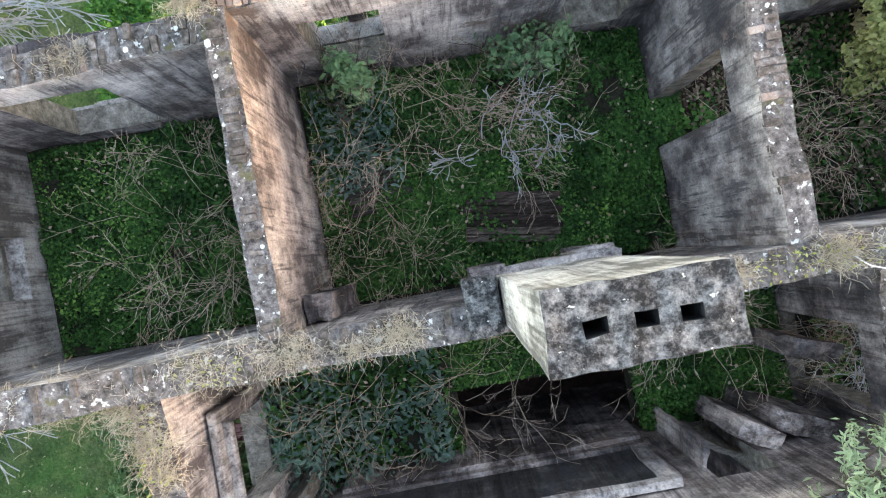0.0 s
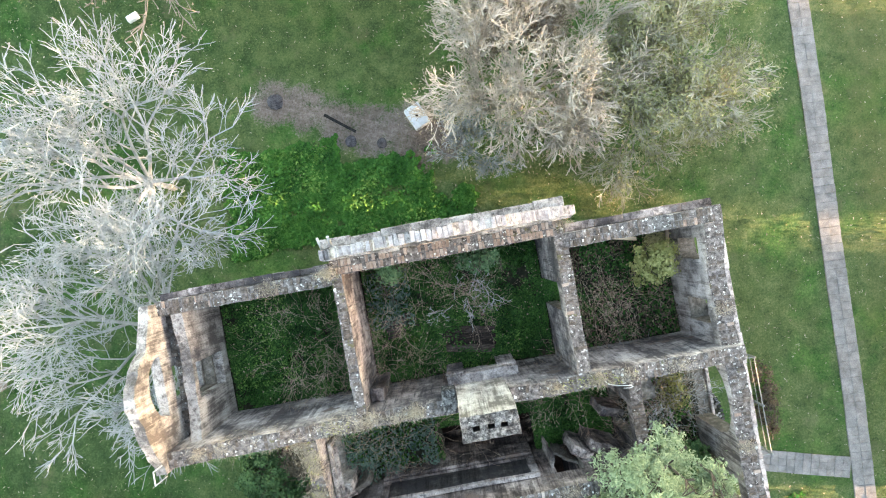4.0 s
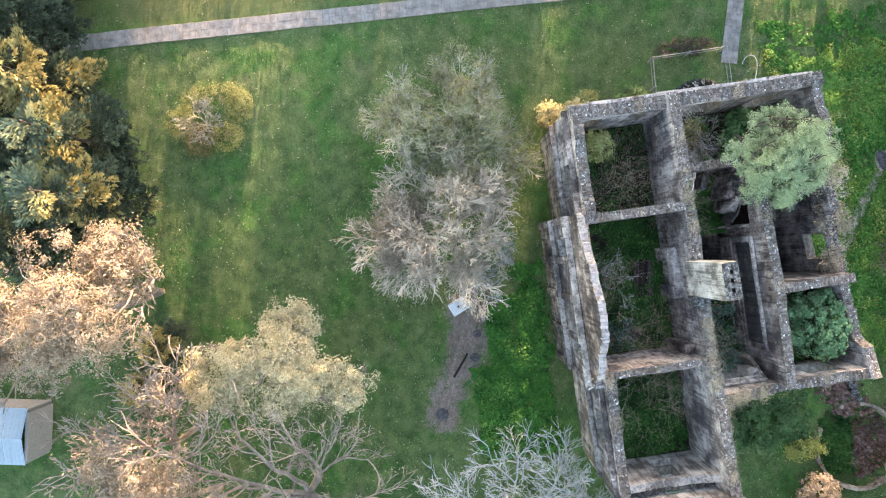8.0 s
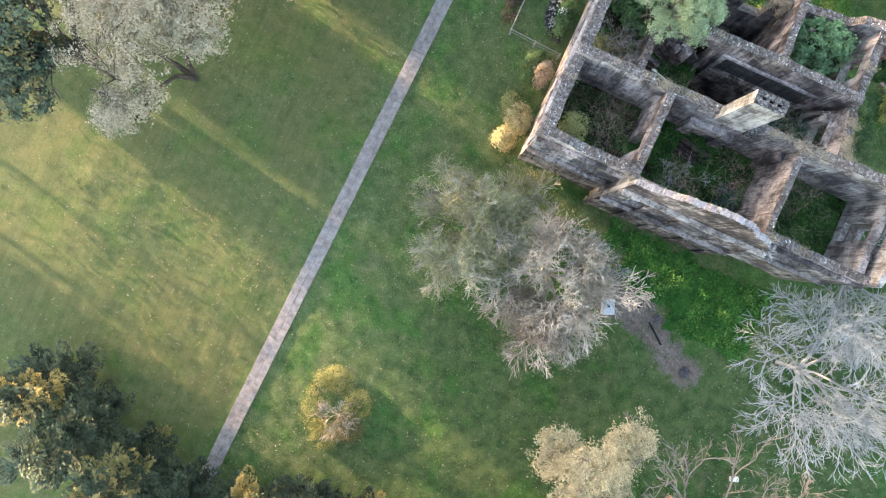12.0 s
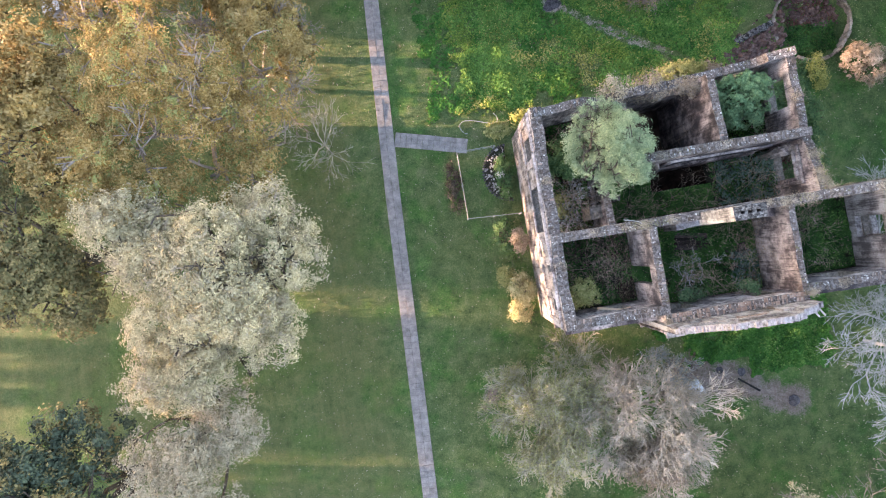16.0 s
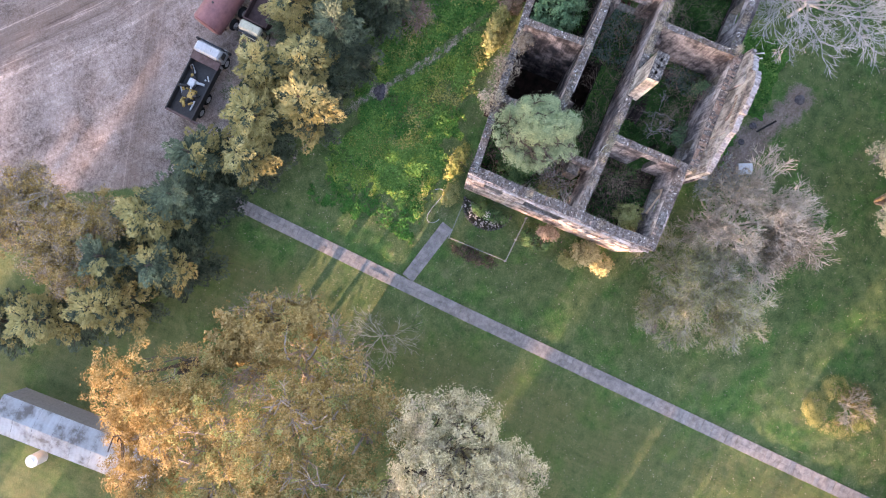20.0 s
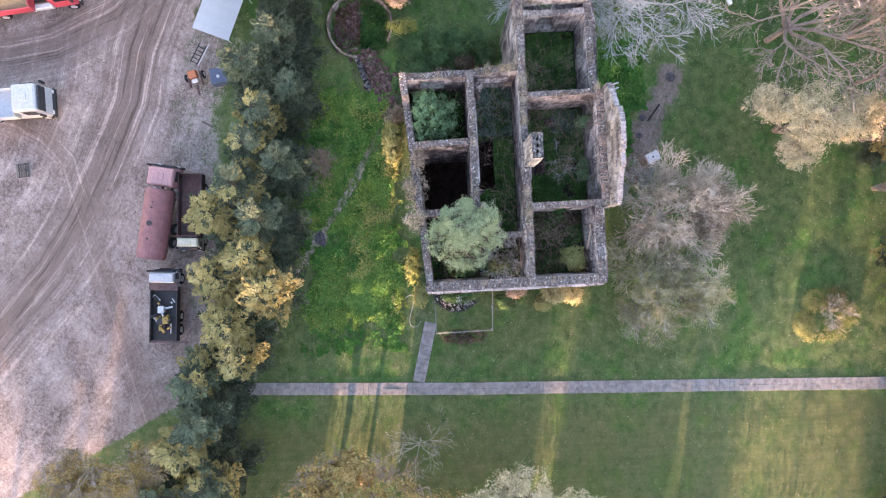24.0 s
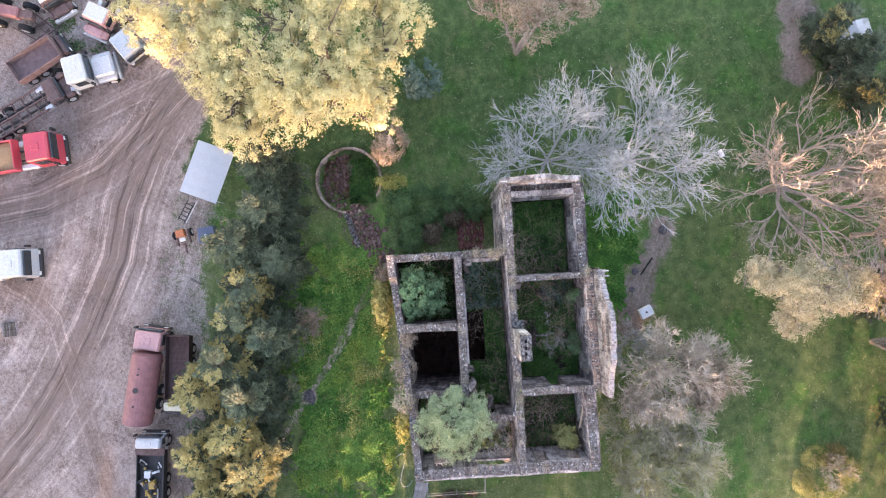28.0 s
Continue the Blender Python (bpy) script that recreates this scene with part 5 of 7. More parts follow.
lay_path("long_path", [(18.9, -25.6), (19.93, -5.5), (21.6, 36.0)], 2, 1.06, 0.42, "straight path of grey concrete slabs across the lawn", 3)
lay_path("short_path", [(14.1, -8.2), (19.1, -9.5)], 3, 1.05, 0.4, "short slab path leading to the fenced garden", 4)

# ---- fenced garden at the house end ----
FENCE = [(12.3, -7.75), (14.95, -7.75), (14.93, -3.0), (11.2, -2.8)]
FENCE_GREY = plain("weathered_fence_paint", (0.3, 0.31, 0.28), 0.6, 0.0)
METAL_GREY = plain("grey_galvanised", (0.55, 0.55, 0.54), 0.5, 0.3)
fence = thing("garden_fence", 14.0, -5.4, 0, 0, "low weathered grey rail fence round a small garden", "fence")
for (ax, ay), (bx, by) in zip(FENCE, FENCE[1:]):
    for z in (0.95, 0.5):
        bm = bmesh.new()
        rod(bm, (ax - 14, ay + 5.4, z), (bx - 14, by + 5.4, z), 0.025 if z > 0.6 else 0.015, n=6)
        part("rail", bm, FENCE_GREY, fence)
    steps = max(1, round(math.hypot(bx - ax, by - ay) / 2.4))
    for k in range(steps + (bx == 11.2)):
        f = k / steps
        bm = bmesh.new()
        block(bm, ax + (bx - ax) * f - 14.05, ay + (by - ay) * f + 5.35, -0.1, ax + (bx - ax) * f - 13.95, ay + (by - ay) * f + 5.45, 1.05, 0.012)
        part("post", bm, FENCE_GREY, fence)
bed = thing("flower_bed", 11.5, -5.85, 0, 0, "half-round bed of dark soil edged and strewn with pale stones", "flower bed")
bm = bmesh.new()
rim = [bm.verts.new((1.75 * math.sin(a), -1.95 * math.cos(a), 0.14 + 0.03 * math.sin(a * 9))) for a in np.linspace(0, math.pi, 25)]
mid_v = bm.verts.new((0.2, 0, 0.3))
for a, b in zip(rim, rim[1:]):
    bm.faces.new((a, b, mid_v))
part("soil", bm, EARTH_FLOOR, bed)
rng = np.random.default_rng(71)
STONE_DARK = speckled("dark_edging_stone", [(0.3, (0.05, 0.048, 0.045)), (0.7, (0.16, 0.15, 0.145))], 6, 30, bump=0.5, per_object=0.4)
STONE_PALE = speckled("pale_pebble", [(0.3, (0.2, 0.18, 0.17)), (0.7, (0.5, 0.46, 0.43))], 6, 30, bump=0.4, per_object=0.6)


def stone_mesh(seed, mat):
    bm = bmesh.new()
    bmesh.ops.create_icosphere(bm, subdivisions=1, radius=1)
    for v in bm.verts:
        v.co *= 1 + 0.28 * noise.noise(v.co * 1.5 + Vector((seed * 5, 0, 0)))
    me = bpy.data.meshes.new("stone")
    bm.to_mesh(me)
    bm.free()
    me.materials.append(mat)
    return me


EDGERS, PEBBLES, RUBBLES = [stone_mesh(k, STONE_DARK) for k in range(3)], [stone_mesh(k + 5, STONE_PALE) for k in range(3)], [stone_mesh(k + 9, RUBBLE) for k in range(3)]
for a in np.linspace(0.02, math.pi - 0.02, 30):
    ob = link("edging_stone", EDGERS[rng.integers(3)], bed)
    ob.matrix_basis = pose(1.78 * math.sin(a), -1.98 * math.cos(a), 0.12, 0, 0, math.degrees(a)) @ Matrix.Diagonal((0.09, 0.12, 0.11, 1))
for _ in range(110):
    a, r = rng.uniform(0.1, math.pi - 0.1), rng.uniform(0.62, 0.95)
    ob = link("pebble", PEBBLES[rng.integers(3)], bed)
    s = rng.uniform(0.04, 0.08)
    ob.matrix_basis = pose(1.75 * r * math.sin(a), -1.95 * r * math.cos(a), 0.22, 0, 0, rng.uniform(0, 360)) @ Matrix.Diagonal((s, s * 1.3, s * 0.7, 1))
mon = thing("memorial_stone", 12.15, -5.7, 0.2, 4, "small white memorial block in a flower bed", "memorial stone")
WHITE_STONE = plain("white_stone", (0.74, 0.73, 0.7), 0.7, wear=0.15)
bm = bmesh.new()
block(bm, -0.34, -0.28, 0, 0.34, 0.28, 0.12, 0.02)
part("plinth", bm, WHITE_STONE, mon)
bm = bmesh.new()
block(bm, -0.2, -0.24, 0.12, 0.22, 0.24, 0.62, 0.03)
part("block", bm, WHITE_STONE, mon)


def shrub(name, x, y, z, rx, ry, h, seed, mat, label, n=60, per=22, size=0.08, spread=0.25, stems=BARK, slim=0.55):
    rng = np.random.default_rng(seed)
    t = thing(name, x, y, z, 0, label, "shrub")
    segs = []
    for _ in range(8):
        segs += grow(rng, (rng.uniform(-0.3, 0.3) * rx, rng.uniform(-0.3, 0.3) * ry, 0), (rng.normal() * rx, rng.normal() * ry, h * 1.2), h * 0.55, 0.025, 2, 0.5, 0.1)
    tagged(raw("stem_tangle", *tubes(segs, 3), stems, t), kind="stuff")
    v, f = clumps(rng, [(0, 0, h * 0.5, rx, ry, h * 0.55), (rx * 0.3, -ry * 0.3, h * 0.4, rx * 0.6, ry * 0.6, h * 0.5)], n, per, spread, size, slim)
    raw("crown", v, f, mat, t)
    return t


shrub("shrub", 11.9, -5.4, 0.0, 0.5, 1.8, 1.0, 101, LEAF_GREEN, "clipped green shrubs between a bed and the house wall", 90, 24, 0.07)
shrub("shrub", 15.5, -5.4, 0, 0.55, 1.9, 0.45, 102, LEAF_BROWN, "withered brown border outside a rail fence", 70, 20, 0.07)
shrub("shrub", 12.4, -1.5, 0, 0.8, 1.2, 1.1, 103, LEAF_GREEN, "dark green shrub at the foot of the house", 80)
shrub("yellow_shrub", 12.0, 2.5, 0, 0.9, 1.1, 1.9, 104, LEAF_GLOW, "uneven yellow-leaved shrub against the end wall", 130, 24, 0.075)
shrub("yellow_shrub", 12.2, 4.0, 0, 0.8, 0.8, 1.3, 134, LEAF_GLOW, "uneven yellow-leaved shrub against the end wall", 80, 24, 0.075)
shrub("yellow_shrub", 12.9, 1.5, 0, 0.6, 0.8, 0.9, 135, LEAF_SAP, "low yellow-green shrub beside the end wall", 50, 24, 0.075)
shrub("yellow_shrub", 11.7, -8.9, 0, 0.9, 0.5, 0.7, 105, LEAF_SAP, "yellow-green shrub at a house corner", 80)
shrub("yellow_shrub", 9.2, -9.4, 0, 1.6, 0.6, 0.8, 106, WEED_YELLOW, "yellow-green weeds along the house wall", 70)
shrub("dry_shrub", -1.3, -10.6, 0, 1.8, 0.7, 2.2, 107, LEAF_SAP, "tall shrub turning orange beside the wall", 150, 24, 0.09)
shrub("dry_shrub", -3.6, -10.3, 0, 0.8, 0.7, 1.6, 108, LEAF_TAN, "dry orange shrub at the wall corner", 70)
shrub("dry_shrub", 3.0, -8.6, 6.6, 1.6, 0.8, 1.3, 109, LEAF_TAN, "dry pinkish bush rooted on the wall top", 60, 20, 0.06, 0.3, BARK_TAN)
shrub("dry_shrub", 5.4, -8.7, 6.8, 1.1, 0.8, 1.4, 132, LEAF_CREAM, "pale dry bush hanging over the broken wall", 50, 20, 0.06, 0.3, BARK_TAN)
shrub("dry_shrub", 1.0, -8.2, 6.6, 0.7, 0.6, 1.2, 133, LEAF_TAN, "small dry orange bush rooted in the wall", 60, 20, 0.06, 0.25, BARK_TAN)
for k, (sx, sy, sr, sh, m) in enumerate([(-9.7, -2.6, 1.0, 1.3, LEAF_GREEN), (-8.4, -2.2, 0.7, 1.0, LEAF_GREEN), (-9.4, -4.4, 1.1, 1.2, LEAF_GREEN), (-8.0, -4.2, 0.8, 0.9, LEAF_BROWN), (-8.6, -6.2, 1.0, 1.1, LEAF_GREEN), (-6.8, -6.0, 0.9, 1.0, LEAF_BROWN), (-7.4, -7.9, 1.1, 1.2, LEAF_GREEN), (-6.0, -7.8, 0.8, 1.1, LEAF_GREEN), (-9.2, -8.4, 0.9, 1.0, LEAF_GREEN), (-10.4, -6.6, 0.9, 0.8, LEAF_GREEN)]):
    shrub("shrub", sx, sy, 0, sr, sr * 0.9, sh, 140 + k, m, "untrimmed shrub in the corner beside the house", 70, 24, 0.08, 0.28)
shrub("dry_shrub", -14.4, -9.2, 0, 1.7, 1.5, 1.8, 110, LEAF_TAN, "dry brown bush beside the round basin", 170, 22, 0.08)
shrub("dry_shrub", -11.4, -9.3, 0, 0.6, 1.3, 0.7, 111, WEED_YELLOW, "yellow grass tufts by the basin rim", 60)
shrub("dark_shrub", -19.8, -6.2, 0, 1.8, 1.7, 1.6, 112, IVY_BLUE, "low dark blue-green shrub on the lawn", 150, 22, 0.09)
for dx, dy, rx, ry, rh, m, k in [(1.5, -0.3, 0.8, 2.1, 0.3, LEAF_SAP, 0), (0.6, -2.0, 1.1, 0.9, 0.3, LEAF_SAP, 1), (0.2, 1.9, 1.1, 0.9, 0.3, LEAF_SAP, 2), (-1.2, 0.7, 1.1, 1.2, 0.3, LEAF_OLD, 3), (-1.2, -0.9, 1.0, 1.2, 0.3, LEAF_SAP, 4)]:
    shrub("yellow_shrub", 15.2 + dx, 25.8 + dy, 0, rx, ry, rh, 113 + k, m, "low flat clump of yellow weeds round dead branches", 110, 20, 0.06, 0.3, TWIG_BROWN, 0.3)
bare_tree("dead_bush", 14.9, 25.9, 1.7, 1.3, 125, BARK_DULL, "dead branches lying over a clump of weeds", 9, 3, LEAF_BROWN, 500, 0.016, 0.04, size=0.06)
shrub("dry_shrub", 11.7, -0.9, 0, 0.45, 0.8, 2.6, 115, LEAF_TAN, "dry climber on the end wall", 70, 20, 0.07)
shrub("yellow_shrub", 9.7, 3.5, FLOOR, 0.5, 0.5, 1.0, 116, LEAF_YELLOW, "small yellow bush in a room corner", 30, 20, 0.07)
bare_tree("dead_bush", 0.0, -16.9, 1.2, 1.5, 117, BARK_TAN, "small leafless orange bush on the lawn", 9, 3, LEAF_TAN, 700, 0.016, 0.05, size=0.06)
ash = thing("ash_heap", 6.4, -17.3, ground_z(6.4, -17.3), 20, "flat heap of dark grey ash on the lawn", "ash heap")
bm = bmesh.new()
rings = [[bm.verts.new((r * 0.75 * math.cos(a) * (1 + 0.22 * math.sin(3 * a + r)), r * 0.55 * math.sin(a) * (1 + 0.18 * math.cos(2 * a)), 0.16 * (1 - r * r) - 0.03 + 0.02 * math.sin(7 * a + 9 * r))) for a in [k * math.pi / 12 for k in range(24)]] for r in (0.15, 0.4, 0.65, 0.85, 1.0, 1.12)]
bm.faces.new(rings[0])
for p, q in zip(rings, rings[1:]):
    for k in range(24):
        bm.faces.new((p[k], q[k], q[(k + 1) % 24], p[(k + 1) % 24]))
part("mound", bm, ASH, ash)
bare_tree("dead_tree", 23.9, -9.6, 2.0, 5.0, 118, BARK_DULL, "dull grey dead branches above the grass", 7, 3, None, 0, 0.011, 0.07)
bare_tree("bare_tree", 27.0, -14.5, 4.5, 9, 119, BARK_TAN, "bare branching tree among golden crowns", 7, 4, LEAF_GOLD, 1500, 0.016, 0.2)
bare_tree("bare_tree", -4.5, 29.5, 4.6, 9, 120, BARK_TAN, "bare tan tree at the wood's edge", 7, 4, LEAF_TAN, 1800, 0.02, 0.22)

# ---- round basin with a stone rim, and the rubble walk ----
RIM_STONE = speckled("pale_rim_stone", [(0.3, (0.12, 0.0975, 0.075)), (0.5, (0.27, 0.225, 0.18)), (0.7, (0.39, 0.338, 0.285))], 4, 30, bump=0.5, per_object=0.35)
basin = thing("round_basin", POOL[0], POOL[1], -0.75, 0, "sunken round basin with a pale stone rim", "basin")
rng = np.random.default_rng(81)
rimkind = []
for k in range(3):
    bm = bmesh.new()
    random.seed(60 + k)
    block(bm, -0.1, -0.3, 0, 0.1, 0.3, 0.92, 0.04, 0.04)
    me = bpy.data.meshes.new("rim_stone")
    bm.to_mesh(me)
    bm.free()
    me.materials.append(RIM_STONE)
    rimkind.append(me)
for a in np.arange(0, 360, 12.6):
    if 20 < a < 55:
        continue
    ob = link("rim_stone", rimkind[rng.integers(3)], basin)
    r = POOL[2] + 0.05
    ob.matrix_basis = pose(r * math.cos(radians(a)), r * math.sin(radians(a)), rng.normal() * 0.05 - 0.05, 0, 0, a)
for _ in range(220):
    a, r = rng.uniform(170, 330), rng.uniform(0.4, 2.4)
    ob = link("rubble_stone", RUBBLES[rng.integers(3)], basin)
    s = rng.uniform(0.06, 0.18)
    ob.matrix_basis = pose(r * math.cos(radians(a)), r * math.sin(radians(a)), 0.08, rng.uniform(0, 90), 0, rng.uniform(0, 360)) @ Matrix.Diagonal((s, s * 1.4, s * 0.7, 1))
walkway = thing("rubble_heap", -7.0, -11.6, 0, 0, "trail of red brick rubble from the basin to the house", "rubble")
for _ in range(280):
    f = rng.uniform(0, 1)
    ob = link("rubble_stone", RUBBLES[rng.integers(3)], walkway)
    s = rng.uniform(0.06, 0.26)
    ob.matrix_basis = pose(-2.3 + 4.6 * f + rng.normal() * 0.4, -1.2 + 2.4 * f + rng.normal() * 0.6, 0.06, rng.uniform(0, 90), 0, rng.uniform(0, 360)) @ Matrix.Diagonal((s, s * 1.5, s * 0.7, 1))
edge_wall = thing("edge_wall", -7.7, -12.9, 0, 18, "broken low stone kerb beside the rubble walk", "kerb")
for k in range(9):
    bm = bmesh.new()
    random.seed(90 + k)
    block(bm, -1.2 + k * 0.34, -0.25, -0.1, -0.9 + k * 0.34, 0.2, random.uniform(0.2, 0.5), 0.03, 0.05)
    part("kerb_stone", bm, LICHEN_STONE, edge_wall)
terrace = thing("brick_terrace", -7.0, -2.4, 0, 0, "dark red brick paving below the house corner", "paving", kind="structure")
brick_me = []
for k in range(3):
    random.seed(120 + k)
    bm = bmesh.new()
    block(bm, -0.12, -0.058, -0.05, 0.12, 0.058, 0.035, 0.008, 0.006)
    me = bpy.data.meshes.new("brick")
    bm.to_mesh(me)
    bm.free()
    me.materials.append(PAVING_RED)
    brick_me.append(me)
for i in range(14):
    for j in range(18):
        if rng.random() < 0.9:
            ob = link("brick", brick_me[rng.integers(3)], terrace)
            ob.matrix_basis = pose(-1.8 + i * 0.26 + (j % 2) * 0.13, -1.6 + j * 0.13, 0.08 + rng.normal() * 0.012, 0, 0, rng.normal() * 3)
slab = thing("stone_slab", -14.6, -9.3, 1.5, 25, "pale stone slab lying on a dry bush", "stone slab")
bm = bmesh.new()
block(bm, -0.45, -0.35, 0, 0.45, 0.35, 0.1, 0.02, 0.03)
part("slab_body", bm, plain("sandstone", (0.62, 0.48, 0.36), 0.85), slab)

# ---- small things on the lawn ----
cover = thing("well_cover", 0.95, 11.5, 0, 24, "pale square concrete well cover with a hole", "well cover")
bm = bmesh.new()
block(bm, -0.42, -0.57, 0, 0.42, 0.57, 0.5, 0.04)
part("body", bm, plain("pale_concrete", (0.62, 0.64, 0.66), 0.8, wear=0.2), cover)
# a dark disc on top stands in for the shade in the hole
bm = bmesh.new()
rod(bm, (0, 0, 0.49), (0, 0, 0.52), 0.08, n=12)
part("cap", bm, DARK_STONE, cover, "small dark disc standing in for a hole")
for x, y, tx in [(-12.1, 18.9, 20)]:
    o = thing("white_bucket", x, y, 0, tx, "small white plastic tub on the lawn", "tub")
    bm = bmesh.new()
    block(bm, -0.3, -0.17, 0, 0.3, 0.17, 0.25, 0.04)
    part("body", bm, WHITE_STONE, o)
rng = np.random.default_rng(5)
hose = thing("garden_hose", 13.4, -9.4, 0.06, 0, "thin pale hose lying in loops on the grass", "hose")
hp = [(0.9 * math.sin(a * 0.9) - 0.25 * a + 0.5, 0.35 * math.cos(a * 1.3) - 0.1 * a, 0.0) for a in np.linspace(0, 6.5, 44)]
raw("coil", *tubes([(*a, *b, 0.02, 0.02) for a, b in zip(hp, hp[1:])], 5), METAL_GREY, hose)
# dark heaps at (-2.5, 10.9) and (-5.9, 13.55) stand in for soil holes
for x, y, r in [(6.4, -17.4, 0.42), (-2.5, 10.9, 0.3), (-5.9, 13.55, 0.42), (-1.0, 10.55, 0.26)]:
    o = thing("burnt_patch", x, y, ground_z(x, y) + 0.02, 0, "small dark heap on bare soil", "ash heap")
    bm = bmesh.new()
    bmesh.ops.create_icosphere(bm, subdivisions=2, radius=r)
    for v in bm.verts:
        v.co = Vector((v.co.x, v.co.y, v.co.z * 0.25)) * (1 + 0.2 * noise.noise(v.co * 5))
    part("ash", bm, ASH, o)
# black strip standing in for the dark line of a narrow ditch
o = thing("dark_board", -2.9, 11.9, 0.06, -38, "long black strip standing in for a ditch in bare soil", "board")
bm = bmesh.new()
block(bm, -0.9, -0.06, 0, 0.9, 0.06, 0.05, 0.01, 0.02)
part("plank", bm, DEEP_BLACK, o)

# ---- sheds ----
SHEET = speckled("white_sheet_metal", [(0.36, (0.28, 0.25, 0.22)), (0.44, (0.5, 0.49, 0.48)), (0.52, (0.64, 0.64, 0.63)), (0.64, (0.7, 0.71, 0.71))], 0.9, 12, 0.45, 0.0, bump=0.1, dist=0.01, grime=0.15)
SHEET_B = plain("pale_blue_roof_sheet", (0.5, 0.6, 0.68), 0.45, 0.1, wear=0.15)


def shed(name, x, y, turn, length, width, height, pitch, mat, walls, label, panels=6):
    s = thing(name, x, y, 0, turn, label, "shed")
    for sgn in (1, -1):
        for k in range(panels):
            a, b = -length / 2 + k * length / panels, -length / 2 + (k + 1) * length / panels - 0.01
            bm = bmesh.new()
            ribs = 5
            vs = [[bm.verts.new((a + (b - a) * i / (ribs * 2), sgn * w, height + pitch * (1 - w / (width / 2)) + (0.01 if i % 2 else 0))) for w in (0.0, width / 2 + 0.15)] for i in range(ribs * 2 + 1)]
            for p, q in zip(vs, vs[1:]):
                bm.faces.new((p[0], q[0], q[1], p[1]) if sgn < 0 else (p[0], p[1], q[1], q[0]))
            bmesh.ops.solidify(bm, geom=list(bm.faces), thickness=0.02)
            part("roof_sheet", bm, mat, s)
    if walls:
        for sgn in (1, -1):
            bm = bmesh.new()
            block(bm, -length / 2, sgn * width / 2 - 0.1, 0, length / 2, sgn * width / 2 + 0.1, height - 0.02, 0.01)
            part("side_wall", bm, walls, s)
            bm = bmesh.new()
            block(bm, sgn * length / 2 - 0.1, -width / 2 + 0.1, 0, sgn * length / 2 + 0.1, width / 2 - 0.1, height - 0.02, 0.01)
            part("end_wall", bm, walls, s)
    else:
        for px in (-length / 2 + 0.2, length / 2 - 0.2):
            for py in (-width / 2 + 0.15, width / 2 - 0.15):
                bm = bmesh.new()
                rod(bm, (px, py, -0.1), (px, py, height), 0.05, n=8)
                part("post", bm, METAL_GREY, s)
    return s


CARPORT_SHEET = plain("white_blue_roof_sheet", (0.7, 0.75, 0.78), 0.5, 0.0, 0.1)
shed("carport", -12.79, -24.09, -23, 4.45, 2.85, 2.35, 0.05, CARPORT_SHEET, None, "open lean-to with a flat white sheet roof", 1)
WALL_PINK = plain("grey_stucco", (0.36, 0.32, 0.3), 0.9)
shed("long_shed", 40.0, -27.6, 92, 12.5, 2.6, 2.4, 0.35, SHEET, WALL_PINK, "long low shed under white metal sheets", 8)
shed("small_shed", -20.4, 29.8, 12, 3.2, 2.4, 2.2, 0.3, SHEET, WALL_PINK, "small shed with a pale metal roof", 3)
shed("wide_shed", 11.0, 47.5, 5, 9.0, 4.6, 2.8, 0.5, SHEET_B, WALL_PINK, "wide shed with a pale blue sheet roof", 6)
shed("small_shed", -2.6, 41.4, 80, 5.0, 3.2, 2.3, 0.4, SHEET_B, WALL_PINK, "small shed with a pale blue sheet roof", 4)
o = thing("water_tank", 43.3, -30.6, 0, 0, "round white water tank beside a shed", "water tank")
bm = bmesh.new()
rod(bm, (0, 0, 0), (0, 0, 1.2), 0.5, 0.48, 20)
part("tank_body", bm, WHITE_STONE, o)
bm = bmesh.new()
rod(bm, (0, 0, 1.2), (0, 0, 1.28), 0.2, n=14)
part("lid", bm, WHITE_STONE, o)
o = thing("metal_plate", 39.2, -30.6, 0.1, 35, "pale square metal sheet leaning by a shed", "metal sheet")
bm = bmesh.new()
block(bm, -0.4, -0.4, 0, 0.4, 0.4, 0.04, 0.01)
part("sheet", bm, SHEET, o)

# ---- the yard's vehicles ----
PAINT_RED = plain("faded_red_paint", (0.5, 0.06, 0.08), 0.35, 0.0, 0.2)
PAINT_WHITE = plain("white_vehicle_paint", (0.5, 0.5, 0.49), 0.4, 0.0, 0.25)
PAINT_PINK = plain("sun_bleached_red_paint", (0.5, 0.27, 0.25), 0.6, 0.0, 0.3)
PAINT_GREY = plain("pale_blue_grey_paint", (0.36, 0.4, 0.42), 0.6, 0.0, 0.3)
RUST = plain("brown_rust", (0.15, 0.1, 0.09), 0.9, 0.0, 0.45, 3)
RUST_DARK = plain("dark_rust", (0.1, 0.065, 0.06), 0.9, 0.0, 0.45, 3)
RUST_PINK = plain("pinkish_rust", (0.2, 0.135, 0.125), 0.9, 0.0, 0.4, 3)
PAINT_CREAM = plain("cream_paint", (0.55, 0.52, 0.38), 0.6, 0.0, 0.3)
RUST_TANK = plain("dull_red_tank_paint", (0.26, 0.115, 0.11), 0.7, 0.0, 0.35, 2)
CHASSIS = plain("black_oily_steel", (0.045, 0.042, 0.04), 0.7, 0.2, 0.4)
TYRE = plain("black_rubber", (0.025, 0.025, 0.025), 0.9)
GLASS = plain("dark_vehicle_glass", (0.03, 0.035, 0.04), 0.08)
YELLOW = plain("worn_yellow_paint", (0.45, 0.29, 0.07), 0.7, 0.0, 0.55, 4)
SAND = plain("orange_sand_load", (0.36, 0.23, 0.12), 0.95)


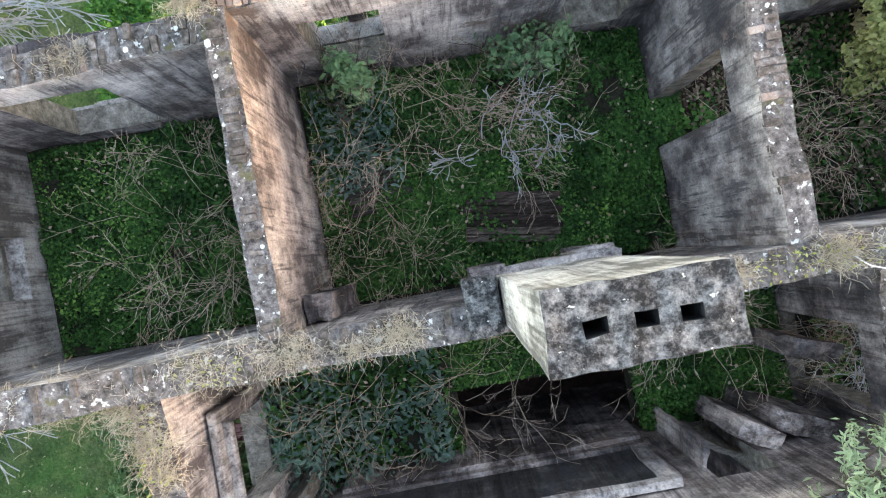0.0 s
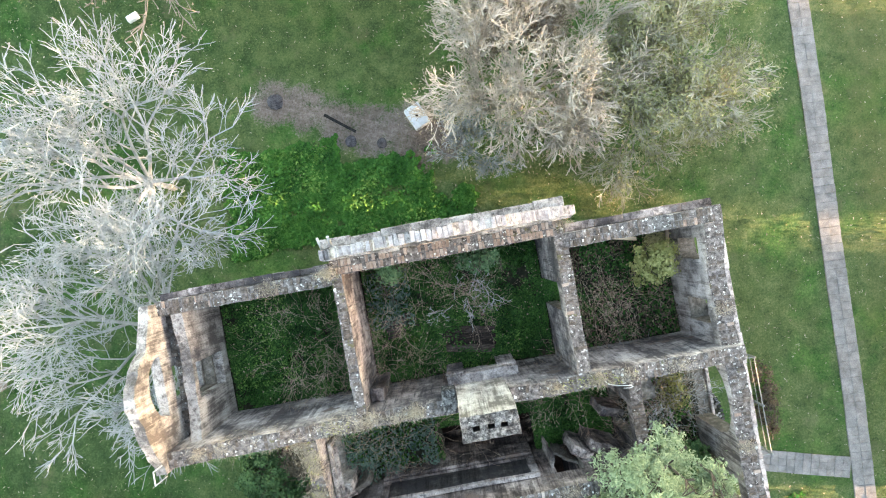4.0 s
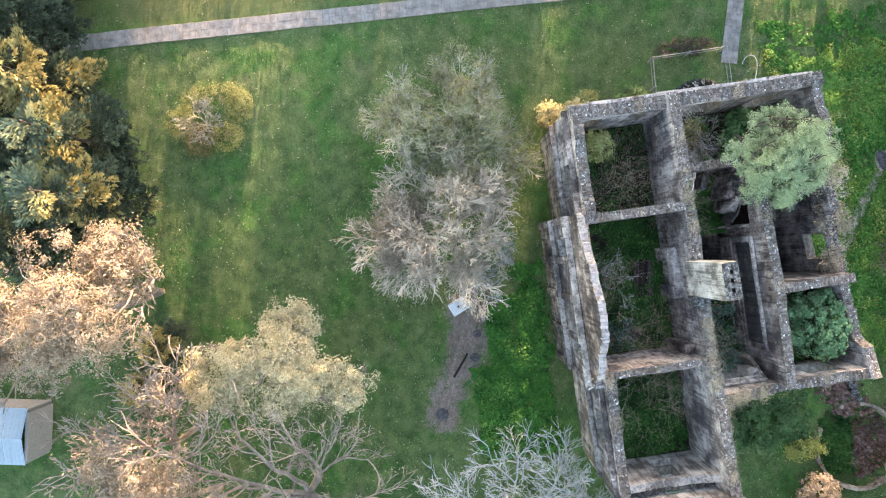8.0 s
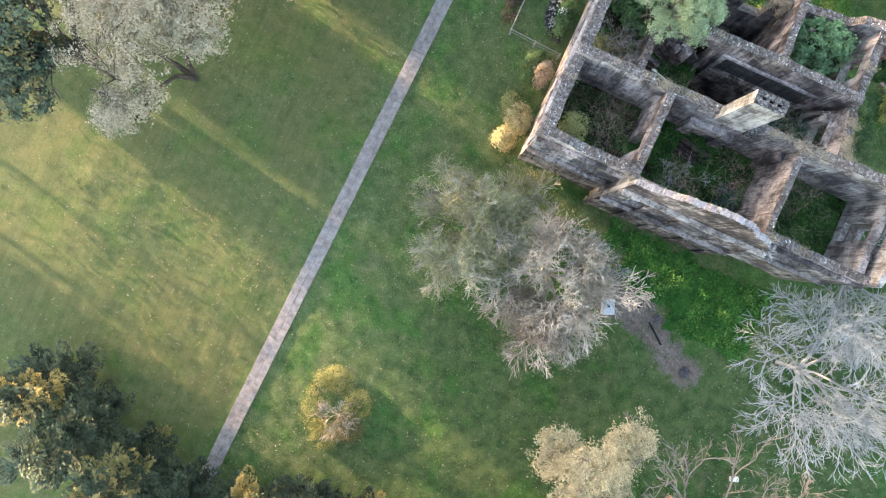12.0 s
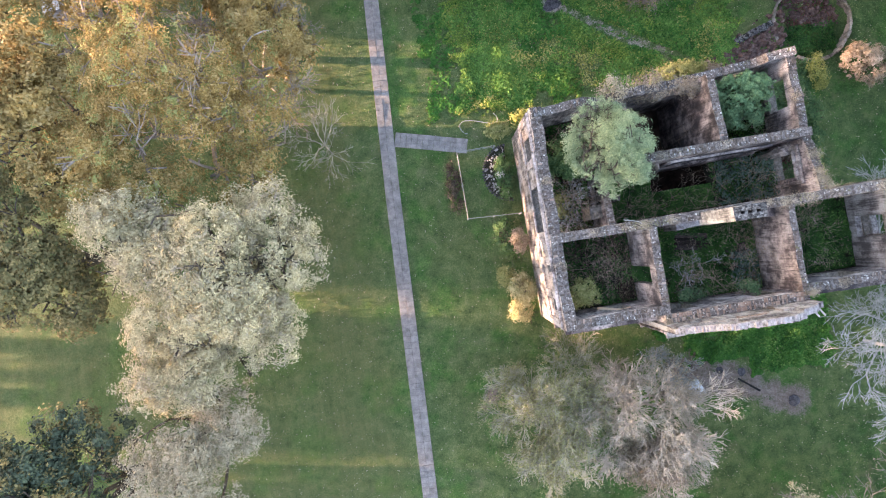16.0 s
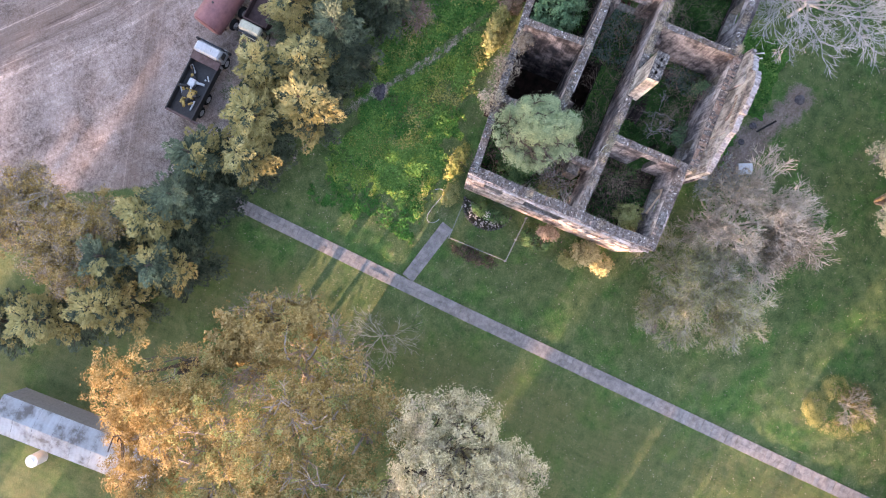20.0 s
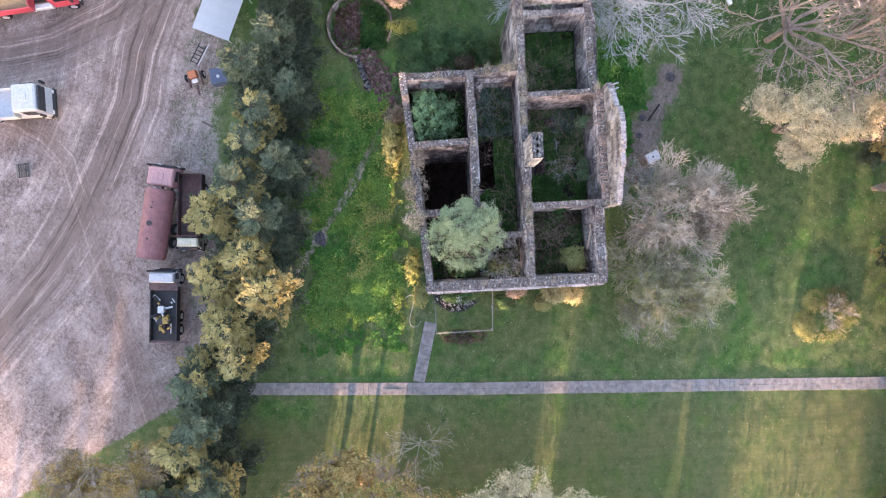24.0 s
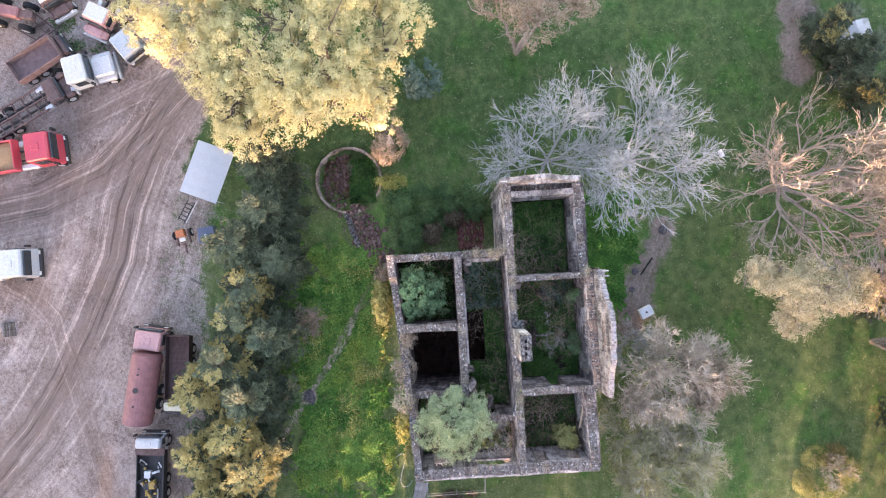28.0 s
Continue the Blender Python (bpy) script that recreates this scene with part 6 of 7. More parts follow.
def wheel(parent, x, y, r=0.48, w=0.28):
    bm = bmesh.new()
    rod(bm, (x, y - w / 2, r), (x, y + w / 2, r), r, n=18)
    bmesh.ops.bevel(bm, geom=[e for e in bm.edges if len(e.link_faces) == 2 and e.calc_face_angle(0) > 1.2], offset=0.05, segments=1, affect="EDGES")
    t = part("wheel", bm, TYRE, parent)
    bm = bmesh.new()
    rod(bm, (x, y - w / 2 - 0.015, r), (x, y + w / 2 + 0.015, r), r * 0.55, n=14)
    part("rim", bm, METAL_GREY, t, "pale steel rim")


def slab_part(name, parent, mat, x0, y0, z0, x1, y1, z1, bevel=0.03, label=""):
    bm = bmesh.new()
    block(bm, x0, y0, z0, x1, y1, z1, bevel)
    return part(name, bm, mat, parent, label)


def lorry(name, x, y, turn, label, paint, cab_len=1.8, wide=2.4, tall=2.7, bonnet=0.0, bed="", bed_len=5.0, bed_mat=None, load="", gap=0.6, floor=1.05, roof=None):
    """A lorry heading along its own x, with its cab's back at the origin."""
    t = thing(name, x, y, ground_z(x, y), turn, label, "lorry")
    h = wide / 2
    bm = bmesh.new()
    block(bm, 0, -h, 0.75, cab_len, h, tall, 0.12)
    for v in bm.verts:
        if v.co.z > tall - 0.3:
            v.co.y *= 0.93
            if v.co.x > cab_len * 0.6:
                v.co.x -= 0.18
    cab = part("cab", bm, paint, t)
    slab_part("windscreen", cab, GLASS, cab_len - 0.1, -h * 0.84, tall * 0.62, cab_len + 0.02, h * 0.84, tall - 0.22, 0.02)
    slab_part("roof_hatch", cab, paint, cab_len * 0.3, -0.3, tall - 0.01, cab_len * 0.6, 0.3, tall + 0.05, 0.02)
    for sg in (-1, 1):
        slab_part("side_window", cab, GLASS, cab_len * 0.3, sg * h - 0.02, tall * 0.62, cab_len * 0.8, sg * h + 0.015, tall - 0.25, 0.005)
        slab_part("mirror", t, CHASSIS, cab_len - 0.15, sg * (h + 0.08), tall * 0.6, cab_len + 0.03, sg * (h + 0.28), tall * 0.82, 0.02)
    if roof:
        slab_part("roof", cab, roof, 0.05, -h * 0.88, tall - 0.06, cab_len - 0.3, h * 0.88, tall + 0.07, 0.06, "white cab roof")
    nose = cab_len
    if bonnet:
        bm = bmesh.new()
        block(bm, cab_len, -h * 0.72, 0.75, cab_len + bonnet, h * 0.72, tall * 0.62, 0.14)
        part("bonnet", bm, paint, t)
        for sg in (-1, 1):
            slab_part("mudguard", t, paint, cab_len + 0.1, sg * h * 0.66, 0.8, cab_len + bonnet - 0.1, sg * h * 1.02, 1.18, 0.09)
        nose += bonnet
    slab_part("bumper", t, METAL_GREY if bonnet else CHASSIS, nose - 0.05, -h, 0.45, nose + 0.16, h, 0.85, 0.05)
    for sg in (-1, 1):
        slab_part("headlight", t, WHITE_STONE, nose + 0.12, sg * h * 0.6, 0.9, nose + 0.17, sg * h * 0.85, 1.1, 0.01)
        slab_part("chassis_rail", t, CHASSIS, -gap - bed_len, sg * 0.4 - 0.06, 0.62, nose - 0.1, sg * 0.4 + 0.06, 0.85, 0.01)
    wx = [nose - 0.7] + ([-gap - bed_len * 0.55, -gap - bed_len * 0.55 - 1.15] if bed_len > 3 else [-gap - bed_len * 0.5])
    for k in wx:
        for sg in (-1, 1):
            wheel(t, k, sg * (h - 0.16))
    for sg in (-1, 1):
        slab_part("fuel_tank", t, METAL_GREY, -gap - 0.3, sg * h * 0.62, 0.55, -0.1, sg * h * 0.96, 1.0, 0.06)
    b0, b1 = -gap - bed_len, -gap
    bmat = bed_mat or RUST
    if bed == "box":
        slab_part("bed_floor", t, bmat, b0, -h, floor - 0.12, b1, h, floor)
        for sg in (-1, 1):
            slab_part("bed_side", t, bmat, b0, sg * h - 0.05, floor - 0.12, b1, sg * h + 0.05, floor + 0.62, 0.015)
        for xx in (b0, b1):
            slab_part("bed_end", t, bmat, xx - 0.05, -h + 0.06, floor, xx + 0.05, h - 0.06, floor + (0.9 if xx == b1 else 0.6), 0.015)
        if load == "sand":
            bm = bmesh.new()
            n = 10
            g = [[bm.verts.new((b0 + 0.08 + (b1 - b0 - 0.16) * i / n, (-h + 0.08) + (wide - 0.16) * j / n, floor + 0.25 + 0.45 * math.sin(math.pi * i / n) * math.sin(math.pi * j / n) + 0.06 * noise.noise((i, j, 4)))) for j in range(n + 1)] for i in range(n + 1)]
            for i in range(n):
                for j in range(n):
                    bm.faces.new((g[i][j], g[i + 1][j], g[i + 1][j + 1], g[i][j + 1]))
            part("load", bm, SAND, t, "orange sand load")
    elif bed == "frame":
        for sg in (-1, 0, 1):
            slab_part("frame_rail", t, bmat, b0, sg * h * 0.95 - 0.06, floor, b1, sg * h * 0.95 + 0.06, floor + 0.14, 0.01)
        for k in range(8):
            xx = b0 + (b1 - b0) * k / 7
            slab_part("cross_member", t, bmat, xx - 0.05, -h * 0.95, floor - 0.08, xx + 0.05, h * 0.95, floor + 0.02, 0.01)
    elif bed == "tank":
        bm = bmesh.new()
        rod(bm, (b0, 0, floor + 0.75), (b1, 0, floor + 0.75), h, n=28)
        bmesh.ops.bevel(bm, geom=[e for e in bm.edges if e.calc_face_angle(0) > 1.2], offset=0.1, segments=2, affect="EDGES")
        tk = part("tank", bm, RUST_TANK, t)
        # the largest black disc stands in for the dark inside an open hatch
        for fx, r in ((0.5, 0.22), (0.28, 0.08), (0.72, 0.08), (0.8, 0.06)):
            bm = bmesh.new()
            rod(bm, (b0 + (b1 - b0) * fx, 0, floor + 0.74 + h), (b0 + (b1 - b0) * fx, 0, floor + 0.8 + h), r, n=16)
            part("hatch", bm, CHASSIS, tk, "dark tank hatch")
        for fx in (0.12, 0.5, 0.88):
            slab_part("cradle", t, RUST, b0 + (b1 - b0) * fx - 0.08, -h * 0.8, 0.85, b0 + (b1 - b0) * fx + 0.08, h * 0.8, floor + 0.2, 0.02)
    elif bed == "junk":
        slab_part("bed_floor", t, CHASSIS, b0, -h, floor - 0.12, b1, h, floor)
        for sg in (-1, 1):
            slab_part("bed_side", t, CHASSIS, b0, sg * h - 0.05, floor - 0.12, b1, sg * h + 0.05, floor + 0.5, 0.015)
        slab_part("headboard", t, RUST, b1 - 0.3, -h - 0.1, floor + 0.45, b1 + 0.35, h + 0.1, floor + 0.55, 0.02, "rusty brown board across the bed")
        slab_part("tail_pipe", t, RUST, b0 - 0.1, -h - 0.9, floor + 0.3, b0 + 0.1, h + 0.1, floor + 0.42, 0.04)
        rg = np.random.default_rng(int(abs(x * 10)))
        for k in range(22):
            u, w = b0 + rg.uniform(0.5, bed_len - 0.9), rg.uniform(-h + 0.4, h - 0.4)
            bm = bmesh.new()
            rod(bm, (u, w, floor + 0.15), (u + rg.uniform(-0.8, 0.8), w + rg.uniform(-0.6, 0.6), floor + rg.uniform(0.2, 0.7)), rg.uniform(0.05, 0.12), n=8)
            part("scrap_bar", bm, [YELLOW, CHASSIS, METAL_GREY][k % 3], t)
        for k in range(3):
            u, w = b0 + rg.uniform(0.6, bed_len - 1.2), rg.uniform(-h + 0.5, h - 0.5)
            slab_part("scrap_box", t, [YELLOW, METAL_GREY, CHASSIS][k], u, w - 0.25, floor, u + 0.6, w + 0.3, floor + 0.4, 0.05)
    return t


lorry("red_lorry", -15.5, -38.6, 96, "red tipper lorry with an orange sand load, parked on dirt", PAINT_RED, 2.1, 2.5, 2.9, 0, "box", 5.2, PAINT_RED, "sand", 1.6)
lorry("white_lorry", -6.25, -41.2, 91, "white cab lorry parked on the dirt yard", PAINT_WHITE, 2.1, 2.4, 2.9, 0, "box", 4.5, PAINT_WHITE, "", 0.5)
lorry("white_lorry", -21.75, -35.5, 103, "old white bonneted lorry on a short dark chassis", PAINT_WHITE, 1.9, 2.4, 2.4, 1.8, "", 2.2, None, "", 0.2)
lorry("chassis_lorry", -20.3, -37.6, 118, "stripped rusty lorry with a bare ladder frame", RUST, 1.2, 2.2, 1.5, 0.9, "frame", 6.0, RUST, "", 0.5, 0.95)
lorry("tank_lorry", 1.4, -29.85, 168.5, "old lorry with a dull red cylindrical tank", PAINT_PINK, 1.7, 2.3, 2.35, 0, "tank", 5.8, None, "", 0.25)
lorry("scrap_lorry", 9.4, -30.2, 176, "open lorry loaded with dark scrap and yellow parts", PAINT_WHITE, 1.0, 2.2, 2.1, 0, "junk", 4.6, None, "", 0.35)
lorry("old_lorry", 5.8, -27.9, -4, "worn flat lorry with a pale cab under the conifers", PAINT_CREAM, 0.9, 1.9, 2.0, 0, "box", 5.2, RUST_DARK, "", 0.15)
lorry("pink_lorry", -27.2, -32.4, -28, "abandoned faded red lorry with a white cab roof", PAINT_PINK, 1.6, 2.1, 2.1, 0.8, "", 2.0, None, "", 0.3, roof=PAINT_WHITE)
lorry("grey_lorry", -24.9, -31.2, 36, "abandoned grey-blue cab with a short chassis", PAINT_GREY, 2.3, 2.0, 1.9, 0, "", 2.2, None, "", 0.3)
lorry("rusty_lorry", -24.4, -36.5, 121, "rusty tipper body on a worn chassis", RUST, 0.5, 2.0, 1.3, 0, "box", 4.2, RUST_PINK, "", 0.1)
o = thing("yellow_tractor", -27.6, -40.9, 0, 75, "old yellow tractor with large black tyres", "tractor")
slab_part("body", o, RUST_TANK, -1.4, -0.45, 0.9, 1.5, 0.45, 1.7, 0.1)
slab_part("bonnet", o, RUST, 1.5, -0.35, 0.9, 2.6, 0.35, 1.5, 0.08)
slab_part("seat", o, CHASSIS, -0.6, -0.25, 1.7, -0.1, 0.25, 1.95, 0.05)
slab_part("roll_bar", o, RUST, -1.2, -0.7, 1.7, -1.1, 0.7, 2.6, 0.03)
slab_part("drawbar", o, RUST, -2.4, -0.1, 0.5, -1.4, 0.1, 0.62, 0.02)
for px, r in ((-0.8, 0.85), (1.7, 0.6)):
    for sg in (-1, 1):
        wheel(o, px, sg * 0.95, r, 0.45)
lorry("rusty_lorry", -29.3, -37.2, 28, "scrapped lorry with a dented white cab roof and rusty frame", RUST, 1.7, 2.1, 2.0, 0.8, "", 2.4, None, "", 0.3, roof=PAINT_WHITE)
for k in range(7):
    bm = bmesh.new()
    rg = np.random.default_rng(70 + k)
    u, w = -25.9 + rg.normal() * 0.9, -38.9 + rg.normal() * 1.0
    o = thing("scrap_bar", u, w, 0.08, rg.uniform(0, 180), "rusty iron bar lying among scrapped lorries", "scrap iron")
    rod(bm, (-rg.uniform(0.6, 1.3), 0, 0), (rg.uniform(0.6, 1.3), 0, 0.03), 0.05, n=7)
    part("bar", bm, RUST, o)
o = thing("orange_machine", -7.6, -27.1, 0, 12, "small rusty orange farm implement on wheels", "farm machine")
slab_part("frame", o, RUST, -0.7, -0.6, 0.4, 0.5, -0.45, 0.55, 0.02)
slab_part("frame_side", o, RUST, -0.7, 0.45, 0.4, 0.5, 0.6, 0.55, 0.02)
slab_part("hopper", o, plain("orange_paint", (0.48, 0.16, 0.06), 0.6, 0.0, 0.4), -0.75, -0.35, 0.5, -0.1, 0.35, 1.0, 0.05)
slab_part("drawbar", o, RUST, 0.4, -0.07, 0.4, 1.3, 0.07, 0.5, 0.02)
slab_part("seat", o, WHITE_STONE, -0.1, -0.25, 0.6, 0.25, 0.25, 0.72, 0.04)
for sg in (-1, 1):
    wheel(o, -0.4, sg * 0.72, 0.35, 0.18)
o = thing("blue_box", -7.8, -25.0, 0, 8, "dark blue metal tank box with a round lid", "metal box")
slab_part("body", o, plain("dark_blue_paint", (0.1, 0.13, 0.18), 0.5, 0.0, 0.3), -0.65, -0.7, 0, 0.65, 0.7, 0.95, 0.04)
bm = bmesh.new()
rod(bm, (0.1, 0, 0.95), (0.1, 0, 1.05), 0.14, n=14)
part("lid", bm, METAL_GREY, o)
slab_part("lid_plate", o, plain("navy_paint", (0.07, 0.09, 0.14), 0.5, 0.0, 0.3), -0.6, -0.65, 0.951, 0.6, 0.65, 0.97, 0.005)
o = thing("metal_ladder", -9.9, -26.85, 0.1, 150, "black metal frame lying below the carport", "metal frame")
for k in range(5):
    slab_part("bar", o, CHASSIS, -0.8 + k * 0.35, -0.3, 0.1, -0.72 + k * 0.35, 0.3, 0.16, 0.01)
for sg in (-1, 1):
    slab_part("rail", o, CHASSIS, -0.9, sg * 0.3 - 0.03, 0.16, 1.0, sg * 0.3 + 0.03, 0.24, 0.01)
slab_part("pole", o, WHITE_STONE, -0.9, -0.5, 0.2, 1.2, -0.43, 0.26, 0.01)
o = thing("pallet", -0.8, -42.5, ground_z(-0.8, -42.5), 4, "small brown wooden pallet lying on the dirt yard", "pallet")
for k in range(6):
    slab_part("slat", o, OLD_WOOD, -0.6, -0.5 + k * 0.19, 0.1, 0.6, -0.38 + k * 0.19, 0.125, 0.004)
for k in range(3):
    slab_part("bearer", o, OLD_WOOD, -0.6 + k * 0.55, -0.5, 0.0, -0.5 + k * 0.55, 0.57, 0.098, 0.004)
o = thing("board", -3.9, -26.4, 0.1, 60, "short pale board lying on the scruffy ground", "board")
slab_part("plank", o, OLD_WOOD, -0.5, -0.09, 0, 0.5, 0.09, 0.08, 0.01)

# ---- details of the ruin ----
def bar_thing(name, x, y, z, turn, dims, mat, label, cat, bevel=0.03, jit=0.03):
    o = thing(name, x, y, z, turn, label, cat)
    bm = bmesh.new()
    block(bm, 0, 0, 0, *dims)
    weather(bm, Vector((x * 3, y * 5, 0)), 0.07, 0.3, dims[2])
    part("block", bm, mat, o)
    return o


def weather(bm, shift, side, fall, tall):
    """Worn faces and a crumbled top."""
    bmesh.ops.subdivide_edges(bm, edges=bm.edges, cuts=6, use_grid_fill=True)
    for v in bm.verts:
        q = v.co + shift
        v.co += Vector((noise.noise(q * 2.6), noise.noise(q * 2.6 + Vector((5, 0, 0))), 0)) * side
        v.co.z += v.co.z / tall * (fall * noise.noise(Vector((q.x * 1.9, q.y * 1.9, 1))) + fall * 0.35 * noise.noise(q * 6))


def worn_slab(name, parent, mat, x0, y0, z0, x1, y1, z1):
    bm = bmesh.new()
    block(bm, x0, y0, z0, x1, y1, z1)
    weather(bm, Vector((z0, z1, 2)), 0.035, 0.1, z1)
    return part(name, bm, mat, parent)


ledge = thing("wall_panel", -2.9, -4.0, 4.5, 0, "moulded plaster panel and ledge along an inner wall", "wall panel", kind="structure")
worn_slab("ledge", ledge, PLASTER_DARK, 0, 0, 0, 6.0, 0.2, 1.35)
worn_slab("rail_low", ledge, PLASTER_DARK, 0, 0, 1.35, 6.0, 0.12, 1.55)
worn_slab("panel", ledge, DARK_PANEL, 0.3, 0.0, 1.6, 5.7, 0.05, 3.2)
worn_slab("rail_high", ledge, PLASTER, 0, 0, 3.2, 6.0, 0.13, 3.38)
worn_slab("stile", ledge, PLASTER_DARK, 0, 0, 1.6, 0.3, 0.11, 3.2)
worn_slab("stile", ledge, PLASTER, 5.7, 0, 1.6, 6.0, 0.11, 3.2)
wf = thing("window_frame", -4.42, -3.75, 4.9, 0, "moulded pale plaster window surround", "window surround", kind="structure")
for a in [(0, 0.2, 2.7, 0.16, 2.1, 2.95), (0, 0.0, 0, 0.16, 0.22, 2.95), (0, 2.08, 0, 0.16, 2.3, 2.95), (0.05, 0.25, 2.5, 0.28, 2.05, 2.68)]:
    slab_part("moulding", wf, PLASTER_WHITE, *a, 0.03)
for args in [(-4.4, -3.95, FLOOR, 8, (0.55, 0.6, 2.3), PLASTER), (-3.8, -3.9, FLOOR, 30, (0.6, 0.25, 1.9), OLD_WOOD), (4.5, -3.75, FLOOR, -28, (0.8, 0.34, 2.3), PLASTER_DARK), (5.2, -3.75, FLOOR, -24, (1.3, 0.36, 2.2), PLASTER_DARK), (5.9, -2.6, FLOOR, -18, (0.9, 0.35, 1.9), PLASTER_DARK), (3.72, -4.02, FLOOR, 84, (0.5, 0.1, 2.7), PLASTER_DARK), (3.9, -3.9, FLOOR, -28, (1.1, 0.1, 1.7), OLD_WOOD), (7.3, -2.2, FLOOR, 0, (0.7, 0.8, 2.3), BRICKWORK), (-2.55, -0.3, FLOOR, 0, (0.5, 0.45, 2.9), PLASTER_DARK)]:
    bar_thing("wall_stub", *args, "broken stub of plastered brick inside the ruin", "wall stub")
def cornice(name, p, q, z, out, high, side, mat=PLASTER_WHITE, pieces=6):
    """A broken string course along an outer face, in lengths."""
    c = thing(name, 0, 0, 0, 0, "broken moulded plaster string course on the outer wall", "cornice", kind="structure")
    p, q = Vector(p), Vector(q)
    d = (q - p).normalized()
    n = Vector((-d.y, d.x)) * side
    L = (q - p).length
    rg = np.random.default_rng(int(abs(p.x * 7 + z * 31)))
    for k in range(pieces):
        a, b = L * k / pieces + 0.004, L * (k + 1) / pieces - 0.004
        for o, h0, h1 in ((out, 0.45, 1.0), (out * 0.55, 0.0, 0.44)):
            o2 = o * rg.uniform(0.75, 1.05)
            bm = bmesh.new()
            random.seed(int(k + z * 10))
            block(bm, a, 0.003, z + high * h0, b, o2, z + high * h1, 0.02, 0.012)
            for v in bm.verts:
                e = p + d * v.co.x + n * v.co.y
                v.co = Vector((e.x, e.y, v.co.z))
            bmesh.ops.recalc_face_normals(bm, faces=bm.faces)
            part("moulding", bm, mat, c)


cornice("cornice", (-3.1, 5.54), (5.45, 5.54), 8.7, 0.36, 0.4, 1, PLASTER_WHITE, 8)
cornice("cornice", (-3.1, 5.54), (5.45, 5.54), 4.4, 0.3, 0.35, 1, PLASTER_WHITE, 7)
cornice("cornice", (-9.4, 4.78), (-3.15, 4.78), 7.7, 0.3, 0.35, 1, PLASTER_DARK, 6)
cornice("cornice", (-9.4, 4.78), (-3.25, 4.78), 4.4, 0.3, 0.35, 1, PLASTER_WHITE, 5)
cornice("cornice", (5.5, 4.64), (10.85, 4.64), 7.9, 0.3, 0.35, 1, PLASTER_DARK, 5)
cornice("cornice", (5.6, 4.64), (10.85, 4.64), 4.4, 0.34, 0.35, 1, PLASTER_WHITE, 4)
cornice("cornice", (10.9, -8.1), (10.9, 4.6), 7.95, 0.2, 0.3, -1, PLASTER_SUNLIT, 11)
cornice("cornice", (10.9, -8.1), (10.9, 4.6), 4.6, 0.14, 0.3, -1, PLASTER_SUNLIT, 11)
for k, y in enumerate((-7.9, -5.3, -0.9, 0.6, 2.6, 4.3)):
    pil = thing("pilaster", 10.89, y, 0, 0, "flat plaster pilaster on the end wall", "pilaster", kind="structure")
    slab_part("shaft", pil, PLASTER_SUNLIT, 0, -0.25, 4.92, 0.12, 0.25, 7.9, 0.02)
for x in (-3.0, -0.95, 1.15, 3.2, 5.3):
    pil = thing("pilaster", x, 5.53, 0, 0, "flat stained pilaster on the house front", "pilaster", kind="structure")
    slab_part("shaft", pil, PLASTER_DARK, -0.2, 0, 0.0, 0.2, 0.12, 8.68, 0.02)
arch = thing("blind_arch", 1.2, 5.14, 10.4, 0, "shallow brick arch in the back of the gable", "arch", kind="structure")
for k in range(13):
    a = math.pi * (k + 0.5) / 13
    bm = bmesh.new()
    block(bm, -0.05, -0.06, -0.13, 0.05, 0.0, 0.13, 0.01, 0.01)
    bmesh.ops.transform(bm, matrix=pose(0.75 * math.cos(a), 0, 0.45 * math.sin(a), 0, 90 - math.degrees(a), 0), verts=bm.verts)
    part("voussoir", bm, BRICK_RED, arch)

# planks of the fallen floor
pl = thing("floor_boards", 0.38, 0.6, FLOOR + 0.12, -10, "patch of dark rotten floor boards among ivy", "floor boards")
rng = np.random.default_rng(9)
for k in range(7):
    bm = bmesh.new()
    random.seed(200 + k)
    block(bm, rng.uniform(-0.1, 0.1), k * 0.155, 0.05, 2.05 + rng.uniform(-0.2, 0.1), k * 0.155 + 0.15, 0.12 + rng.uniform(0, 0.08), 0.008, 0.012)
    part("plank", bm, WET_WOOD, pl)
pl = thing("floor_boards", -1.9, 1.5, FLOOR + 0.1, 8, "grey loose boards under bramble stems", "floor boards")
for k in range(6):
    bm = bmesh.new()
    random.seed(210 + k)
    block(bm, rng.uniform(-0.1, 0.1), k * 0.14, 0.05, 1.4 + rng.uniform(-0.3, 0.1), k * 0.14 + 0.11, 0.15, 0.008, 0.015)
    part("plank", bm, OLD_WOOD, pl)
pl = thing("floor_boards", 5.5, 2.6, FLOOR + 0.05, 80, "dark charred floor boards beyond the doorway", "floor boards")
for k in range(8):
    bm = bmesh.new()
    random.seed(220 + k)
    block(bm, rng.uniform(-0.1, 0.1), -k * 0.13, 0.02, 1.5 + rng.uniform(-0.3, 0.1), -k * 0.13 + 0.09, 0.12, 0.008, 0.015)
    part("plank", bm, DARK_STONE, pl)
# loose timbers in the east window, two iron posts on the front
for x, y, z, tz, ty, l in [(7.0, 4.2, 6.9, -12, 8, 1.5), (6.6, 4.1, 7.1, 10, -10, 1.3), (9.6, 3.2, 6.5, 70, 20, 1.4)]:
    o = thing("broken_timber", x, y, z, tz, "broken pale window timber stuck in the ruin", "timber")
    bm = bmesh.new()
    block(bm, 0, -0.06, 0, l, 0.06, 0.07, 0.01, 0.02)
    bmesh.ops.rotate(bm, verts=bm.verts, matrix=Matrix.Rotation(radians(ty), 3, "Y"))
    part("timber", bm, plain("split_wood", (0.5, 0.36, 0.24), 0.8), o)
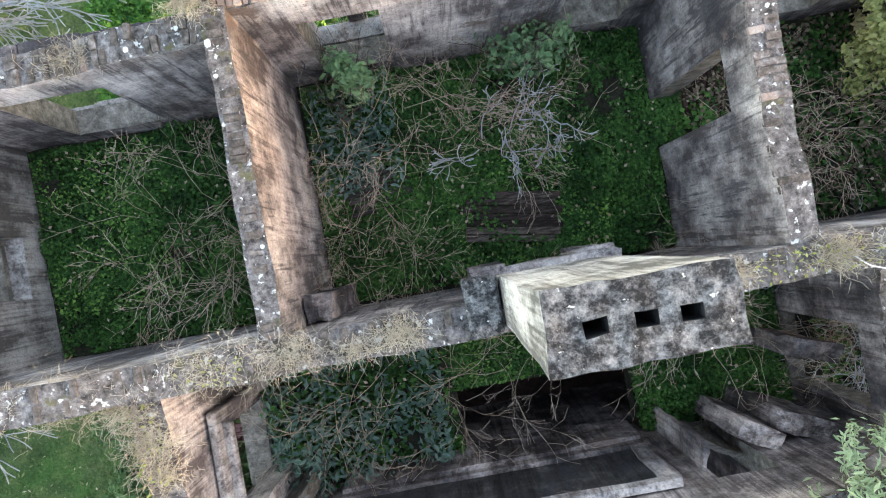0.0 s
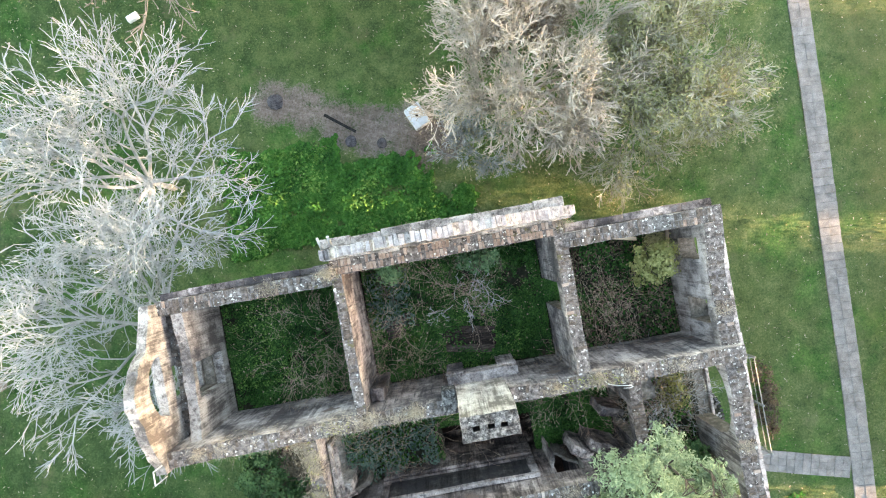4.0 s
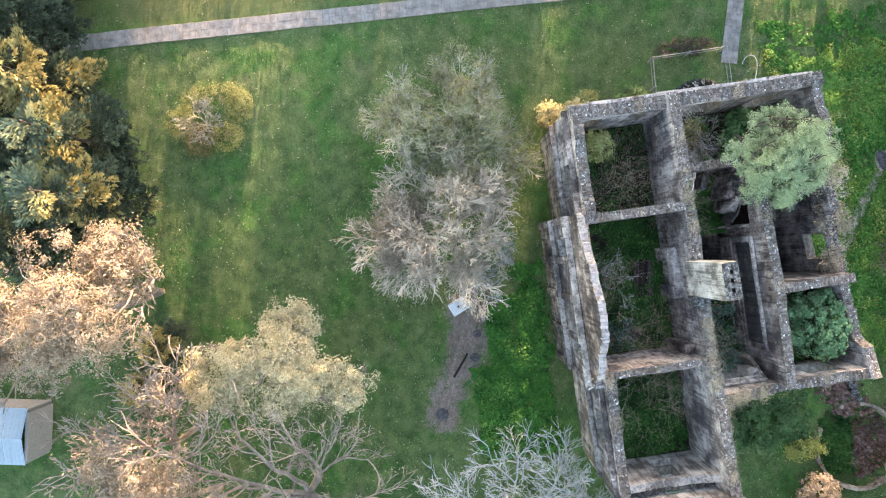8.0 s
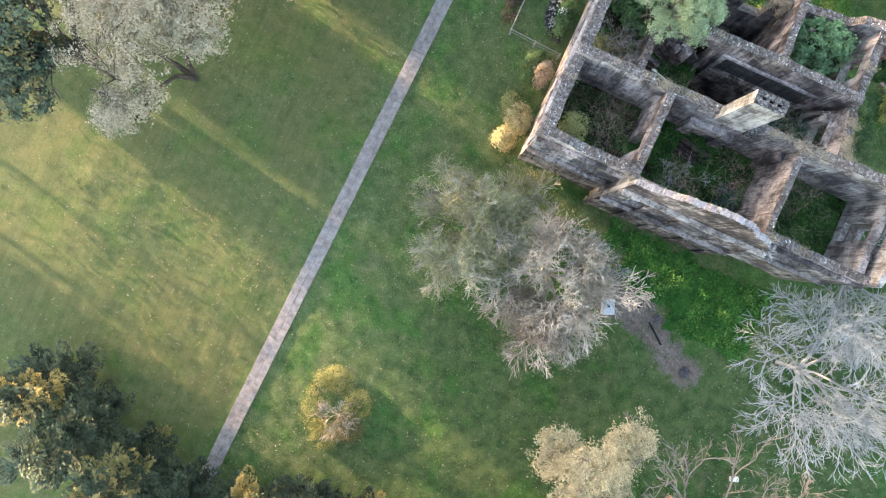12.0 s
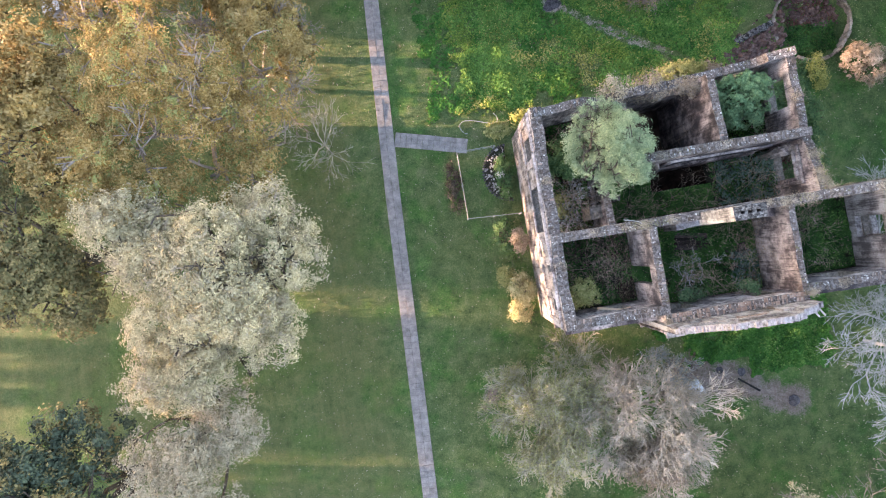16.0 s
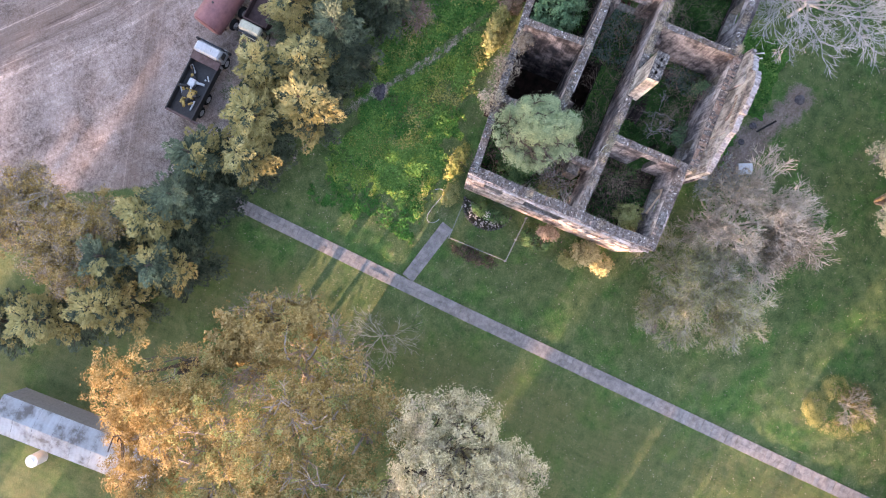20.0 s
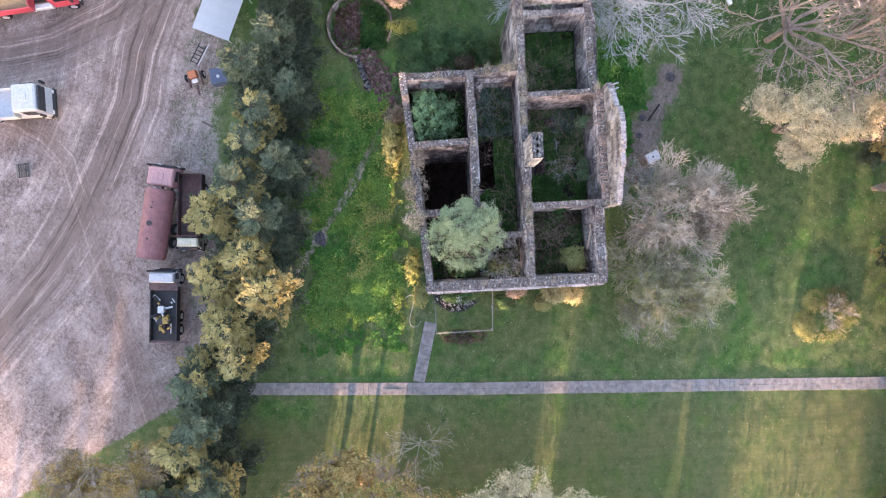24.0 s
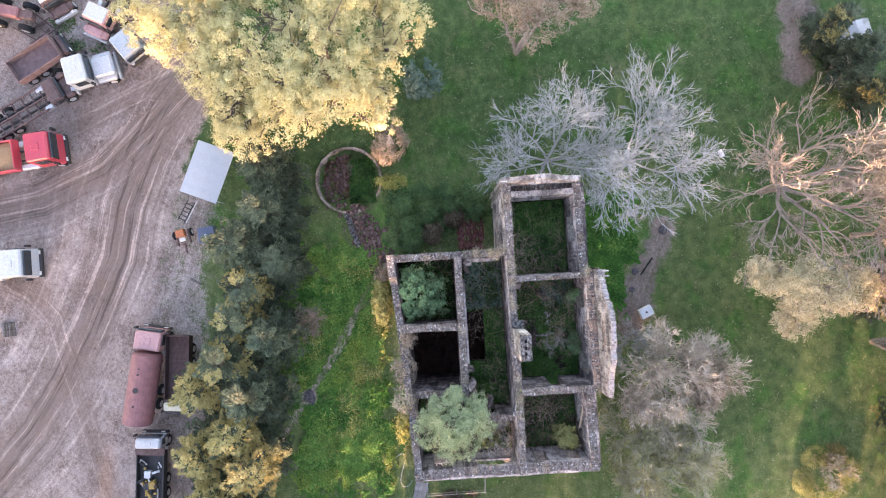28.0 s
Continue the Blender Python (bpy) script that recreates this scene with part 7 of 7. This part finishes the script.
for x in (-3.0, -2.65):
    o = thing("iron_post", x, 5.4, 9.55, 0, "short pale iron post jutting from the wall top", "iron post")
    bm = bmesh.new()
    rod(bm, (0, 0, -0.35), (0, 0.5, 0.35), 0.05, n=8)
    part("bar", bm, METAL_GREY, o)
o = thing("roof_bracket", -9.5, -1.1, 9.5, 0, "small pale metal frame on the gable corner", "metal frame")
for a, b in [((0, 0, 0), (0, 0, 0.8)), ((0, 0.45, 0), (0, 0.45, 0.8)), ((0, 0, 0.8), (0, 0.45, 0.8))]:
    bm = bmesh.new()
    rod(bm, a, b, 0.025, n=6)
    part("bar", bm, METAL_GREY, o)

# ---- undergrowth: ivy, brambles and weeds ----
GAPS = [(0.5, 0.55, 2.3, 1.45)]


def carpet(name, boxes, density, size, mat, seed, label, z=None, rise=0.35, slim=0.7, cat="undergrowth", patchy=0.0, ragged=0.0):
    rng = np.random.default_rng(seed)
    P, N = [], []
    for x0, y0, x1, y1 in boxes:
        n = int(abs(x1 - x0) * abs(y1 - y0) * density)
        x, y = rng.uniform(x0, x1, n), rng.uniform(y0, y1, n)
        keep = np.array([noise.noise((a * 0.8, b * 0.8, seed)) + noise.noise((a * 2.5, b * 2.5, seed)) * 0.6 + patchy * (noise.noise((a * 0.33, b * 0.33, seed)) - 0.12) * 2 for a, b in zip(x, y)]) > rng.uniform(-0.75, 0.35, n)
        if ragged:
            rim = np.minimum(np.minimum(x - x0, x1 - x), np.minimum(y - y0, y1 - y))
            keep &= rim > ragged * np.array([0.5 + noise.noise((a * 0.9, b * 0.9, 7)) + 0.4 * noise.noise((a * 3, b * 3, 9)) for a, b in zip(x, y)])
        if z is None:
            for line in TRAILS:
                keep &= np.abs(along_line(x, y, line)[0]) > 0.12 + 0.3 * rng.random(n)
            keep &= np.hypot(x - 6.4, y + 17.3) > 0.75
        for gx0, gy0, gx1, gy1 in GAPS:
            keep &= ~((x > gx0) & (x < gx1) & (y > gy0) & (y < gy1) & (rng.random(n) > 0.3))
        x, y = x[keep], y[keep]
        base = np.full(len(x), z) if z is not None else np.array([ground_z(a, b) for a, b in zip(x, y)])
        hump = np.array([max(0, noise.noise((a * 0.7, b * 0.7, seed + 4))) for a, b in zip(x, y)])
        P.append(np.stack([x, y, base + 0.02 + rng.uniform(0, 1, len(x)) * rise * (0.35 + 1.6 * hump)], -1))
        N.append(rng.normal(size=(len(x), 3)) * 0.5 + [0, 0, 1])
    P, N = np.concatenate(P), np.concatenate(N)
    v, f = leaves(P, N, size, rng, slim)
    return tagged(raw(name, v, f, mat), label, cat, kind="stuff")


ROOMS = {"west": (-8.5, -0.3, -3.0, 4.15), "mid": (-2.5, -0.25, 4.85, 4.5), "east": (5.45, -0.25, 10.15, 4.0), "corr_w": (-4.4, -4.0, -0.4, -1.0), "corr_n": (-0.4, -2.5, 3.4, -1.0), "corr_e": (3.4, -4.0, 6.7, -1.0), "se": (5.5, -7.7, 10.1, -4.1), "e2": (7.4, -4.0, 10.1, -1.0), "sw": (-4.4, -8.5, 0.0, -4.7)}
carpet("ivy", [ROOMS[k] for k in ("west", "mid", "corr_n", "corr_e")] + [(4.85, 1.9, 5.5, 2.88)], 2700, 0.039, IVY, 301, "dense green ivy covering the floors of the ruin", FLOOR, 0.45, 0.75)
carpet("ivy", [ROOMS[k] for k in ("east", "corr_w", "se", "e2", "sw")], 340, 0.065, IVY, 302, "patchy dark ivy on the shaded floors", FLOOR, 0.4, 0.75)
carpet("bright_weeds", [(0.2, -0.2, 3.6, 2.2), (-8.4, 0.5, -5.6, 4.0), (0.0, -2.5, 3.0, -1.5)], 260, 0.036, NETTLE, 303, "bright green low weeds among ivy", FLOOR + 0.1, 0.3, 0.7)
carpet("shrub_leaves", [(-4.4, -3.8, -0.6, -1.0), (-2.4, 2.0, -0.6, 4.3)], 260, 0.085, IVY_BLUE, 304, "dull blue-green shrub leaves with dead wood", FLOOR + 0.2, 0.9, 0.4)
carpet("fallen_leaves", [ROOMS[k] for k in ("mid", "east", "west", "e2", "corr_w", "corr_e")], 12, 0.04, LEAF_TAN, 305, "scattered dry leaves on the ivy", FLOOR + 0.35, 0.15)
carpet("leafy_weeds", [(-9.6, 5.7, -2.8, 11.6), (-4.4, 5.6, 1.4, 10.2), (0.0, 5.6, 3.4, 8.0)], 900, 0.085, NETTLE_DEEP, 306, "broad glossy green ivy below the house front", None, 0.3, ragged=0.7)
carpet("leafy_weeds", [(-9.6, 5.7, -3.6, 11.4), (-3.6, 5.9, 1.6, 9.8)], 160, 0.07, NETTLE, 321, "lighter leaves among the ivy below the house front", None, 0.34, patchy=0.6, ragged=0.7)
carpet("leaf_litter", [ROOMS[k] for k in ("east", "e2", "se")], 160, 0.05, LEAF_BROWN, 319, "brown withered leaves among the stems", FLOOR + 0.15, 0.35)
carpet("leafy_weeds", [(-11.2, -10.6, -5.0, -3.6), (-11.2, -6.0, -7.2, -0.6)], 300, 0.08, LEAF_GREEN, 307, "dense dark weeds in the corner beside the house", None, 0.7, patchy=0.5, ragged=1.2)
carpet("leafy_weeds", [(-7, -19.5, 17, -9.8)], 330, 0.08, NETTLE_DEEP, 323, "deep green rank weeds on the lawn", None, 0.3, patchy=1.0, ragged=1.8)
carpet("leafy_weeds", [(-7, -19.5, 15, -9.8)], 420, 0.075, NETTLE, 308, "rank green weeds on the lawn", None, 0.35, patchy=0.8, ragged=1.5)
carpet("leafy_weeds", [(-7, -19.5, 15, -9.8)], 300, 0.06, WEED, 318, "fresh light green weeds on the lawn", None, 0.35, patchy=1.4, ragged=1.5)
carpet("yellow_weeds", [(-6, -18.5, 15, -9.8)], 160, 0.06, WEED_YELLOW, 309, "yellow flowering weeds on the lawn", None, 0.35, patchy=1.8, ragged=1.5)
carpet("leaf_litter", [(-13.9, -15.2, -10.2, -12.8)], 260, 0.06, LEAF_RUST, 322, "rust-brown fallen leaves in the basin", -0.7, 0.12)
carpet("leafy_weeds", [(-28, -38, -23.6, -32.6)], 130, 0.09, LEAF_GREEN, 324, "dark weeds among scrapped lorries", None, 0.4, patchy=0.6, ragged=1.2)
carpet("basin_weeds", [(-13.6, -13.0, -9.8, -10.7)], 420, 0.07, IVY, 310, "dark weeds filling half of the basin", -0.72, 0.4)


def tuft_field(name, x0, y0, x1, y1, density, seed, mat, label, size=0.07):
    rng = np.random.default_rng(seed)
    n = int((x1 - x0) * (y1 - y0) * density)
    x, y = rng.uniform(x0, x1, n), rng.uniform(y0, y1, n)
    ok = (rng.random(n) < (x1 - x) / 16) & (y > yard_edge(x) + 1.0) & ~((x > -9.8) & (x < 11) & (y > -1) & (y < 5.4)) & ~((x > -5) & (x < 11) & (y > -9) & (y < 0)) & (np.abs(x - (18.9 + (y + 25.6) * 0.0511)) > 0.6)
    for line in TRAILS:
        ok &= np.abs(along_line(x, y, line)[0]) > 0.15
    for sx, sy, sr in SOIL:
        ok &= np.hypot(x - sx, y - sy) > sr * 0.9
    x, y = x[ok], y[ok]
    z = np.array([ground_z(a, b) for a, b in zip(x, y)])
    P = np.stack([x, y, z + 0.03], -1)
    N = rng.normal(size=(len(x), 3)) * 0.7 + [0, 0, 0.6]
    v, f = leaves(P, N, size, rng, 0.35)
    return tagged(raw(name, v, f, mat), label, "grass", kind="stuff")


GRASS = foliage("grass_blade", [(0.1, (0.0476, 0.088, 0.0265)), (0.5, (0.11, 0.167, 0.0538)), (0.9, (0.219, 0.255, 0.099))], patch=0.6, scale=0.35)
tuft_field("grass_tufts", -24, -24, 46, 36, 22, 401, GRASS, "short uneven lawn grass")
tuft_field("dry_grass_tufts", -24, -24, 46, 36, 4, 402, DRY_GRASS, "straw-coloured dry blades and fallen leaves in the lawn", 0.06)


def brambles(name, spots, seed, mat, label, n=14, length=1.4, thick=0.0075):
    """Arching thin stems that fork, rooted round the spots (x, y, z, reach)."""
    for k, (x, y, z, reach) in enumerate(spots):
        rng = np.random.default_rng(seed + k)
        t = thing(name, x, y, z, 0, label, "bramble")
        segs = []
        for _ in range(n):
            a = rng.uniform(0, 6.28)
            segs += grow(rng, (rng.normal() * 0.3, rng.normal() * 0.3, 0), (math.cos(a), math.sin(a), rng.uniform(0.5, 1.2)), reach * rng.uniform(0.7, 1.4), thick * 1.6, 3, 0.42, -0.08, (1, 2), 0.66, 0.2)
        s = np.array(segs)
        s[:, 6:] = np.maximum(s[:, 6:] * 0.75, thick * 0.5)
        s[:, 2], s[:, 5] = np.maximum(s[:, 2], 0.04), np.maximum(s[:, 5], 0.04)
        tagged(raw("stem_tangle", *tubes(s, 3), mat, t), kind="stuff")


brambles("bramble", [(-1.9, 3.4, FLOOR, 1.3), (-1.6, 2.2, FLOOR, 1.2), (-1.5, 1.0, FLOOR, 1.2), (-0.4, 3.2, FLOOR, 1.2), (-1.8, 0.4, FLOOR, 1.0), (0.8, 3.6, FLOOR, 1.3), (1.6, 2.9, FLOOR, 0.9), (2.6, 3.6, FLOOR, 1.1), (0.6, 4.1, FLOOR, 0.9)], 501, TWIG_BROWN, "arching leafless bramble stems in a roofless room", 8)
brambles("bramble", [(-4.2, 1.2, FLOOR, 1.4), (-5.2, 0.5, FLOOR, 1.3), (-4.6, 2.4, FLOOR, 1.3), (-3.7, 0.3, FLOOR, 1.1), (-5.8, 2.0, FLOOR, 1.2)], 521, TWIG_BROWN, "tangled bare shrub stems on an ivy floor", 8)
brambles("bramble", [(-3.2, -2.0, FLOOR, 1.2), (-1.6, -1.7, FLOOR, 1.2), (-0.5, -2.2, FLOOR, 1.3), (1.2, -1.9, FLOOR, 1.2), (2.4, -1.6, FLOOR, 1.0), (5.2, -2.0, FLOOR, 1.2), (6.2, -1.6, FLOOR, 1.0), (4.4, -1.8, FLOOR, 1.0)], 541, TWIG_BROWN, "thin brown stems hanging over the broken floor", 7)
brambles("bramble", [(7.0, 2.4, FLOOR, 1.2), (8.2, 1.2, FLOOR, 1.1), (6.4, 0.9, FLOOR, 1.1), (9.2, -2.4, FLOOR, 1.1), (8.4, -3.2, FLOOR, 1.0), (-0.6, -6.2, FLOOR, 0.9), (-3.6, -5.4, FLOOR, 0.9), (9.4, -6.8, FLOOR, 0.9)], 561, TWIG_BROWN, "bare tangled stems in a shaded room", 12)


brambles("dead_branch", [(1.5, 2.5, FLOOR + 0.2, 0.7), (2.2, 2.9, FLOOR + 0.2, 0.6)], 611, BARK_PALE, "pale dead branches lying on the ivy", 5, 1.4, 0.018)
brambles("bramble", [(8.8, -2.2, FLOOR, 1.0), (8.2, -3.0, FLOOR, 1.0), (9.4, -3.2, FLOOR, 0.9), (8.0, -1.6, FLOOR, 0.8)], 621, BARK_PALE, "pale dry stems filling the archway room", 12, 1.4, 0.011)
shrub("sprouting_shrub", -1.4, 4.25, FLOOR, 0.5, 0.35, 1.7, 151, LEAF_BUSH, "light green shoots at a window opening", 34, 20, 0.07, 0.25)
shrub("sprouting_shrub", 2.4, 4.2, FLOOR, 0.8, 0.4, 1.8, 152, LEAF_BUSH, "light green shoots climbing the inner wall", 46, 20, 0.07, 0.28)
shrub("sprouting_shrub", 9.2, -2.6, FLOOR, 0.6, 0.7, 1.0, 153, LEAF_SAP, "yellow-green plants under the arch", 40, 20, 0.06, 0.25)
brambles("dry_shrub", [(0.3, -17.2, 0.0, 0.75)], 591, BARK_TAN, "small leafless shrub with thin orange-tan stems on the lawn", 34, 1.4, 0.02)


def hair_grass(spots, seed):
    for k, (x, y, z, r, n) in enumerate(spots):
        rng = np.random.default_rng(seed + k)
        t = thing("dry_grass_tuft", x, y, z, 0, "straw-coloured dry grass growing on the wall top", "grass tuft")
        segs = []
        for _ in range(n * 3):
            bx, by = rng.normal() * r * 0.5, rng.normal() * r * 0.3
            a, l = rng.uniform(0, 6.28), rng.uniform(0.08, 0.3)
            m = (bx + math.cos(a) * l * 0.35, by + math.sin(a) * l * 0.35, l * 0.6)
            e = (bx + math.cos(a) * l, by + math.sin(a) * l, l * 0.5)
            segs += [(bx, by, -0.03, *m, 0.0035, 0.003), (*m, *e, 0.003, 0.001)]
        tagged(raw("blade_tangle", *tubes(segs, 3), DRY_GRASS, t), kind="stuff")


hair_grass([(-2.5, -0.6, 8.85, 0.5, 170), (-3.3, -0.6, 8.9, 0.6, 130), (-5.0, -1.0, 9.0, 0.5, 120), (-4.7, -2.0, 8.9, 0.4, 90), (-0.9, -0.6, 8.9, 0.35, 130), (-1.6, -0.7, 8.85, 0.3, 70), (-3.1, 4.7, 8.95, 0.35, 110), (-5.3, 4.5, 8.35, 0.5, 70), (5.6, -0.6, 8.95, 0.5, 130), (4.0, -0.6, 8.95, 0.4, 60), (6.6, -0.6, 8.9, 0.4, 60), (-6.8, -0.6, 9.1, 0.6, 90), (-8.4, -0.6, 9.3, 0.4, 60), (5.3, 5.0, 9.0, 0.3, 80)], 601)
hair_grass([(-4.6, -6.5, 8.2, 0.5, 60), (8.5, -0.6, 8.85, 0.5, 50), (10.5, 1.0, 8.4, 0.4, 50), (10.5, -4.0, 8.4, 0.4, 60), (0.5, -4.3, 9.15, 0.4, 50), (4.0, -4.3, 8.95, 0.5, 60), (-5.8, -0.65, 9.08, 0.6, 150), (-7.6, -0.6, 9.15, 0.6, 130), (-4.7, -1.5, 9.0, 0.5, 150), (-4.75, -3.0, 8.6, 0.5, 130), (-3.9, -0.6, 8.95, 0.5, 130)], 631)
carpet("wall_moss", [(-9.3, -0.85, -3.2, -0.4), (-4.95, -4.0, -4.5, -0.9), (4.2, -0.85, 7.0, -0.4)], 130, 0.03, WEED_YELLOW, 320, "yellow-green moss and weeds on the wall top", 9.02, 0.1, 0.5)

wire = thing("cable", 0, 0, 0, 0, "loose white cable lying on the wall top", "cable")
wp = [(5.75, -0.66, 9.02), (5.85, -0.78, 9.06), (6.0, -0.86, 9.0), (6.2, -0.93, 8.97), (6.45, -0.97, 8.98), (6.65, -1.0, 8.96), (6.72, -1.06, 8.95), (6.6, -1.09, 8.95), (6.4, -1.05, 8.96)]
raw("strand", *tubes([(*a, *b, 0.011, 0.011) for a, b in zip(wp, wp[1:])], 6), WHITE_STONE, wire)

# lichen rosettes on the wall tops
rng = np.random.default_rng(77)
lf = [stone_mesh(k + 20, LICHEN) for k in range(2)]

# ---- brick courses along the broken wall tops ----
top_bricks = {}
for k in range(4):
    for key, mat in (("grey", BRICK), ("red", BRICK_RED)):
        random.seed(300 + k)
        bm = bmesh.new()
        block(bm, -0.056, -0.12, -0.035, 0.056, 0.12, 0.035, 0.01, 0.008)
        me = bpy.data.meshes.new("brick")
        bm.to_mesh(me)
        bm.free()
        me.materials.append(mat)
        top_bricks[key, k] = me
for ob, p, d, n, L, thick, top in WALLS:
    key = "red" if ob.name in ("wall_north_centre",) else "grey"
    rows_n = max(1, round(thick / 0.27))
    step = max(0.125, L * rows_n / 290)
    turn = math.degrees(math.atan2(d.y, d.x))
    for i in range(int(L / step)):
        u = (i + 0.5) * step
        for r in range(rows_n):
            if rng.random() < (0.62 if ob.name in ("wall_centre", "wall_divider_east", "wall_west", "wall_east", "wall_south") else 0.34) + 0.5 * noise.noise((u * 0.9, L, 0)):
                continue
            w = ((r + 0.5) / rows_n - 0.5) * (thick - 0.02)
            e = p + d * u + n * w
            b = link("brick", top_bricks["red" if key == "red" or rng.random() < 0.06 else "grey", int(rng.integers(4))], ob)
            b.matrix_basis = pose(e.x, e.y, top(u) - 0.02 + rng.normal() * 0.014, rng.normal() * 2, rng.normal() * 2, turn + rng.normal() * 3)
    for _ in range(int(L * 0.8)):
        u, w = rng.uniform(0.1, L - 0.1), rng.uniform(-0.42, 0.42) * thick
        e = p + d * u + n * w
        b = link("lichen_patch", lf[rng.integers(2)], ob)
        s = rng.uniform(0.02, 0.06)
        b.matrix_basis = pose(e.x, e.y, top(u) + 0.022, 0, 0, rng.uniform(0, 360)) @ Matrix.Diagonal((s, s * rng.uniform(0.7, 1.4), 0.012, 1))
